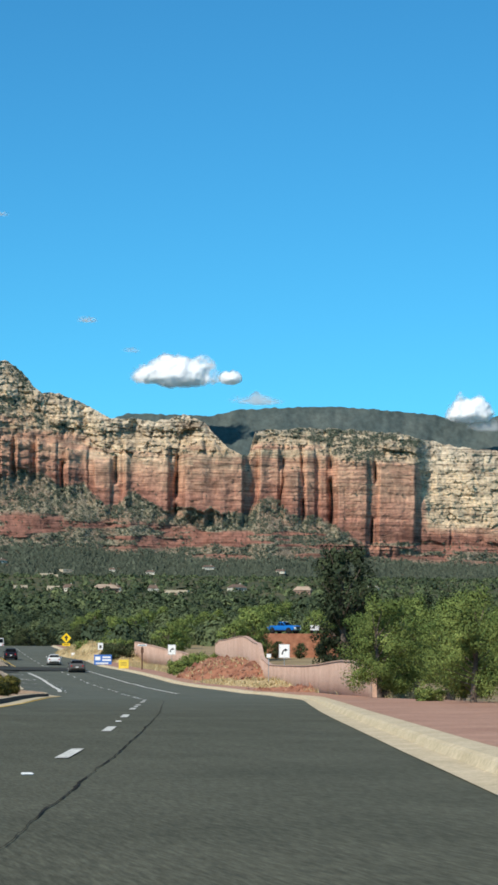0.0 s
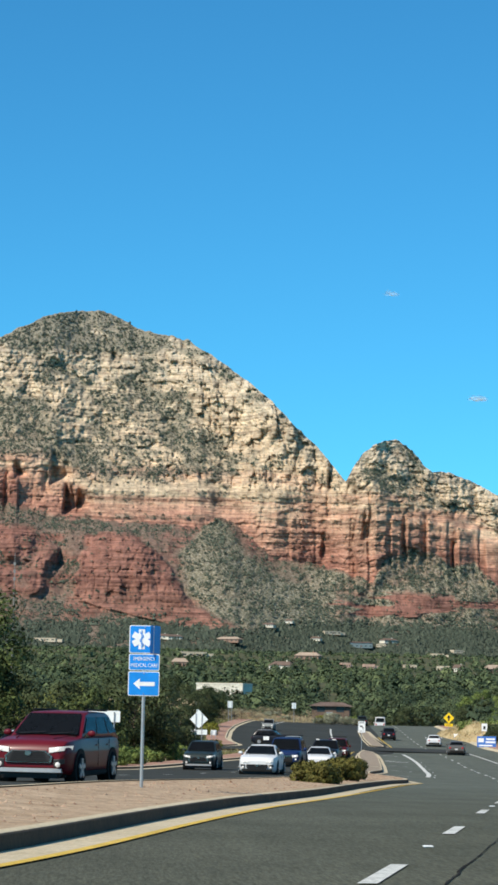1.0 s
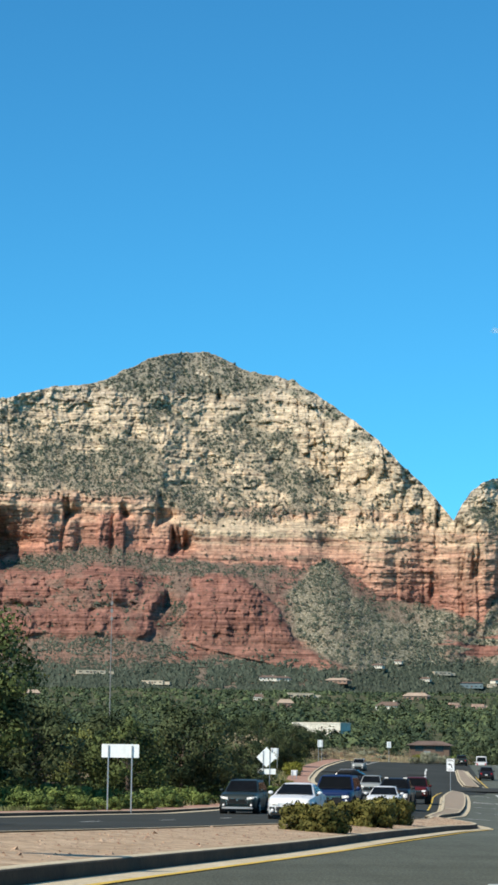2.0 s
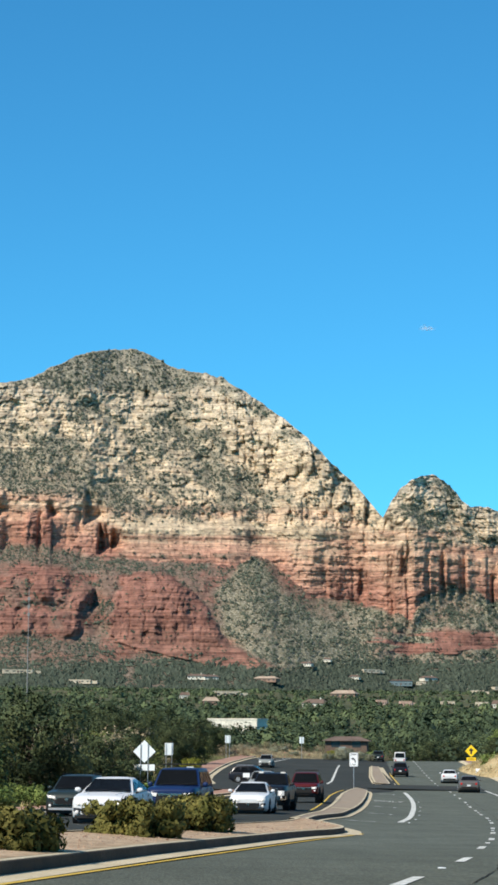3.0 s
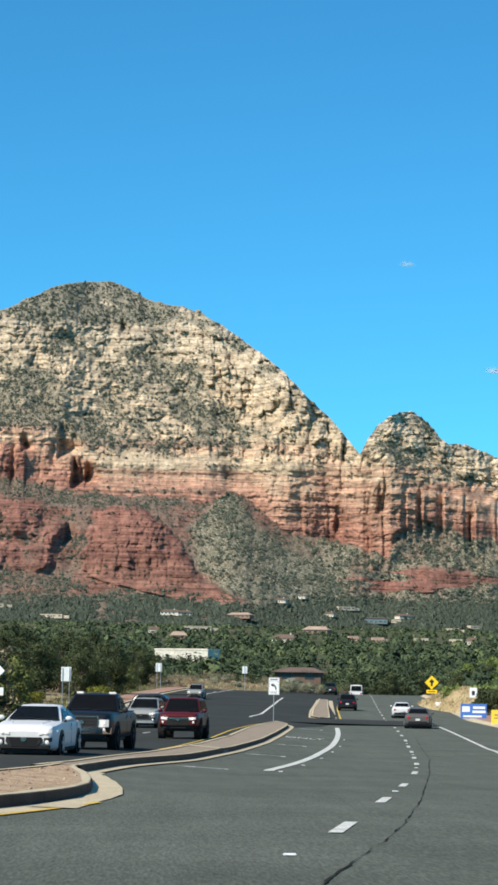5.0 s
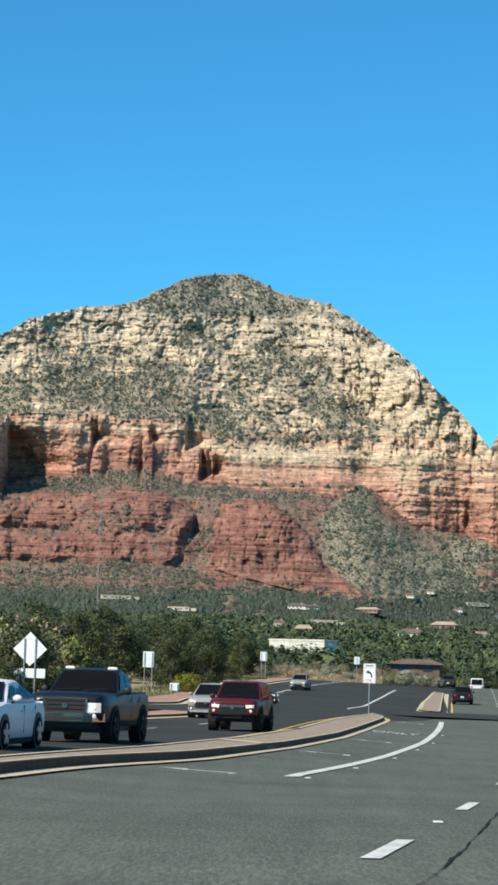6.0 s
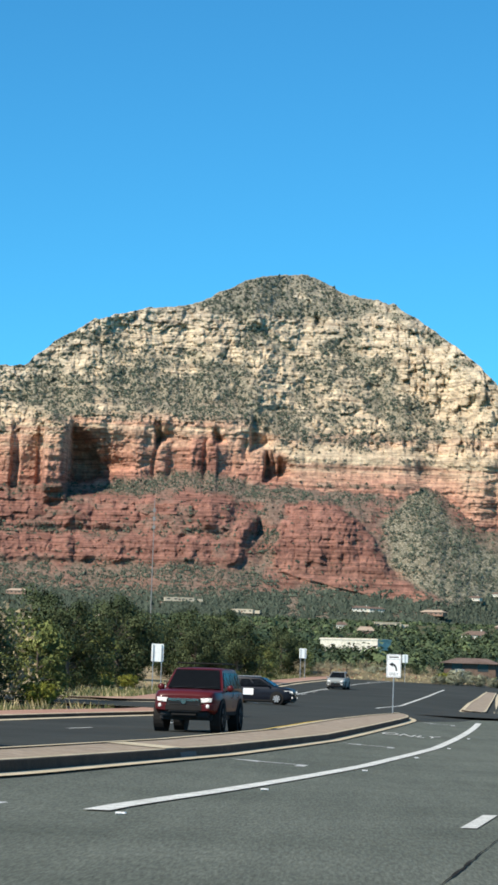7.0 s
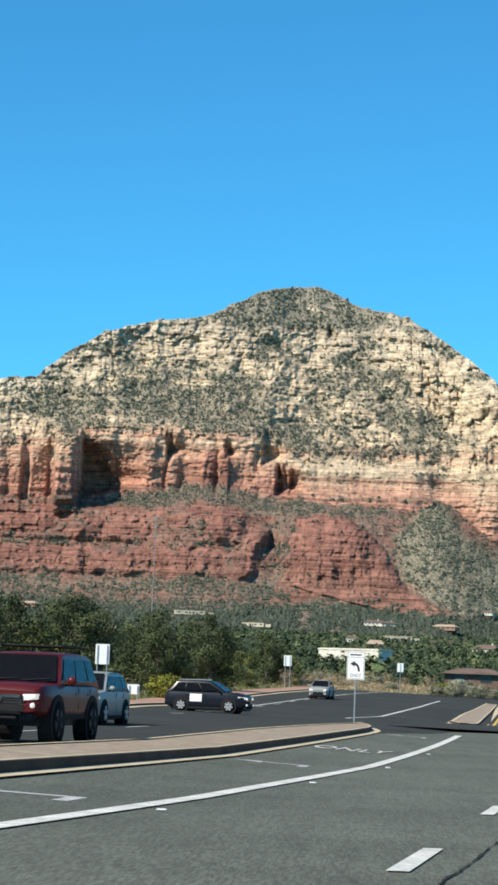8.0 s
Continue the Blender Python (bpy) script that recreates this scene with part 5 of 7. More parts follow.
def vehicle(name, label, colour, kind, x, y, turn, category="car"):
    """A car whose nose points along its own -y. kind gives its proportions."""
    L, W, H, hood, clear, wheel, cab0, cab1, roof0, roof1, deck = {
        "suv": (4.85, 1.93, 1.70, 1.06, 0.26, 0.38, -1.15, 2.30, -0.25, 1.95, 1.10),
        "sedan": (4.85, 1.84, 1.44, 0.92, 0.19, 0.34, -1.10, 1.75, -0.10, 0.95, 0.98),
        "offroad": (4.80, 1.96, 1.92, 1.26, 0.58, 0.47, -1.05, 2.30, -0.40, 2.10, 1.24),
        "pickup": (5.70, 2.05, 1.90, 1.30, 0.50, 0.45, -1.05, 0.75, -0.30, 0.55, 1.27),
        "compact": (4.40, 1.82, 1.66, 1.02, 0.22, 0.36, -1.15, 2.10, -0.20, 1.60, 1.06),
        "van": (5.6, 2.05, 2.35, 1.2, 0.25, 0.36, -2.3, 2.75, -1.7, 2.7, 1.2)}[kind]
    c = thing(name, label, category, at=facing(x, y, turn))
    h, hw = L / 2, W / 2
    nose = -h
    blunt = kind in ("pickup", "offroad", "van")
    zn = hood * (0.86 if blunt else 0.74)
    # painted shell: rings from nose to tail
    top_z = [(-h, zn), (-h + 0.05, zn + (hood - zn) * 0.55), (-h + 0.20, zn + (hood - zn) * 0.85), (-h + 0.45, hood * 0.985), (cab0 - 0.1, max(hood, deck) * 1.005), (cab0 + 0.4, deck), (h - 0.5, deck), (h - 0.1, deck * 0.97), (h, deck * 0.84)]
    low_z = [(-h, clear + 0.16), (-h + 0.15, clear + 0.02), (-h + 0.6, clear - 0.03), (h - 0.6, clear - 0.03), (h - 0.15, clear + 0.06), (h, clear + 0.22)]
    plan = [(-h, 0.76), (-h + 0.04, 0.82), (-h + 0.12, 0.885), (-h + 0.35, 0.955), (-h + 0.8, 1.0), (h - 0.7, 1.0), (h - 0.2, 0.95), (h - 0.05, 0.89), (h, 0.84)]
    stations = []
    for yy in (-h, -h + 0.04, -h + 0.12, -h + 0.22, -h + 0.36, -h + 0.6, -h + 0.9, cab0 - 0.1, cab0 + 0.2, 0.0, 0.6, h - 0.7, h - 0.3, h - 0.12, h - 0.04, h):
        zl, zt, w = float(line(low_z, yy)), float(line(top_z, yy)), hw * float(line(plan, yy))
        d = zt - zl
        half = [(0.90, zl), (0.982, zl + 0.13 * d), (0.995, zl + 0.34 * d), (1.0, zl + 0.62 * d), (0.988, zl + 0.80 * d), (0.945, zt - 0.035), (0.87, zt - 0.006), (0.55, zt + 0.012)]
        stations.append([(-w * k, yy, z) for k, z in half] + [(0, yy, zt + 0.02)] + [(w * k, yy, z) for k, z in half[::-1]])
    part("body", loft(stations, (3, 5, 11, 13)), colour, c, "painted car body", True)
    # cabin shell and roof
    z0, rt = deck - 0.06, {"sedan": 0.67, "van": 0.86}.get(kind, 0.74)
    gx = 0.91
    cab = []
    for yy, zt, k in ((cab0, z0 + 0.03, gx), ((cab0 + roof0) / 2, (z0 + H) / 2 + 0.015, (gx + rt) / 2 + 0.01), (roof0, H - 0.045, rt), (roof0 + 0.3, H - 0.012, rt), ((roof0 + roof1) / 2, H, rt * 0.99), (roof1 - 0.25, H - 0.02, rt * 0.98), (roof1, H - 0.06, rt * 0.96),
                      ((cab1 + roof1) / 2, (z0 + H) / 2 - 0.0, (gx * 0.95 + rt) / 2), (cab1, z0 + 0.03, gx * 0.95)):
        w0, w1 = hw * gx, hw * k
        zm = z0 + (zt - z0) * 0.5
        wm = w0 + (w1 - w0) * 0.42
        half = [(w0, z0), (wm, zm), (w1, zt - 0.05 * min(1, (zt - z0) / 0.3)), (w1 * 0.93, zt - 0.012), (w1 * 0.5, zt + 0.008)]
        cab.append([(-a, yy, z) for a, z in half] + [(0, yy, zt + 0.012)] + [(a, yy, z) for a, z in half[::-1]])
    part("cabin", loft(cab, (2, 8)), colour, c, "", True)

    # glass, set just proud of the shell
    def pane(nm, pts, off):
        bm = bmesh.new()
        f = bm.faces.new([bm.verts.new(Vector(q) + Vector(off)) for q in pts])
        bmesh.ops.solidify(bm, geom=[f], thickness=0.008)
        return part(nm, bm, GLASS, c, "dark tinted glass")

    def mixed(a, b, t):
        return tuple(p + (q - p) * t for p, q in zip(a, b))
    fl, fr, tl, tr = (-hw * gx * 0.91, cab0, z0 + 0.03), (hw * gx * 0.91, cab0, z0 + 0.03), (-hw * rt * 0.88, roof0, H - 0.05), (hw * rt * 0.88, roof0, H - 0.05)
    screen = pane("windscreen", (mixed(fl, tl, 0.09), mixed(fr, tr, 0.09), mixed(fr, tr, 0.93), mixed(fl, tl, 0.93)), (0, -0.035, 0.035))
    bl, br, ul, ur = (-hw * gx * 0.86, cab1, z0 + 0.03), (hw * gx * 0.86, cab1, z0 + 0.03), (-hw * rt * 0.84, roof1, H - 0.07), (hw * rt * 0.84, roof1, H - 0.07)
    pane("rear_window", (mixed(bl, ul, 0.2), mixed(br, ur, 0.2), mixed(br, ur, 0.90), mixed(bl, ul, 0.90)), (0, 0.035, 0.035))
    for sx in (-1, 1):
        part("wiper", rod(tuple(a + b for a, b in zip(mixed(fl, tl, 0.08), (0.15 + 0.35 * (sx + 1), -0.055, 0.05))), tuple(a + b for a, b in zip(mixed(fl, tl, 0.16), (0.75 + 0.35 * (sx + 1), -0.055, 0.05))), 0.012, 0.008, 5), BLACK, screen)
        for a, b in ((0.05, 0.36), (0.39, 0.68), (0.71, 0.92)) if kind != "pickup" else ((0.08, 0.5), (0.55, 0.93)):
            lo = lambda t: (sx * hw * gx, cab0 + (cab1 - cab0) * t, z0 + 0.10)
            hi = lambda t: (sx * hw * rt, roof0 + (roof1 - roof0) * t, H - 0.11)
            pane("side_window", (mixed(lo(a), hi(a), 0.05 if a > 0.1 else 0.12), mixed(lo(b), hi(b), 0.05 if b < 0.9 else 0.12), mixed(lo(b), hi(b), 0.93), mixed(lo(a), hi(a), 0.93)), (sx * 0.022, 0, 0.004))
        mir = bmesh.new()
        bmesh.ops.create_uvsphere(mir, u_segments=12, v_segments=8, radius=1, matrix=Matrix.Translation((sx * (hw + 0.07), cab0 + 0.34, deck + 0.08)) @ Matrix.Diagonal((0.105, 0.06, 0.075 if not blunt else 0.10, 1)))
        mirror = part("mirror", mir, BLACK if kind == "pickup" else colour, c, "", True)
        part("mirror_arm", rod((sx * hw * 0.93, cab0 + 0.36, deck - 0.01), (sx * (hw + 0.06), cab0 + 0.34, deck + 0.05), 0.03, 0.025, 6), TRIM, mirror)

    # pieces that wrap round the nose or the tail
    front = [(-0.9, 0.22), (-0.86, 0.09), (-0.76, -0.005), (-0.4, -0.03), (0, -0.04), (0.4, -0.03), (0.76, -0.005), (0.86, 0.09), (0.9, 0.22)]

    def wrap(nm, u0, u1, z0a, z1a, out, mat, lab="", parent=None, rise=0.0, end=1, depth=0.10, thin=1.0):
        """A strip round the nose (end 1) or tail (end -1) from u0 to u1, as shares of the half width."""
        secs = []
        for k in range(9):
            u = u0 + (u1 - u0) * k / 8
            f = k / 8
            yy = end * (nose + float(line(front + [], u)) if abs(u) <= 0.9 else nose + 0.22 + (abs(u) - 0.9) * 3.2)
            lift = rise * abs(u - u0) / max(1e-6, abs(u1 - u0))
            mid_z, tall = (z0a + z1a) / 2 + lift, (z1a - z0a) / 2 * (1 + (thin - 1) * f)
            secs.append([(u * hw, yy - end * out, mid_z - tall * 0.8), (u * hw, yy - end * out, mid_z + tall * 0.8), (u * hw, yy - end * out * 0.5, mid_z + tall), (u * hw, yy + end * depth, mid_z + tall), (u * hw, yy + end * depth, mid_z - tall), (u * hw, yy - end * out * 0.5, mid_z - tall)])
        return part(nm, loft(secs), mat, parent or c, lab)

    lz, tall, u_in, u_out, rise = {"pickup": (hood * 0.62, 0.24, 0.55, 0.90, 0.0), "offroad": (hood * 0.71, 0.13, 0.50, 0.93, 0.03), "suv": (hood * 0.70, 0.12, 0.50, 0.955, 0.06), "van": (hood * 0.6, 0.22, 0.6, 0.9, 0.0), "compact": (hood * 0.66, 0.13, 0.52, 0.95, 0.07)}.get(kind, (hood * 0.66, 0.085, 0.46, 0.96, 0.07))
    for sx in (-1, 1):
        lamp = wrap("headlight", sx * u_in, sx * u_out, lz, lz + tall, 0.012, LAMP, "clear headlight", rise=rise, thin=1.0 if kind == "pickup" else 0.8)
        bulb = bmesh.new()
        bmesh.ops.create_uvsphere(bulb, u_segments=10, v_segments=6, radius=0.05, matrix=Matrix.Translation((sx * hw * (u_in * 0.55 + u_out * 0.45), nose - 0.015, lz + tall * 0.5 + rise * 0.4)))
        part("bulb", bulb, BULB, lamp, "lit lamp" if kind in ("offroad", "pickup", "suv") else "lamp", True)
        wrap("tail_light", sx * 0.60, sx * 0.95, deck * 0.70, deck * 0.70 + (0.30 if blunt else 0.16), 0.012, TAIL, "red tail light", end=-1)
        if kind in ("suv", "sedan", "compact"):
            wrap("side_intake", sx * 0.62, sx * 0.86, clear + 0.16, clear + 0.34, 0.012, BLACK, "black air intake", rise=0.05, thin=0.6)
        fog = bmesh.new()
        bmesh.ops.create_uvsphere(fog, u_segments=10, v_segments=6, radius=0.06, matrix=Matrix.Translation((sx * hw * 0.72, nose - 0.03, clear + 0.22)))
        part("fog_light", fog, LAMP, c, "", True)
        if kind == "offroad":
            wrap("bumper_corner", sx * 0.52, sx * 0.93, clear + 0.06, hood * 0.66, 0.05, colour, "painted bumper corner", rise=0.05, depth=0.3)
        for k, yy in enumerate((cab0 + 1.0, cab0 + 1.98)):
            part("door_handle", boxed(sx * (hw + 0.006) - 0.014, sx * (hw + 0.006) + 0.014, yy, yy + 0.2, deck - 0.21, deck - 0.175, 0.008), colour, c)
            part("door_seam", boxed(sx * hw * 0.992 - 0.008, sx * hw * 0.992 + 0.008, yy + 0.26, yy + 0.268, clear + 0.15, deck - 0.06), BLACK, c)
        part("sill", boxed(sx * hw * 0.93 - 0.06, sx * hw * 0.93 + 0.06, -h * 0.42, h * 0.40, clear - 0.06, clear + 0.08, 0.03), TRIM, c)
    # grille
    g0, g1, gw = {"pickup": (0.56, 0.88, 0.50), "offroad": (0.50, 0.78, 0.47), "suv": (0.50, 0.74, 0.52), "sedan": (0.30, 0.58, 0.50), "compact": (0.36, 0.6, 0.46), "van": (0.4, 0.7, 0.5)}[kind]
    zc, gh = hood * (g0 + g1) / 2, hood * (g1 - g0) / 2

    def mouth(k, top, foot):
        return [(-hw * gw * top * k, gh * k), (-hw * gw * k * max(top, foot) * 1.04, gh * 0.1), (-hw * gw * foot * k, -gh * k), (hw * gw * foot * k, -gh * k), (hw * gw * k * max(top, foot) * 1.04, gh * 0.1), (hw * gw * top * k, gh * k)]
    top, foot = {"pickup": (1.0, 0.98), "suv": (0.74, 1.0), "offroad": (1.0, 0.92), "sedan": (1.0, 0.78)}.get(kind, (0.85, 1.0))
    if kind != "van":
        part("grille_surround", plate(mouth(1.09, top, foot), 0.05, Matrix.Translation((0, nose - 0.055, zc))), CHROME if kind in ("suv", "pickup") else TRIM, c, "bright grille surround" if kind in ("suv", "pickup") else "")
    gr = part("grille", plate(mouth(1.0, top, foot), 0.06, Matrix.Translation((0, nose - 0.07, zc))), BLACK, c, "dark grille")
    for k in range(4 if kind == "pickup" else 6):
        u = (k + 0.5) / (4 if kind == "pickup" else 6)
        wk = hw * gw * (foot + (top - foot) * u) * 0.95
        part("grille_bar", boxed(-wk, wk, nose - 0.085, nose - 0.05, zc + gh * (2 * u - 1) - 0.007, zc + gh * (2 * u - 1) + 0.007), TRIM, gr)
    badge = bmesh.new()
    bmesh.ops.create_cone(badge, cap_ends=True, segments=14, radius1=0.07, radius2=0.06, depth=0.02, matrix=Matrix.Translation((0, nose - 0.088, zc + gh * (0.1 if kind == "pickup" else 0.6))) @ pose(0, 0, 0, 90, 0, 0) @ Matrix.Diagonal((1.3, 1, 1, 1)))
    part("badge", badge, CHROME, gr, "small chrome badge")
    if kind == "offroad":
        part("grille_bar_top", boxed(-hw * gw, hw * gw, nose - 0.10, nose + 0.02, hood * g1 - 0.045, hood * g1 + 0.03, 0.015), CHROME, c, "chrome bar over the grille")
    # bumpers
    if kind == "pickup":
        wrap("front_bumper", -0.93, 0.93, clear + 0.06, clear + 0.30, 0.07, CHROME, "chrome front bumper", depth=0.2)
        wrap("bumper_intake", -0.45, 0.45, clear + 0.10, clear + 0.20, 0.085, BLACK)
        for sx in (-1, 1):
            part("cab_marker_light", boxed(sx * hw * 0.55 - 0.12, sx * hw * 0.55 + 0.12, roof0 + 0.05, roof0 + 0.2, H - 0.02, H + 0.05, 0.02), LAMP, c)
    elif kind == "offroad":
        wrap("front_bumper", -0.55, 0.55, clear + 0.08, clear + 0.24, 0.06, TRIM, "black lower bumper", depth=0.2)
        part("skid_plate", boxed(-hw * 0.42, hw * 0.42, nose - 0.02, nose + 0.35, clear - 0.10, clear + 0.10, 0.05), TRIM, c, "dark skid plate")
        for k in range(5):
            part("roof_rack_bar", rod((-hw * 0.68, roof0 + 0.3 + k * 0.42, H + 0.13), (hw * 0.68, roof0 + 0.3 + k * 0.42, H + 0.13), 0.018, seg=6), TRIM, c)
        for sx in (-1, 1):
            part("roof_rack_side", rod((sx * hw * 0.68, roof0 + 0.15, H + 0.13), (sx * hw * 0.68, roof1 - 0.1, H + 0.13), 0.024, seg=6), TRIM, c)
    else:
        wrap("front_bumper", -0.80, 0.80, clear + 0.03, clear + 0.13, 0.03, RIM if kind == "suv" else TRIM, "lower bumper strip", depth=0.2)
    part("air_dam", boxed(-hw * 0.74, hw * 0.74, nose + 0.05, nose + 0.4, clear - 0.10, clear + 0.1, 0.05), BLACK, c)
    for sx in (-1, 1):
        part("hood_crease", rod((sx * hw * 0.46, nose + 0.42, hood + 0.002), (sx * hw * 0.62, cab0 - 0.15, max(hood, deck) + 0.012), 0.016, 0.02, 6), colour, c)
    part("windscreen_base", boxed(-hw * 0.80, hw * 0.80, cab0 - 0.10, cab0 + 0.05, deck - 0.05, deck + 0.022, 0.01), TRIM, c)
    wrap("rear_bumper", -0.9, 0.9, clear + 0.12, clear + 0.32, 0.04, CHROME if kind == "pickup" else TRIM, "", end=-1, depth=0.2)
    part("number_plate", boxed(-0.16, 0.16, h + 0.0, h + 0.055, deck * 0.56, deck * 0.56 + 0.15, 0.005), PLATE, c, "plain pale plate")
    part("underbody", boxed(-hw * 0.8, hw * 0.8, -h * 0.86, h * 0.86, clear - (0.2 if kind in ("offroad", "pickup") else 0.1), clear + 0.1, 0.03), BLACK, c)
    for sy in (-0.60, 0.58):
        for sx in (-1, 1):
            arch = bmesh.new()
            bmesh.ops.create_cone(arch, cap_ends=True, segments=28, radius1=wheel * 1.16, radius2=wheel * 1.16, depth=0.30, matrix=Matrix.Translation((sx * (hw - 0.138), sy * h, wheel + 0.02)) @ pose(0, 0, 0, 0, 90, 0))
            part("wheel_arch", arch, TRIM if kind != "sedan" else BLACK, c)
            t = bmesh.new()
            bmesh.ops.create_cone(t, cap_ends=True, segments=32, radius1=wheel, radius2=wheel, depth=0.25)
            bmesh.ops.bevel(t, geom=[q for q in t.edges if len(q.link_faces) == 2 and any(len(f.verts) > 4 for f in q.link_faces)], offset=0.04, segments=2, affect="EDGES")
            t.transform(Matrix.Translation((sx * (hw - 0.10), sy * h, wheel)) @ pose(0, 0, 0, 0, 90, 0))
            w = part("wheel", t, RUBBER, c, "black tyre", True)
            r = bmesh.new()
            bmesh.ops.create_cone(r, cap_ends=True, segments=20, radius1=wheel * 0.66, radius2=wheel * 0.60, depth=0.03, matrix=Matrix.Translation((sx * (hw + 0.022), sy * h, wheel)) @ pose(0, 0, 0, 0, 90 * sx, 0))
            part("rim", r, BLACK, w)
            sp = bmesh.new()
            for k in range(5 if kind != "compact" else 7):
                a = k * 360 / (5 if kind != "compact" else 7)
                box(sp, -0.02, 0.02, -0.045, 0.045, 0.02, wheel * 0.62, Matrix.Translation((sx * (hw + 0.035), sy * h, wheel)) @ pose(0, 0, 0, a, 0, 0))
            part("spokes", sp, TRIM if kind in ("offroad", "pickup") else RIM, w)
    if kind == "pickup":
        bed = bmesh.new()
        box(bed, -hw * 0.84, hw * 0.84, cab1 + 0.12, h - 0.12, deck - 0.02, deck + 0.028)
        part("load_bed", bed, BLACK, c)
    if kind in ("suv", "compact"):
        for sx in (-1, 1):
            part("roof_rail", rod((sx * hw * 0.68, roof0 + 0.25, H + 0.035), (sx * hw * 0.68, roof1 - 0.1, H + 0.015), 0.022, seg=6), RIM if kind == "compact" else TRIM, c)
    return c


RED_DARK = paint("dark_red_paint", (0.11, 0.008, 0.014))
RED = paint("deep_red_paint", (0.078, 0.010, 0.012))
WHITE_CAR = paint("white_car_paint", (0.62, 0.62, 0.61))
SILVER = paint("silver_paint", (0.42, 0.43, 0.42))
GREY_BLUE = paint("grey_silver_paint", (0.25, 0.26, 0.245))
BLACK_CAR = paint("black_car_paint", (0.010, 0.012, 0.018))
BLUE_CAR = paint("blue_car_paint", (0.010, 0.024, 0.08))
DARK_GREEN = paint("dark_green_grey_paint", (0.02, 0.03, 0.03))
GREY = paint("grey_brown_paint", (0.10, 0.095, 0.09))
vehicle("suv", "dark red family suv in the oncoming lane", RED_DARK, "suv", 10.4, 48.0, -15)
vehicle("sedan", "old silver sedan in the oncoming lanes", SILVER, "sedan", 9.0, 64.9, -13)
vehicle("sedan", "white sedan with a black lower grille in the oncoming lane", WHITE_CAR, "sedan", 19.1, 104.0, -10)
vehicle("suv", "dark green suv in the outer oncoming lane", DARK_GREEN, "suv", 17.2, 128.0, -9)
vehicle("pickup_truck", "dark navy blue pickup truck in the oncoming lane", BLUE_CAR, "offroad", 21.4, 118.0, -10, "pickup truck")
vehicle("sedan", "white sporty sedan passing the narrow median", WHITE_CAR, "sedan", 25.0, 137.5, -8)
vehicle("pickup_truck", "black pickup truck with chrome grille and bumper", BLACK_CAR, "pickup", 26.5, 149.0, -9, "pickup truck")
vehicle("offroad_car", "red offroad car with big black tyres", RED, "offroad", 30.2, 178.0, -8)
vehicle("suv", "silver grey suv in the oncoming lane", GREY_BLUE, "suv", 28.6, 203.0, -8)
hatchback = vehicle("hatchback", "black hatchback with a white door panel turning out", BLACK_CAR, "compact", 29.9, 249.5, 78)
for sx in (-1, 1):
    part("door_panel", boxed(sx * 0.925 - 0.006, sx * 0.925 + 0.006, 0.15, 0.80, 0.55, 0.95, 0.004), SIGN_WHITE, hatchback, "white panel on the door")
vehicle("sedan", "grey sedan driving ahead in the lane", GREY, "sedan", 48.0, 230.5, 172)
vehicle("sedan", "white sedan driving ahead near the kerb", WHITE_CAR, "sedan", 53.0, 282, 173)
vehicle("suv", "black suv driving ahead beside the far median", BLACK_CAR, "suv", 50.5, 309, 174)
vehicle("van", "white van far along the road", WHITE_CAR, "van", 62.5, 420, 174, "van")
vehicle("suv", "dark suv far along the road", DARK_GREEN, "suv", 56.0, 392, 174)
vehicle("sedan", "silver car cresting the rise in the oncoming lanes", GREY_BLUE, "compact", 35.2, 330, -8)

# ---- plants ----
BARK = two_scale("bark", (0.09, 0.065, 0.05), (0.19, 0.15, 0.12), 1.5, 12, 0.95, 0.02)
LEAF_JUNIPER = leaf_material("juniper_leaves", (0.022, 0.037, 0.014), (0.125, 0.155, 0.050), False)
LEAF_PINE = leaf_material("pine_needles", (0.018, 0.030, 0.016), (0.060, 0.076, 0.036), False)
LEAF_OLIVE = leaf_material("olive_leaves", (0.070, 0.088, 0.026), (0.22, 0.235, 0.075), False)
LEAF_DARK = leaf_material("dark_leaves", (0.018, 0.030, 0.013), (0.105, 0.125, 0.055), False)
LEAF_GREEN = leaf_material("green_leaves", (0.080, 0.120, 0.032), (0.24, 0.295, 0.085), False)
LEAF_SHRUB = leaf_material("clipped_shrub_leaves", (0.075, 0.075, 0.018), (0.19, 0.165, 0.045), False)
LEAF_YELLOW = leaf_material("yellow_green_leaves", (0.14, 0.15, 0.02), (0.28, 0.27, 0.06), False)
LEAF_SAGE = leaf_material("sage_leaves", (0.16, 0.17, 0.11), (0.38, 0.37, 0.26), False)
LEAF_DRY = leaf_material("dry_twigs", (0.20, 0.16, 0.10), (0.36, 0.30, 0.19), False)
GRASS_DRY = leaf_material("dry_grass", (0.32, 0.25, 0.125), (0.52, 0.43, 0.25))
GRASS_GREEN = leaf_material("olive_weeds", (0.075, 0.09, 0.032), (0.20, 0.20, 0.085))


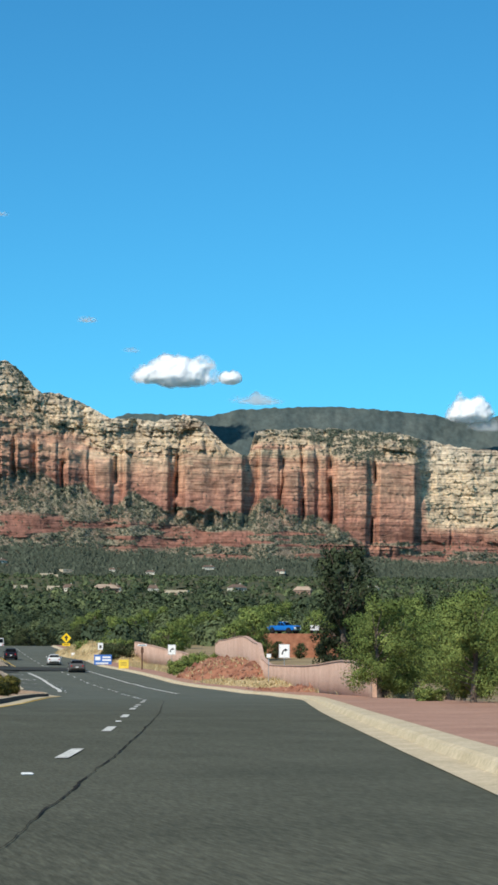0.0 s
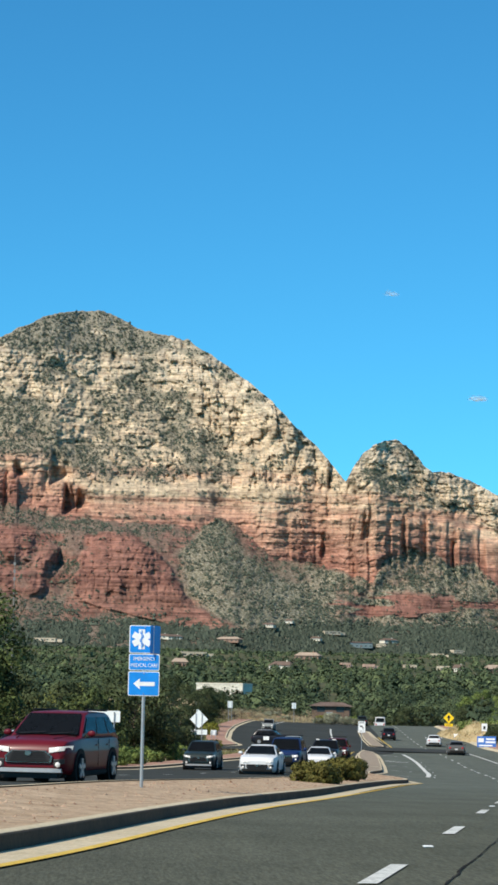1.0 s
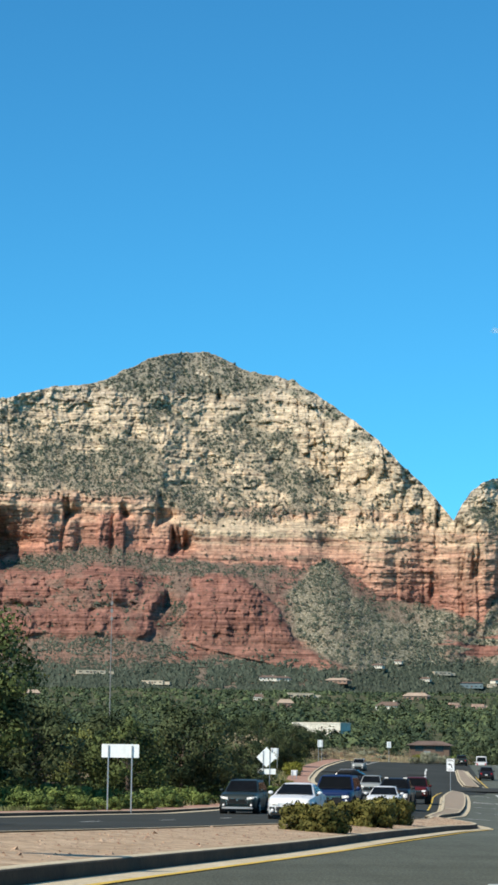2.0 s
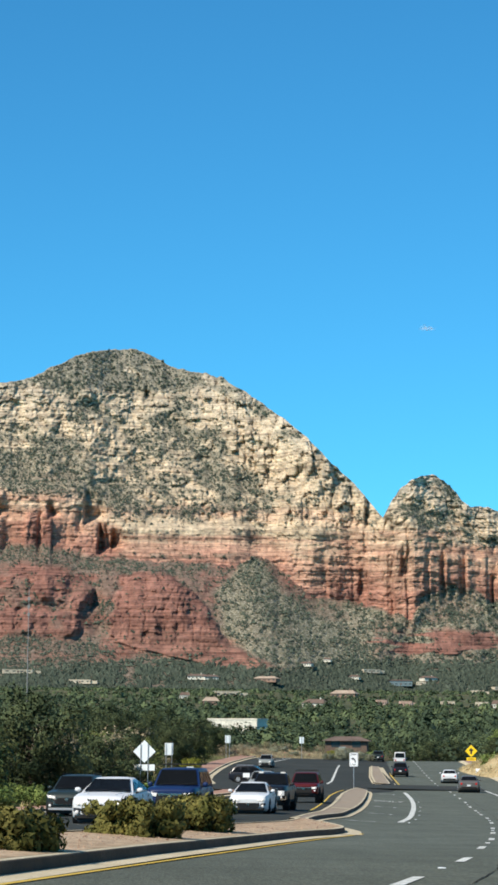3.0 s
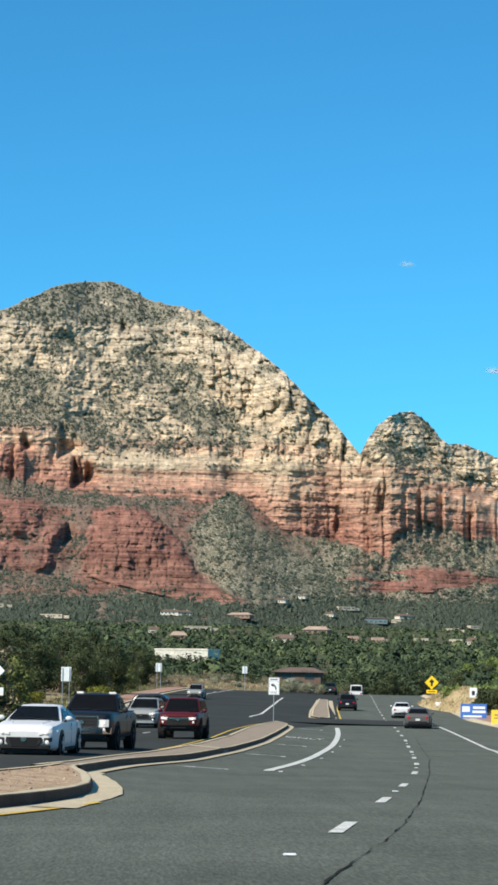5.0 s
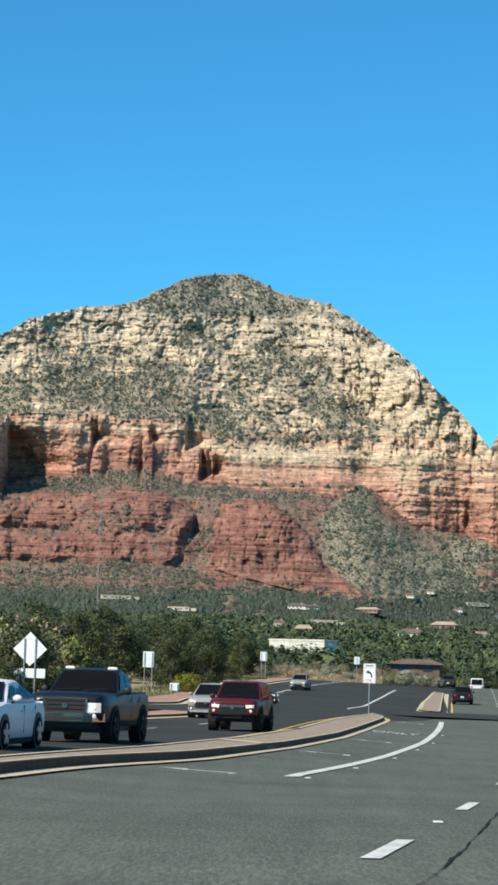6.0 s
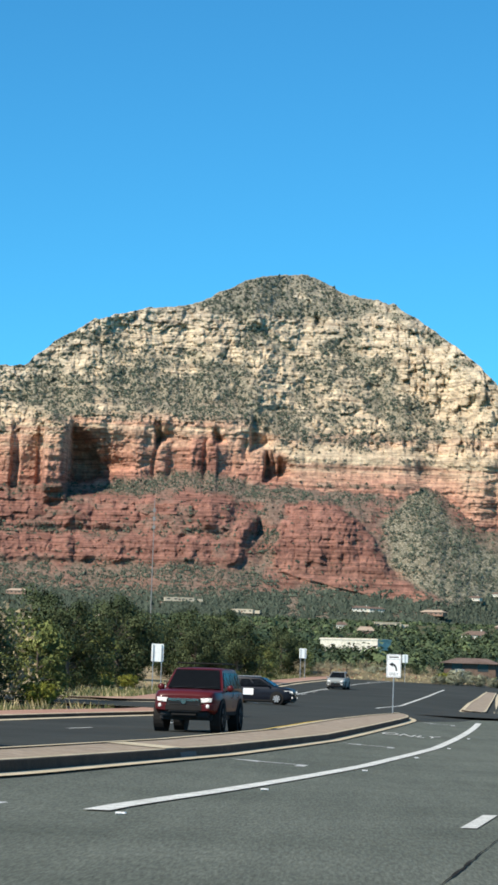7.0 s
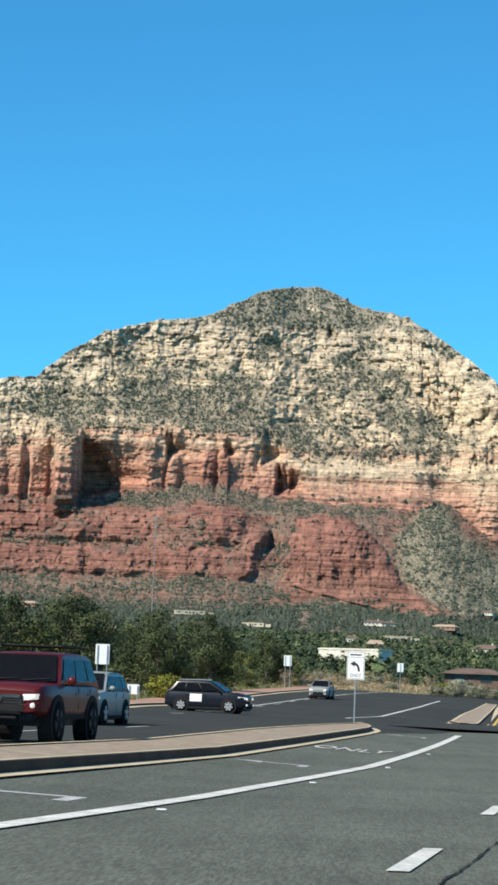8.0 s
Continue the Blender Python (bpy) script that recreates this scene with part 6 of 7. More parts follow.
def leaf_mesh(name, centres, radii, per, size, mat, seed, flatten=0.8, droop=0.0):
    """Leaves as small three-sided blades, thrown round many twig ends."""
    rng = np.random.default_rng(seed)
    n = len(centres) * per
    c = np.repeat(np.asarray(centres, float), per, 0)
    r = np.repeat(np.asarray(radii, float), per)
    d = rng.normal(size=(n, 3))
    d /= np.linalg.norm(d, axis=1, keepdims=True)
    c = c + d * (r * rng.random(n) ** 0.28)[:, None] * [1, 1, flatten]
    out = d + rng.normal(0, 0.24, (n, 3))
    a = np.cross(out, rng.normal(size=(n, 3)))
    a[:, 2] -= droop
    a /= np.linalg.norm(a, axis=1, keepdims=True) + 1e-9
    b = np.cross(a, out)
    b /= np.linalg.norm(b, axis=1, keepdims=True) + 1e-9
    s = size * rng.uniform(0.6, 1.4, n)[:, None]
    tri = np.stack([c - b * s * 0.45, c + b * s * 0.45, c + a * s * 1.25], 1)
    me = mesh_from(name, tri.reshape(-1, 3), np.arange(3 * n).reshape(-1, 3), mat, True)
    whole = c - np.mean(c, axis=0)
    whole /= np.percentile(np.linalg.norm(whole, axis=1), 90)
    soft_n = 0.75 * d + 0.75 * whole + rng.normal(0, 0.28, (n, 3))
    soft_n /= np.linalg.norm(soft_n, axis=1, keepdims=True) + 1e-9
    me.attributes.new("custom_normal", "FLOAT_VECTOR", "POINT").data.foreach_set("vector", np.repeat(soft_n, 3, axis=0).astype(np.float32).ravel())
    tone = np.repeat(np.clip(rng.normal(0.42, 0.29, len(centres)), 0, 1), per * 3)
    me.attributes.new("tone", "FLOAT", "POINT").data.foreach_set("value", tone.astype(np.float32))
    return me


def tree(name, label, height, width, leaf, seed, category="tree", clear=0.12, pointed=0.0, per=70, leaf_size=0.16, shape=1.0):
    """Trunk, limbs and a crown of many leaf clumps, standing at the origin."""
    rng = np.random.default_rng(seed)
    t = thing(name, label, category)
    bm = bmesh.new()
    top = Vector((rng.normal(0, 0.04) * height, rng.normal(0, 0.04) * height, height * 0.72))
    rod((0, 0, -0.15), top * 0.5, 0.032 * height, 0.022 * height, 9, bm)
    rod(top * 0.5, top, 0.022 * height, 0.008 * height, 7, bm)
    ends, rad = [], []
    limbs = int(26 + 5 * height)
    for k in range(limbs):
        u = (k + rng.random()) / limbs
        z = height * (clear + (0.97 - clear) * u)
        prof = (1 - u) ** 0.75 if pointed > 0.5 else math.sqrt(max(0.03, 1 - (2 * (u - 0.42) / 1.25) ** 2)) ** shape
        reach = width / 2 * prof * rng.uniform(0.45, 1.06)
        a = rng.uniform(0, 2 * math.pi)
        root = top * min(1.0, 0.85 * u + 0.1)
        end = Vector((math.cos(a) * reach, math.sin(a) * reach, z))
        if k % 2 == 0:
            rod(root, root.lerp(end, 0.92), 0.007 * height, 0.0025 * height, 5, bm)
        ends.append(end)
        rad.append(width * rng.uniform(0.10, 0.19))
        if rng.random() < 0.6:
            ends.append(end * rng.uniform(0.5, 0.8) + Vector((0, 0, z * 0.3)))
            rad.append(width * rng.uniform(0.09, 0.16))
    part("trunk", bm, BARK, t, "grey brown trunk and limbs")
    cr = new("crown", leaf_mesh("crown", ends, rad, per, leaf_size, leaf, seed + 1))
    cr.parent = t
    return t


def shrub(name, label, w, d, h, leaf, seed, n=60, per=60, size=0.09, category="shrub", boxy=0.6):
    """A low shrub: stems and leaf clumps filling a rounded block."""
    rng = np.random.default_rng(seed)
    s = thing(name, label, category)
    bm = bmesh.new()
    c = []
    for k in range(n):
        u = rng.uniform(-1, 1, 3)
        nn = max(1e-6, np.linalg.norm(u))
        u = u * (boxy + (1 - boxy) * np.max(np.abs(u)) / nn) * 0.92
        q = (u[0] * w / 2, u[1] * d / 2, h * 0.5 + u[2] * h * 0.42 + rng.normal(0, 0.03))
        c.append(q)
        if k % 4 == 0:
            rod((q[0] * 0.4, q[1] * 0.4, -0.05), q, 0.012, 0.004, 4, bm)
    part("stems", bm, BARK, s, "thin brown stems")
    f = new("foliage", leaf_mesh("foliage", c, [0.17 * h + 0.05] * n, per, size, leaf, seed + 1))
    f.parent = s
    return s


def put(ob, x, y, turn=0.0, scale=1.0, sink=0.0, tag=None):
    c = copy_thing(ob, pose(x, y, float(land(x, y)) - sink, 0, 0, turn) @ Matrix.Diagonal((scale, scale, scale, 1)))
    c.scale = (scale, scale, scale)
    return c


def place_first(ob, x, y, turn=0.0, scale=1.0):
    ob.matrix_basis = pose(x, y, float(land(x, y)), 0, 0, turn) @ Matrix.Diagonal((scale, scale, scale, 1))
    return ob


# trees behind the left footway
big_juniper = tree("juniper_tree", "tall dense dark green juniper beside the oncoming road", 10.0, 7.2, LEAF_JUNIPER, 11, clear=0.04, per=130, leaf_size=0.17)
round_tree = tree("oak_tree", "round dark green oak behind the footway", 6.6, 7.6, LEAF_DARK, 21, clear=0.05, per=110, leaf_size=0.17)
bushy_tree = tree("scrub_tree", "bushy olive green tree behind the footway", 5.0, 5.6, LEAF_JUNIPER, 31, clear=0.02, per=95, leaf_size=0.15)
olive_tree = tree("olive_tree", "sunlit yellow olive tree behind the footway", 4.8, 5.2, LEAF_OLIVE, 33, clear=0.03, per=95, leaf_size=0.15)
dark_bush = tree("dark_scrub_tree", "dense dark green scrub tree behind the footway", 5.2, 5.0, LEAF_DARK, 35, clear=0.02, per=95, leaf_size=0.15)
green_tree = tree("green_tree", "fresh green leafy tree with pale trunk", 5.0, 3.9, LEAF_GREEN, 41, clear=0.14, per=210, leaf_size=0.075)
green_far = tree("green_tree", "fresh green leafy tree beside the far road", 5.0, 4.2, LEAF_GREEN, 43, clear=0.08, per=60, leaf_size=0.15)
pine = tree("pine_tree", "tall dark pine with an open ragged crown", 13.5, 6.2, LEAF_PINE, 51, clear=0.12, per=70, leaf_size=0.24, shape=0.6)
pale_tree = tree("bare_tree", "pale half bare tree with grey twigs", 4.6, 5.6, LEAF_DRY, 61, clear=0.1, per=22, leaf_size=0.16)

place_first(big_juniper, 3.8, 125, 20)
for x, y, turn, s in ((1.6, 112, 80, 0.82), (-2.6, 104, 150, 0.9), (-6, 118, 10, 1.0), (-3, 138, 40, 0.95), (1.5, 150, 200, 0.8)):
    put(big_juniper, x, y, turn, s)
place_first(round_tree, 13.4, 162, 0, 0.92)
for x, y, turn, s in ((8.8, 158, 50, 0.8), (16.0, 268, 110, 1.0), (22.6, 306, 10, 0.92), (17.2, 292, 70, 1.12), (25.4, 331, 130, 0.95), (19.5, 335, 200, 1.15), (28.6, 383, 30, 0.95), (12.0, 285, 15, 1.2), (14.5, 320, 75, 1.25), (22, 372, 95, 1.2)):
    put(round_tree, x, y, turn, s * (0.84 if y > 180 else 1.0))
place_first(bushy_tree, 10.4, 150, 30, 0.95)
place_first(olive_tree, 6.8, 160, 0, 1.0)
place_first(dark_bush, 2.0, 160, 0, 1.0)
for x, y, turn, s in ((5.4, 143, 90, 1.1), (16.6, 190, 10, 0.95), (12.6, 184, 70, 1.0), (18.6, 207, 140, 0.98), (14.2, 205, 200, 1.05), (19.3, 224, 20, 0.95), (15.6, 222, 100, 1.05), (11, 217, 60, 1.1), (16.4, 243, 160, 1.05), (12.2, 252, 0, 1.2), (16.6, 274, 45, 1.1), (9.5, 200, 45, 1.1), (8.4, 178, 15, 1.15), (4, 170, 60, 1.2), (26.8, 356, 80, 0.9), (30.6, 392, 20, 0.9)):
    put((bushy_tree, olive_tree, dark_bush)[int(turn + y) % 3], x, y, turn, s * (0.82 if y > 180 else 1.0))
place_first(pale_tree, 17.8, 216, 10, 1.0)
for x, y, turn, s in ((13.2, 196, 60, 1.05), (34.5, 388, 30, 0.45), (38.8, 398, 90, 0.5), (42.5, 408, 140, 0.5), (31.0, 378, 200, 0.4), (36.5, 392, 15, 0.42), (40.6, 402, 65, 0.48), (44.6, 404, 115, 0.4), (33, 384, 165, 0.4), (47.5, 400, 35, 0.45)):
    put(pale_tree, x, y, turn, s)

# trees beside the driveway on the right
place_first(green_tree, 33.2, 60, 0, 0.80)
place_first(green_far, 84, 306, 0, 1.2)
for x, y, turn, s in ((34.6, 64, 60, 0.9), (36.4, 68, 120, 1.0), (39.4, 75, 200, 1.1), (32.9, 50, 30, 0.80), (36, 58, 90, 0.95), (30.4, 40.5, 100, 0.72), (29.0, 36.5, 150, 0.80), (31.6, 38, 75, 0.82), (28.2, 30, 45, 0.72), (30, 31, 210, 0.8), (35.5, 48, 250, 1.0), (40, 62, 280, 1.15), (44, 84, 15, 1.1), (26.6, 22, 15, 0.7)):
    put(green_tree, x, y, turn, s * 0.84)
for k in range(34):
    y = 300 + 9 * k + 7 * math.sin(k * 2.3)
    x = float(line(RIGHT_EDGE, y)) + 12 + (k * 37 % 60) * (0.6 + y / 700)
    put(green_far, x, y, 47 * k, 1.1 + 0.5 * ((k * 7) % 5) / 5)
place_first(pine, 68.4, 190, 0, 1.0)
for x, y, turn, s in ((77, 215, 60, 0.62), (92, 240, 120, 0.7), (104, 262, 10, 0.75)):
    put(pine, x, y, turn, s)

# shrubs in the median
hedge = shrub("median_shrub", "clipped olive green shrub in the gravel median", 1.7, 3.4, 1.05, LEAF_SHRUB, 71, 150, 90, 0.075)
place_first(hedge, 21.4, 87, -12)
low_hedge = shrub("median_shrub_low", "low rounded olive shrub in the gravel median", 1.5, 1.8, 0.85, LEAF_SHRUB, 73, 80, 90, 0.075)
place_first(low_hedge, 18.2, 65.2, -12)
put(low_hedge, 20.0, 77.5, 60, 1.12)
weed_shrub = shrub("weed_shrub", "low grey-green weedy shrub behind the footway", 2.2, 2.0, 0.95, LEAF_GREEN, 91, 60, 60, 0.08)
place_first(weed_shrub, 7.6, 112)
for k, (x, y, s) in enumerate(((9.4, 116.5, 0.9), (6.3, 118, 1.25), (10.6, 122, 0.8), (8.2, 124, 1.3), (5.2, 109.5, 1.0), (11.9, 128.5, 1.05), (9.4, 131, 1.3), (3.6, 114, 1.3), (13.0, 136, 0.9), (6.6, 128, 1.4), (12.4, 143, 1.2), (14.6, 150, 1.0), (13.2, 156, 1.3), (16.0, 163, 1.1), (14.6, 168, 1.4), (17.2, 174, 0.9), (18.2, 182, 1.1), (16.6, 187, 1.3), (20.2, 193, 0.9))):
    put(weed_shrub, x, y, 53 * k, s)
sage = shrub("sage_shrub", "pale grey-green sage brush at the road bend", 2.6, 2.4, 1.5, LEAF_SAGE, 93, 60, 60, 0.09)
place_first(sage, 36.5, 402)
for k, (x, y, s) in enumerate(((38.4, 398, 0.9), (40.4, 396, 1.15), (34.4, 404, 1.2), (42.6, 393, 0.75), (47.6, 386, 0.75), (49.6, 384, 0.9), (52.4, 386, 1.0), (54.6, 390, 0.8), (50.8, 392, 1.3))):
    put(sage, x, y, 41 * k, s)
# shrubs on the banks
round_shrub = shrub("bank_shrub", "rounded green shrub on the bank", 2.6, 2.6, 1.7, LEAF_GREEN, 77, 70, 60, 0.11)
place_first(round_shrub, 56.6, 214)
for x, y, s in ((58.4, 219, 0.9), (61.0, 226, 1.25), (63.0, 231, 1.35), (55.4, 208, 0.6), (64.3, 322, 1.6), (67, 318, 1.7), (60, 182, 0.7), (72, 335, 1.6), (29.6, 42.5, 0.35), (36.5, 70, 0.6)):
    put(round_shrub, x, y, 37 * s, s)
for x, y, turn, s in ((64.2, 303, 0, 0.5), (62.6, 296, 80, 0.36), (66.5, 312, 40, 0.45), (70, 440, 10, 1.0), (76, 452, 60, 1.1), (82, 440, 120, 1.0), (66, 455, 200, 1.1), (88, 455, 20, 1.2), (60, 450, 90, 1.0)):
    put(dark_bush, x, y, turn, s)
for x, y, s in ((58.8, 427, 1.5),):
    put(round_shrub, x, y, 61 * s, s)
for x, y, s in ((13.2, 172, 0.62), (15.4, 181, 0.55), (12.4, 185, 0.7), (17.0, 190, 0.5), (15.0, 197, 0.66), (10.8, 163, 0.66), (18.6, 199, 0.45)):
    put(dark_bush, x, y, 97 * s, s)
for x, y, s in ((32.6, 520, 0.8), (36.6, 524, 0.62), (41.4, 528, 0.7), (46.4, 530, 0.75)):
    put(dark_bush, x, y, 83 * s, s)
for x, y, s in ((53.4, 421, 0.5), (61.5, 433, 0.62), (48.0, 430, 0.5), (56.0, 426, 0.55)):
    put(pale_tree, x, y, 61 * s, s)
for x, y, s in ((45.5, 412, 0.5), (63.5, 430, 0.7), (66.5, 424, 0.6)):
    put(dark_bush, x, y, 71 * s, s)
dark_shrub = shrub("dark_shrub", "dark green shrub on the dry grass bank", 5.0, 4.0, 3.0, LEAF_DARK, 78, 110, 70, 0.13)
place_first(dark_shrub, 63.6, 292)
yellow_shrub = shrub("yellow_shrub", "bright yellow green shrub by the footway", 2.4, 2.4, 1.9, LEAF_YELLOW, 79, 60, 60, 0.11)
place_first(yellow_shrub, 24.6, 287)
for x, y, s in ((19.0, 281, 0.6), (17.2, 279, 0.7), (15.4, 280, 0.65), (21.5, 208, 0.6), (49.0, 394, 0.8)):
    put(yellow_shrub, x, y, 50 * s, s)


def tussocks(name, boxes, n, mat, label, seed, tall=0.45):
    """Dry grass: thin upright blades scattered over stretches of the bank."""
    rng = np.random.default_rng(seed)
    k = rng.integers(0, len(boxes), n)
    b = np.asarray(boxes, float)[k]
    y = rng.uniform(b[:, 0], b[:, 1])
    x = b[:, 2] + (b[:, 3] - b[:, 2]) * rng.random(n)
    x = np.where(b[:, 4] > 0, line(RIGHT_EDGE, y) + x, np.where(y < 210, line(LEFT_KERB, y), line(LEFT_KERB_FAR, y)) - x)
    keep = fbm(x / 2.2, y / 3.0, 3, seed) > 0.42
    x, y = x[keep], y[keep]
    n = len(x)
    base = np.stack([x, y, land(x, y) - 0.05], -1)
    a = rng.uniform(0, 6.28, n)
    h = tall * rng.uniform(0.4, 1.3, n)
    w = rng.uniform(0.02, 0.06, n)
    side = np.stack([np.cos(a) * w, np.sin(a) * w, 0 * a], -1)
    tip = base + np.stack([rng.normal(0, 0.12, n), rng.normal(0, 0.12, n), h], -1)
    tri = np.stack([base - side, base + side, tip], 1)
    tagged(new(name, mesh_from(name, tri.reshape(-1, 3), np.arange(3 * n).reshape(-1, 3), mat)), label, "grass", kind="stuff")


tussocks("dry_grass", [(100, 340, 3.6, 12, 1), (230, 345, 3.4, 10, 1), (60, 120, 3.4, 6, 1)], 26000, GRASS_DRY, "dry straw grass on the right bank", 81)
tussocks("roadside_weeds", [(84, 208, 2.5, 7, 0), (232, 380, 2.7, 7, 0), (84, 140, 2.4, 5, 0)], 30000, GRASS_GREEN, "olive weeds and dry grass behind the left footway", 83, 0.36)
tussocks("dry_grass_left", [(110, 208, 2.5, 9, 0), (232, 380, 2.7, 9, 0)], 4500, GRASS_DRY, "straw grass between the trees on the left", 85, 0.42)


# ---- woods over the valley ----
def woods():
    rng = np.random.default_rng(7)
    n = 12000
    y = 400 * (3350 / 400) ** (rng.random(n) ** 0.80)
    p = rng.uniform(-950, 1850, n)
    x = EYE[0] + p / 4000 * (y - EYE[1])
    on_road = (np.abs(x - np.interp(y, [a for a, _ in DASH_LINE], [b for _, b in DASH_LINE])) < 13) & (y < 440)
    left_road = (x > line(LEFT_KERB_FAR, y) - 4) & (x < line(RIGHT_EDGE, y) + 4) & (y < 440)
    keep = ~on_road & ~left_road & (fbm(x / 60, y / 90, 3, 4) > 0.36)
    x, y = x[keep], y[keep]
    n = len(x)
    h = rng.lognormal(1.60, 0.30, n).clip(2.6, 10) * np.clip(1.2 - y / 7000, 0.7, 1.15)
    w = h * rng.uniform(0.75, 1.25, n)
    per = np.where(y < 800, 320, np.where(y < 1500, 70, 22))
    tone = np.clip(rng.beta(1.2, 2.6, n) + 0.8 * (fbm(x / 90, y / 130, 3, 9) - 0.5) + 0.5 * np.clip((800 - y) / 300, 0, 1) * (x > 60 + 0.1 * y), 0, 1)
    idx = np.repeat(np.arange(n), per)
    m = len(idx)
    d = rng.normal(size=(m, 3))
    d /= np.linalg.norm(d, axis=1, keepdims=True)
    d[:, 2] = np.abs(d[:, 2]) * 0.9 - 0.18
    lump = 0.62 + 0.38 * vnoise(np.arctan2(d[:, 1], d[:, 0]) * 1.6 + idx * 3.7, d[:, 2] * 3 + idx * 1.3, 3)
    c = np.stack([x, y, land(x, y)], -1)[idx] + d * np.stack([w / 2, w / 2, h * 0.85], -1)[idx] * (lump * rng.uniform(0.75, 1.05, m))[:, None] + [0, 0, 0.3]
    s = (w[idx] * np.where(per[idx] > 100, 0.046, np.where(per[idx] > 50, 0.10, 0.20)) * rng.uniform(0.7, 1.3, m))[:, None]
    a = d + rng.normal(0, 0.22, (m, 3))
    u = np.cross(a, rng.normal(size=(m, 3)))
    u /= np.linalg.norm(u, axis=1, keepdims=True) + 1e-9
    v = np.cross(a, u)
    v /= np.linalg.norm(v, axis=1, keepdims=True) + 1e-9
    tri = np.stack([c - u * s, c + u * s * 0.9 - v * s * 0.5, c + v * s * 1.2], 1)
    me = mesh_from("valley_woods", tri.reshape(-1, 3), np.arange(3 * m).reshape(-1, 3), WOOD_FAR, True)
    soft_n = d + rng.normal(0, 0.16, (m, 3)) + [0, 0, 0.15]
    soft_n /= np.linalg.norm(soft_n, axis=1, keepdims=True)
    me.attributes.new("custom_normal", "FLOAT_VECTOR", "POINT").data.foreach_set("vector", np.repeat(soft_n, 3, axis=0).astype(np.float32).ravel())
    me.attributes.new("tone", "FLOAT", "POINT").data.foreach_set("value", np.repeat(tone[idx], 3).astype(np.float32))
    tagged(new("valley_woods", me), "green juniper, oak and cottonwood trees filling the valley", "woods", kind="stuff")


woods()

# ---- walls, banks and buildings ----
STUCCO_PINK = two_scale("pink_stucco", (0.48, 0.31, 0.23), (0.58, 0.39, 0.30), 0.4, 5, 0.95, 0.004)
STUCCO_TAN = two_scale("tan_stucco", (0.48, 0.40, 0.29), (0.60, 0.51, 0.38), 0.2, 3, 0.95)
STUCCO_WHITE = two_scale("cream_stucco", (0.60, 0.56, 0.46), (0.72, 0.68, 0.57), 0.2, 3, 0.95)
STUCCO_BLUE = two_scale("blue_grey_boards", (0.13, 0.18, 0.19), (0.20, 0.26, 0.27), 0.3, 4, 0.85)
STUCCO_BROWN = two_scale("brown_stucco", (0.24, 0.15, 0.11), (0.34, 0.22, 0.16), 0.2, 3, 0.95)
LODGE_WOOD = two_scale("dark_lodge_boards", (0.115, 0.075, 0.055), (0.185, 0.125, 0.09), 0.4, 5, 0.85)
ROOF_BROWN = two_scale("brown_roof", (0.11, 0.075, 0.055), (0.19, 0.13, 0.10), 0.4, 3, 0.9)
ROOF_TAN = two_scale("tan_roof", (0.34, 0.25, 0.18), (0.46, 0.35, 0.26), 0.3, 3, 0.9)
WINDOW_DARK = plain("dark_window_glass", (0.03, 0.04, 0.045), 0.15)
RED_SOIL = two_scale("red_soil", (0.26, 0.10, 0.055), (0.42, 0.19, 0.11), 0.8, 4, 0.95, 0.08)
RED_ROCK = leaf_material("broken_red_rock", (0.17, 0.07, 0.045), (0.37, 0.20, 0.135), False)
DRY_BANK = two_scale("dry_grass_bank", (0.36, 0.25, 0.12), (0.56, 0.43, 0.23), 0.5, 5, 0.95, 0.06)


BRUSH_BANK = two_scale("brushy_bank", (0.10, 0.09, 0.045), (0.26, 0.20, 0.11), 0.6, 4, 0.95, 0.06)


def wall_run(name, pts, thick, label, mat):
    """A wall whose top follows the heights given: (x, y, height)."""
    w = thing(name, label, "wall")
    w["kind"] = "structure"
    dense = []
    for (x0, y0, h0), (x1, y1, h1) in zip(pts, pts[1:]):
        for k in range(6):
            t = k / 6
            u = t * t * (3 - 2 * t)
            dense.append((x0 + (x1 - x0) * t, y0 + (y1 - y0) * t, h0 + (h1 - h0) * u))
    dense.append(pts[-1])
    secs = []
    for k, (x, y, h) in enumerate(dense):
        z = float(land(x, y))
        secs.append([(x, y, z - 0.3), (x, y, z + h), (x + thick * 0.95, y - thick * 0.3, z + h), (x + thick * 0.95, y - thick * 0.3, z - 0.3)])
    part("wall_body", loft(secs), mat, w, "", True)
    cap = [[(a[0] - 0.05, a[1], a[2]), (a[0] - 0.05, a[1], a[2] + 0.07), (b[0] + 0.05, b[1], b[2] + 0.07), (b[0] + 0.05, b[1], b[2])] for _, a, b, _ in secs]
    part("wall_cap", loft(cap), mat, w)


wall_run("garden_wall", [(33.9, 63.5, 0.8), (35.5, 70, 1.45), (38.5, 83, 1.85), (41.3, 95, 2.0), (45.5, 116, 1.9), (50.3, 140, 1.85), (54.5, 165, 1.85), (55.6, 172, 2.3), (57.1, 180, 3.7), (60.4, 200, 4.3), (64.7, 230, 3.7), (67, 243, 3.2)], 0.3, "long pink stucco garden wall with a curved stepped top", STUCCO_PINK)
wall_run("far_garden_wall", [(64.4, 246, 1.9), (65.4, 260, 2.2), (66.3, 282, 2.7), (66.8, 296, 2.9)], 0.3, "pink stucco wall rising beyond the shrubs", STUCCO_PINK)


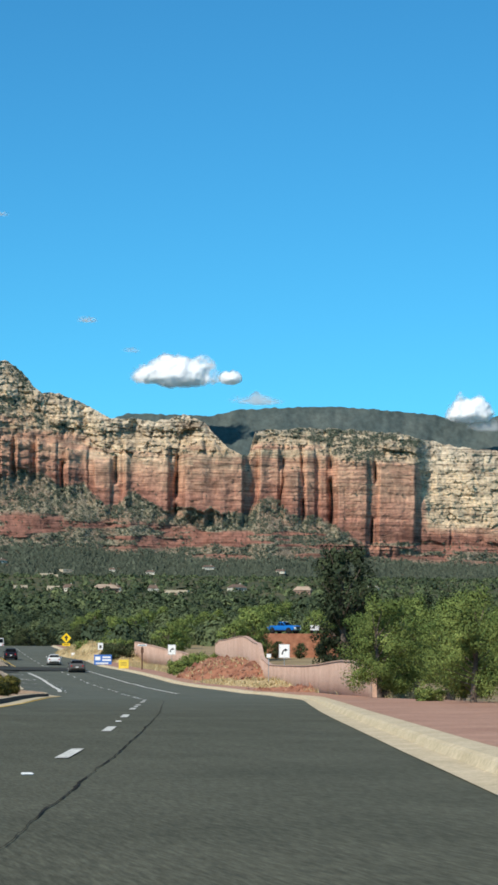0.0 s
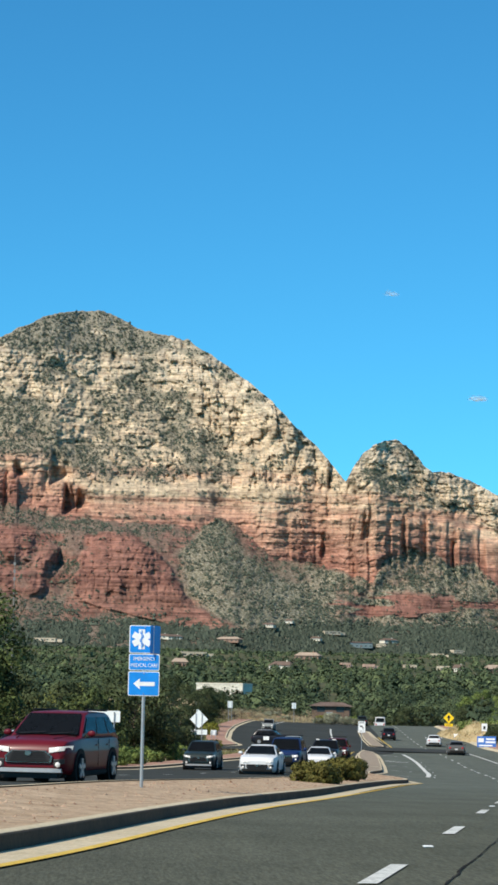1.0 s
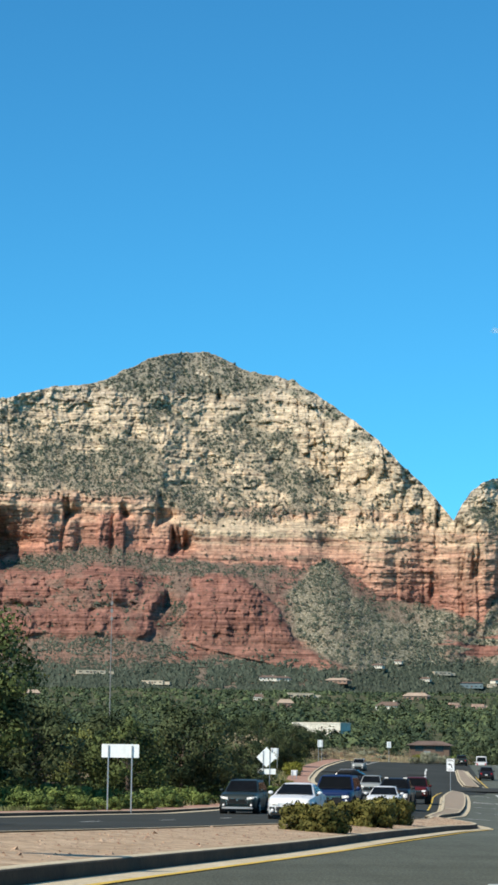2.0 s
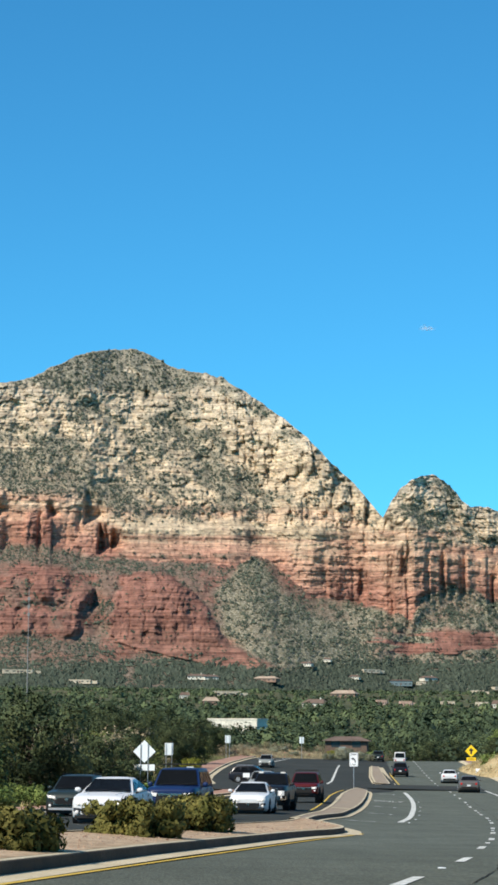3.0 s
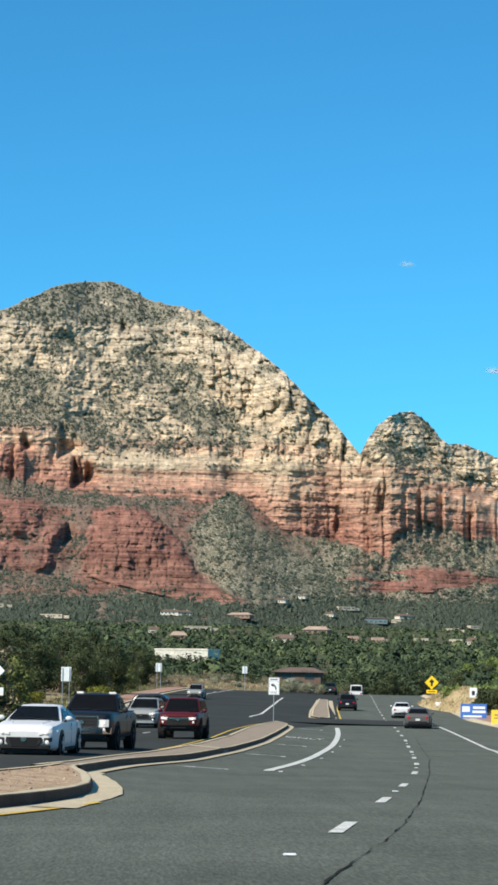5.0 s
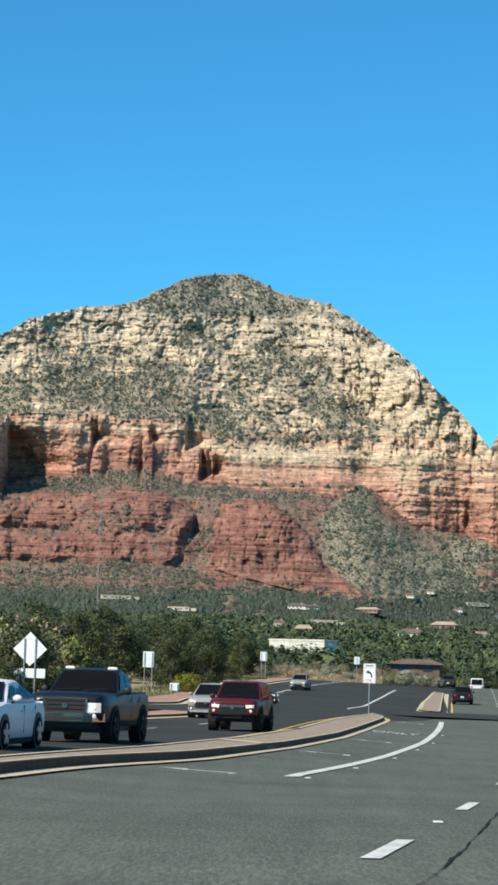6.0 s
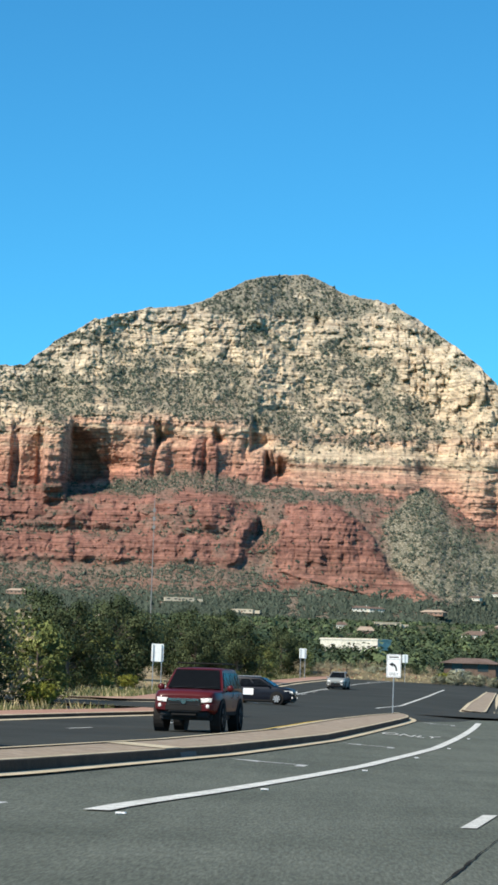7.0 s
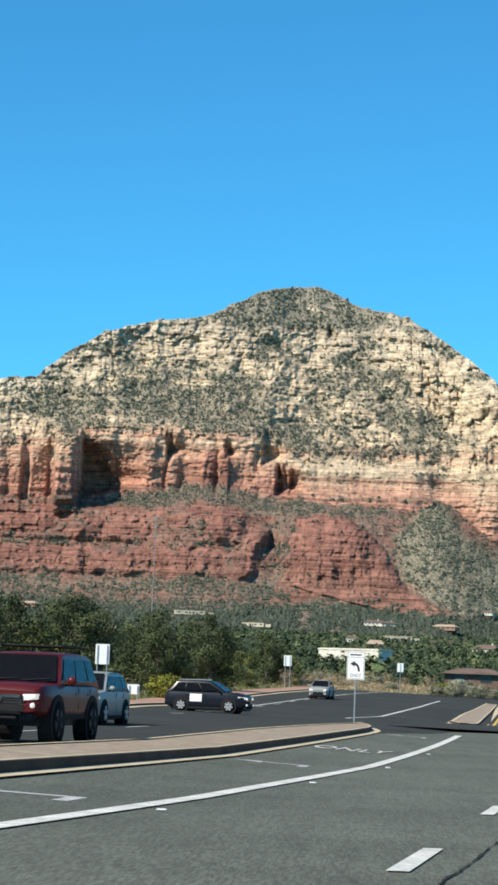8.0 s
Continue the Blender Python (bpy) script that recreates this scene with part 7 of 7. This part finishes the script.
def bank_height(X, Y, h, seed):
    r = np.sqrt(X**2 + Y**2)
    return np.clip(1 - r**2, 0, 1) ** 0.9 * h * (0.7 + 0.6 * fbm(X * 2.5 + seed, Y * 2.5, 4, seed)) + (fbm(X * 7, Y * 7, 4, seed + 3) - 0.5) * 0.8 * np.clip(1.1 - r, 0, 1)


def bank(name, cx, cy, rx, ry, h, mat, label, seed):
    """A low mound of soil with lumps and loose stones."""
    u = np.linspace(-1, 1, 46)
    X, Y = np.meshgrid(u, u, indexing="ij")
    Z = bank_height(X, Y, h, seed)
    x, y = cx + X * rx, cy + Y * ry
    co = np.stack([x, y, land(x, y) + Z - 0.2], -1)
    tagged(new(name, mesh_from(name, co.reshape(-1, 3), grid_faces(*X.shape), mat, True)), label, "bank", kind="structure")


bank("red_bank", 55.8, 186, 3.2, 22, 2.3, RED_SOIL, "bank of broken red rock and soil below the wall", 3)
bank("red_verge", 46.5, 118, 2.2, 26, 0.7, RED_SOIL, "low red soil verge before the garden wall", 5)
bank("grass_bank", 65.4, 318, 4.6, 36, 2.4, DRY_BANK, "dry grassy bank beside the road", 7)
bank("grass_bank_near", 52.6, 150, 3.4, 40, 0.8, DRY_BANK, "low dry grassy verge with straw grass", 9)
bank("left_bank", 2.5, 168, 7.5, 75, 1.0, BRUSH_BANK, "low brushy bank behind the left footway", 11)
bank("far_bank", 38, 402, 16, 14, 1.3, BRUSH_BANK, "brushy bank where the road bends away", 13)


def house(name, label, w, d, h, wall, roof, kind):
    """A low house: walls, roof with eaves, windows and a door on its front (towards -y)."""
    c = thing(name, label, "house")
    part("wall", boxed(-w / 2, w / 2, -d / 2, d / 2, -1.2, h, 0.05), wall, c)
    if kind in ("flat", "blank"):
        part("parapet", boxed(-w / 2 - 0.12, w / 2 + 0.12, -d / 2 - 0.12, d / 2 + 0.12, h, h + 0.35, 0.05), wall, c)
        part("roof", boxed(-w / 2 + 0.2, w / 2 - 0.2, -d / 2 + 0.2, d / 2 - 0.2, h + 0.35, h + 0.40), roof, c)
        if kind == "flat":
            part("wing", boxed(w * 0.5, w * 0.8, -d * 0.3, d * 0.4, -1.2, h * 0.75, 0.05), wall, c)
    else:
        e, rz = 0.7, d * (0.26 if kind == "hip" else 0.12)
        bm = bmesh.new()
        v = [bm.verts.new(q) for q in ((-w / 2 - e, -d / 2 - e, h - 0.1), (w / 2 + e, -d / 2 - e, h - 0.1), (w / 2 + e, d / 2 + e, h - 0.1), (-w / 2 - e, d / 2 + e, h - 0.1), (-w / 2 + d * 0.25, 0, h + rz), (w / 2 - d * 0.25, 0, h + rz))]
        for f in ((0, 1, 5, 4), (2, 3, 4, 5), (1, 2, 5), (3, 0, 4), (3, 2, 1, 0)):
            bm.faces.new([v[k] for k in f])
        part("roof", bm, roof, c)
        if kind == "hip":
            part("chimney", boxed(w * 0.2, w * 0.2 + 0.8, -0.4, 0.4, h, h + rz + 0.9, 0.04), wall, c)
    n = max(2, int(w / 3.2)) if kind != "blank" else 0
    if n:
        part("door", boxed(-0.5, 0.5, -d / 2 - 0.04, -d / 2 + 0.05, 0.0, 2.05), ROOF_BROWN, c)
    for k in range(n):
        x = -w / 2 + (k + 0.5) * w / n
        win = part("window", boxed(x - 0.75, x + 0.75, -d / 2 - 0.03, -d / 2 + 0.06, 0.9, 2.1), WINDOW_DARK, c)
        part("window_frame", boxed(x - 0.85, x + 0.85, -d / 2 - 0.05, -d / 2 + 0.02, 2.1, 2.2), wall, win)
    return c


kinds = [house("house", "low tan stucco house among the trees", 14, 9, 3.2, STUCCO_TAN, ROOF_TAN, "flat"), house("house", "pale cream house with a brown hipped roof", 16, 10, 3.0, STUCCO_WHITE, ROOF_BROWN, "hip"),
         house("house", "brown adobe house with a tan hipped roof", 17, 10, 3.2, STUCCO_BROWN, ROOF_TAN, "hip"), house("house", "pink stucco house with a flat roof", 15, 9, 3.6, STUCCO_PINK, ROOF_TAN, "flat")]
# along the valley floor and up the foot of the slope: bearing, height in view, breadth, kind
VALLEY_HOMES = [(47, 83, 8, 1), (122, 88, 22, 0), (92, 72, 10, 2), (332, 87, 21, 2), (279, 69, 15, 1), (568, 95, 18, 0), (578, 73, 9, 0), (693, 72, 8, 1), (397, 75, 7, 3), (440, 73, 8, 3), (516, 74, 9, 0), (676, 70, 16, 2), (813, 66, 15, 0), (767, 72, 7, 1), (606, 72, 8, 1), (930, 74, 12, 1), (1060, 70, 12, 2), (1190, 78, 12, 0), (-480, 78, 12, 0), (-360, 84, 12, 2)]
SLOPE_HOMES = [(-134, 107, 30, 0), (72, 116, 26, 1), (96, 116, 22, 1), (194, 113, 34, 2), (265, 141, 18, 1), (379, 131, 28, 0), (433, 108, 34, 4), (352, 119, 15, 1), (483, 117, 24, 1), (607, 102, 16, 0), (693, 104, 10, 1), (470, 110, 14, 0), (303, 149, 12, 1), (764, 100, 14, 1), (873, 110, 18, 1), (-527, 128, 30, 2), (-245, 124, 40, 0), (1010, 104, 16, 1)]
kinds.append(house("house", "blue-grey timber house with a dark roof", 16, 10, 5.5, STUCCO_BLUE, ROOF_BROWN, "low"))
spare = [True] * 5
rng = random.Random(12)
for at, up, broad, kind in VALLEY_HOMES + SLOPE_HOMES:
    far = np.arange(900.0, 2900.0, 4.0)
    gap = land(EYE[0] + at / 4000 * (far - EYE[1]), far) + 0.4 - up / 4000 * (far - EYE[1])
    if (gap > 0).any() and up < 100:
        y = float(far[np.argmax(gap > 0)])
        x, z = EYE[0] + at / 4000 * (y - EYE[1]), float(land(EYE[0] + at / 4000 * (y - EYE[1]), y))
    else:
        view = np.abs((ROCK_CO[..., 0] - EYE[0]) / (ROCK_CO[..., 1] - EYE[1]) * 4000 - at) + np.abs(ROCK_CO[..., 2] / (ROCK_CO[..., 1] - EYE[1]) * 4000 - up)
        x, y, z = [float(c) for c in ROCK_CO[np.unravel_index(np.argmin(view), view.shape)]]
        y -= 5
    w0 = (14, 16, 17, 15, 16)[kind]
    k = broad / w0
    m = pose(x, y, z - 0.3, 0, 0, rng.uniform(-28, 28))
    home = kinds[kind] if spare[kind] else copy_thing(kinds[kind], m)
    spare[kind] = False
    home.matrix_basis = m
    home.scale = (k, min(k, 1.4), 0.8 + 0.25 * min(k, 1.6))
white_hall = house("flat_hall", "long low white building with a flat roof above the road", 13, 5, 4.1, STUCCO_WHITE, ROOF_TAN, "blank")
white_hall.matrix_basis = pose(39.5, 550.2, 1.75, 0, 0, -32)
brown_lodge = house("lodge", "brown timber lodge with a broad low roof", 7.4, 6, 2.1, LODGE_WOOD, ROOF_BROWN, "low")
brown_lodge.matrix_basis = pose(54.8, 436, -0.9, 0, 0, -8)
for x, y, k in ((91.0, 318, 0.62), (94.6, 321, 0.5), (98.6, 322, 0.45), (102.6, 322, 0.6), (88.0, 312, 0.55)):
    put(dark_bush, x, y, 130 * k, k)

box_s = thing("utility_cabinet", "grey utility cabinet beside the far road", "cabinet", at=facing(51.0, 400, 0))
part("body", boxed(-0.55, 0.55, -0.35, 0.35, -0.1, 1.9, 0.03), STEEL, box_s)
part("door", boxed(-0.5, 0.5, -0.375, -0.345, 0.15, 1.75, 0.01), STEEL, box_s)

terrace = boxed(-7, 9, -4, 10, -6, 0, 0.5)
terrace.transform(pose(98.4, 333, 0.55, 0, 0, -16))
tagged(part("terrace", terrace, RED_SOIL), "red earth terrace above the garden wall", "terrace", kind="structure")
BLUE_BRIGHT = paint("bright_blue_paint", (0.01, 0.14, 0.46))
parked = vehicle("pickup_truck", "bright blue pickup truck parked on a red terrace", BLUE_BRIGHT, "pickup", 98.4, 332.5, 38, "pickup truck")
parked.location.z = 0.57
pk = thing("parked_trailer", "small white trailer parked beside the blue pickup", "trailer", at=pose(103.6, 332.6, 0.57, 0, 0, -16))
part("body", boxed(-0.75, 0.75, -0.6, 0.6, 0.45, 1.35, 0.1), WHITE_CAR, pk)
for sx in (-0.45, 0.45):
    tyre = bmesh.new()
    bmesh.ops.create_cone(tyre, cap_ends=True, segments=16, radius1=0.28, radius2=0.28, depth=0.16, matrix=Matrix.Translation((sx, -0.62, 0.28)) @ pose(0, 0, 0, 90, 0, 0))
    part("wheel", tyre, RUBBER, pk)

MAST_GREY = plain("weathered_mast_steel", (0.22, 0.21, 0.20), 0.7)
mast = thing("lattice_mast", "thin grey radio mast on the hillside", "mast", at=pose(-27.9, 900, 10.5))
part("pole", rod((0, 0, -2), (0, 0, 49), 0.22, 0.10), MAST_GREY, mast)
for z in (38, 41, 44):
    part("antenna", boxed(-0.5, 0.5, -0.15, 0.15, z, z + 1.3, 0.05), MAST_GREY, mast)


def bank_rocks():
    places, sizes = [], []
    for cx, cy, rx, ry, h, seed, n in ((55.8, 186, 3.2, 22, 2.3, 3, 900), (46.5, 118, 2.2, 26, 0.7, 5, 420), (38, 402, 16, 14, 1.3, 13, 260)):
        rng = np.random.default_rng(seed + 40)
        a, r = rng.uniform(0, 6.28, n), np.sqrt(rng.random(n)) * 0.95
        X, Y = np.cos(a) * r, np.sin(a) * r
        Z = bank_height(X, Y, h, seed)
        x, y = cx + X * rx, cy + Y * ry
        places.append(np.stack([x, y, land(x, y) + Z - 0.2], -1))
        sizes.append(rng.lognormal(-1.75, 0.55, n).clip(0.08, 0.6))
    place, size = np.concatenate(places), np.concatenate(sizes)
    clumps("bank_rocks", place, size, 0.7, np.random.default_rng(9).random(len(place)) * 0.75, RED_ROCK, "broken red rocks strewn over the banks", "rocks", 45)


bank_rocks()


def bank_grass():
    """Straw grass standing on the dry banks."""
    tris = []
    for cx, cy, rx, ry, h, seed, n in ((65.4, 318, 4.6, 36, 2.4, 7, 9000), (52.6, 150, 3.4, 40, 0.8, 9, 7000), (55.8, 186, 3.2, 22, 2.3, 3, 1500), (38, 402, 16, 14, 1.3, 13, 5000)):
        rng = np.random.default_rng(seed + 60)
        a, r = rng.uniform(0, 6.28, n), np.sqrt(rng.random(n)) * 0.97
        X, Y = np.cos(a) * r, np.sin(a) * r
        keep = fbm(X * 4 + seed, Y * 9, 3, seed + 1) > 0.45
        X, Y = X[keep], Y[keep]
        x, y = cx + X * rx, cy + Y * ry
        base = np.stack([x, y, land(x, y) + bank_height(X, Y, h, seed) - 0.24], -1)
        m = len(x)
        t, w = rng.uniform(0, 6.28, m), rng.uniform(0.03, 0.09, m)
        side = np.stack([np.cos(t) * w, np.sin(t) * w, 0 * t], -1)
        tip = base + np.stack([rng.normal(0, 0.15, m), rng.normal(0, 0.15, m), rng.uniform(0.14, 0.42, m)], -1)
        tris.append(np.stack([base - side, base + side, tip], 1).reshape(-1, 3))
    v = np.concatenate(tris)
    tagged(new("bank_grass", mesh_from("bank_grass", v, np.arange(len(v)).reshape(-1, 3), GRASS_DRY)), "tufts of straw grass on the dry banks", "grass", kind="stuff")


bank_grass()
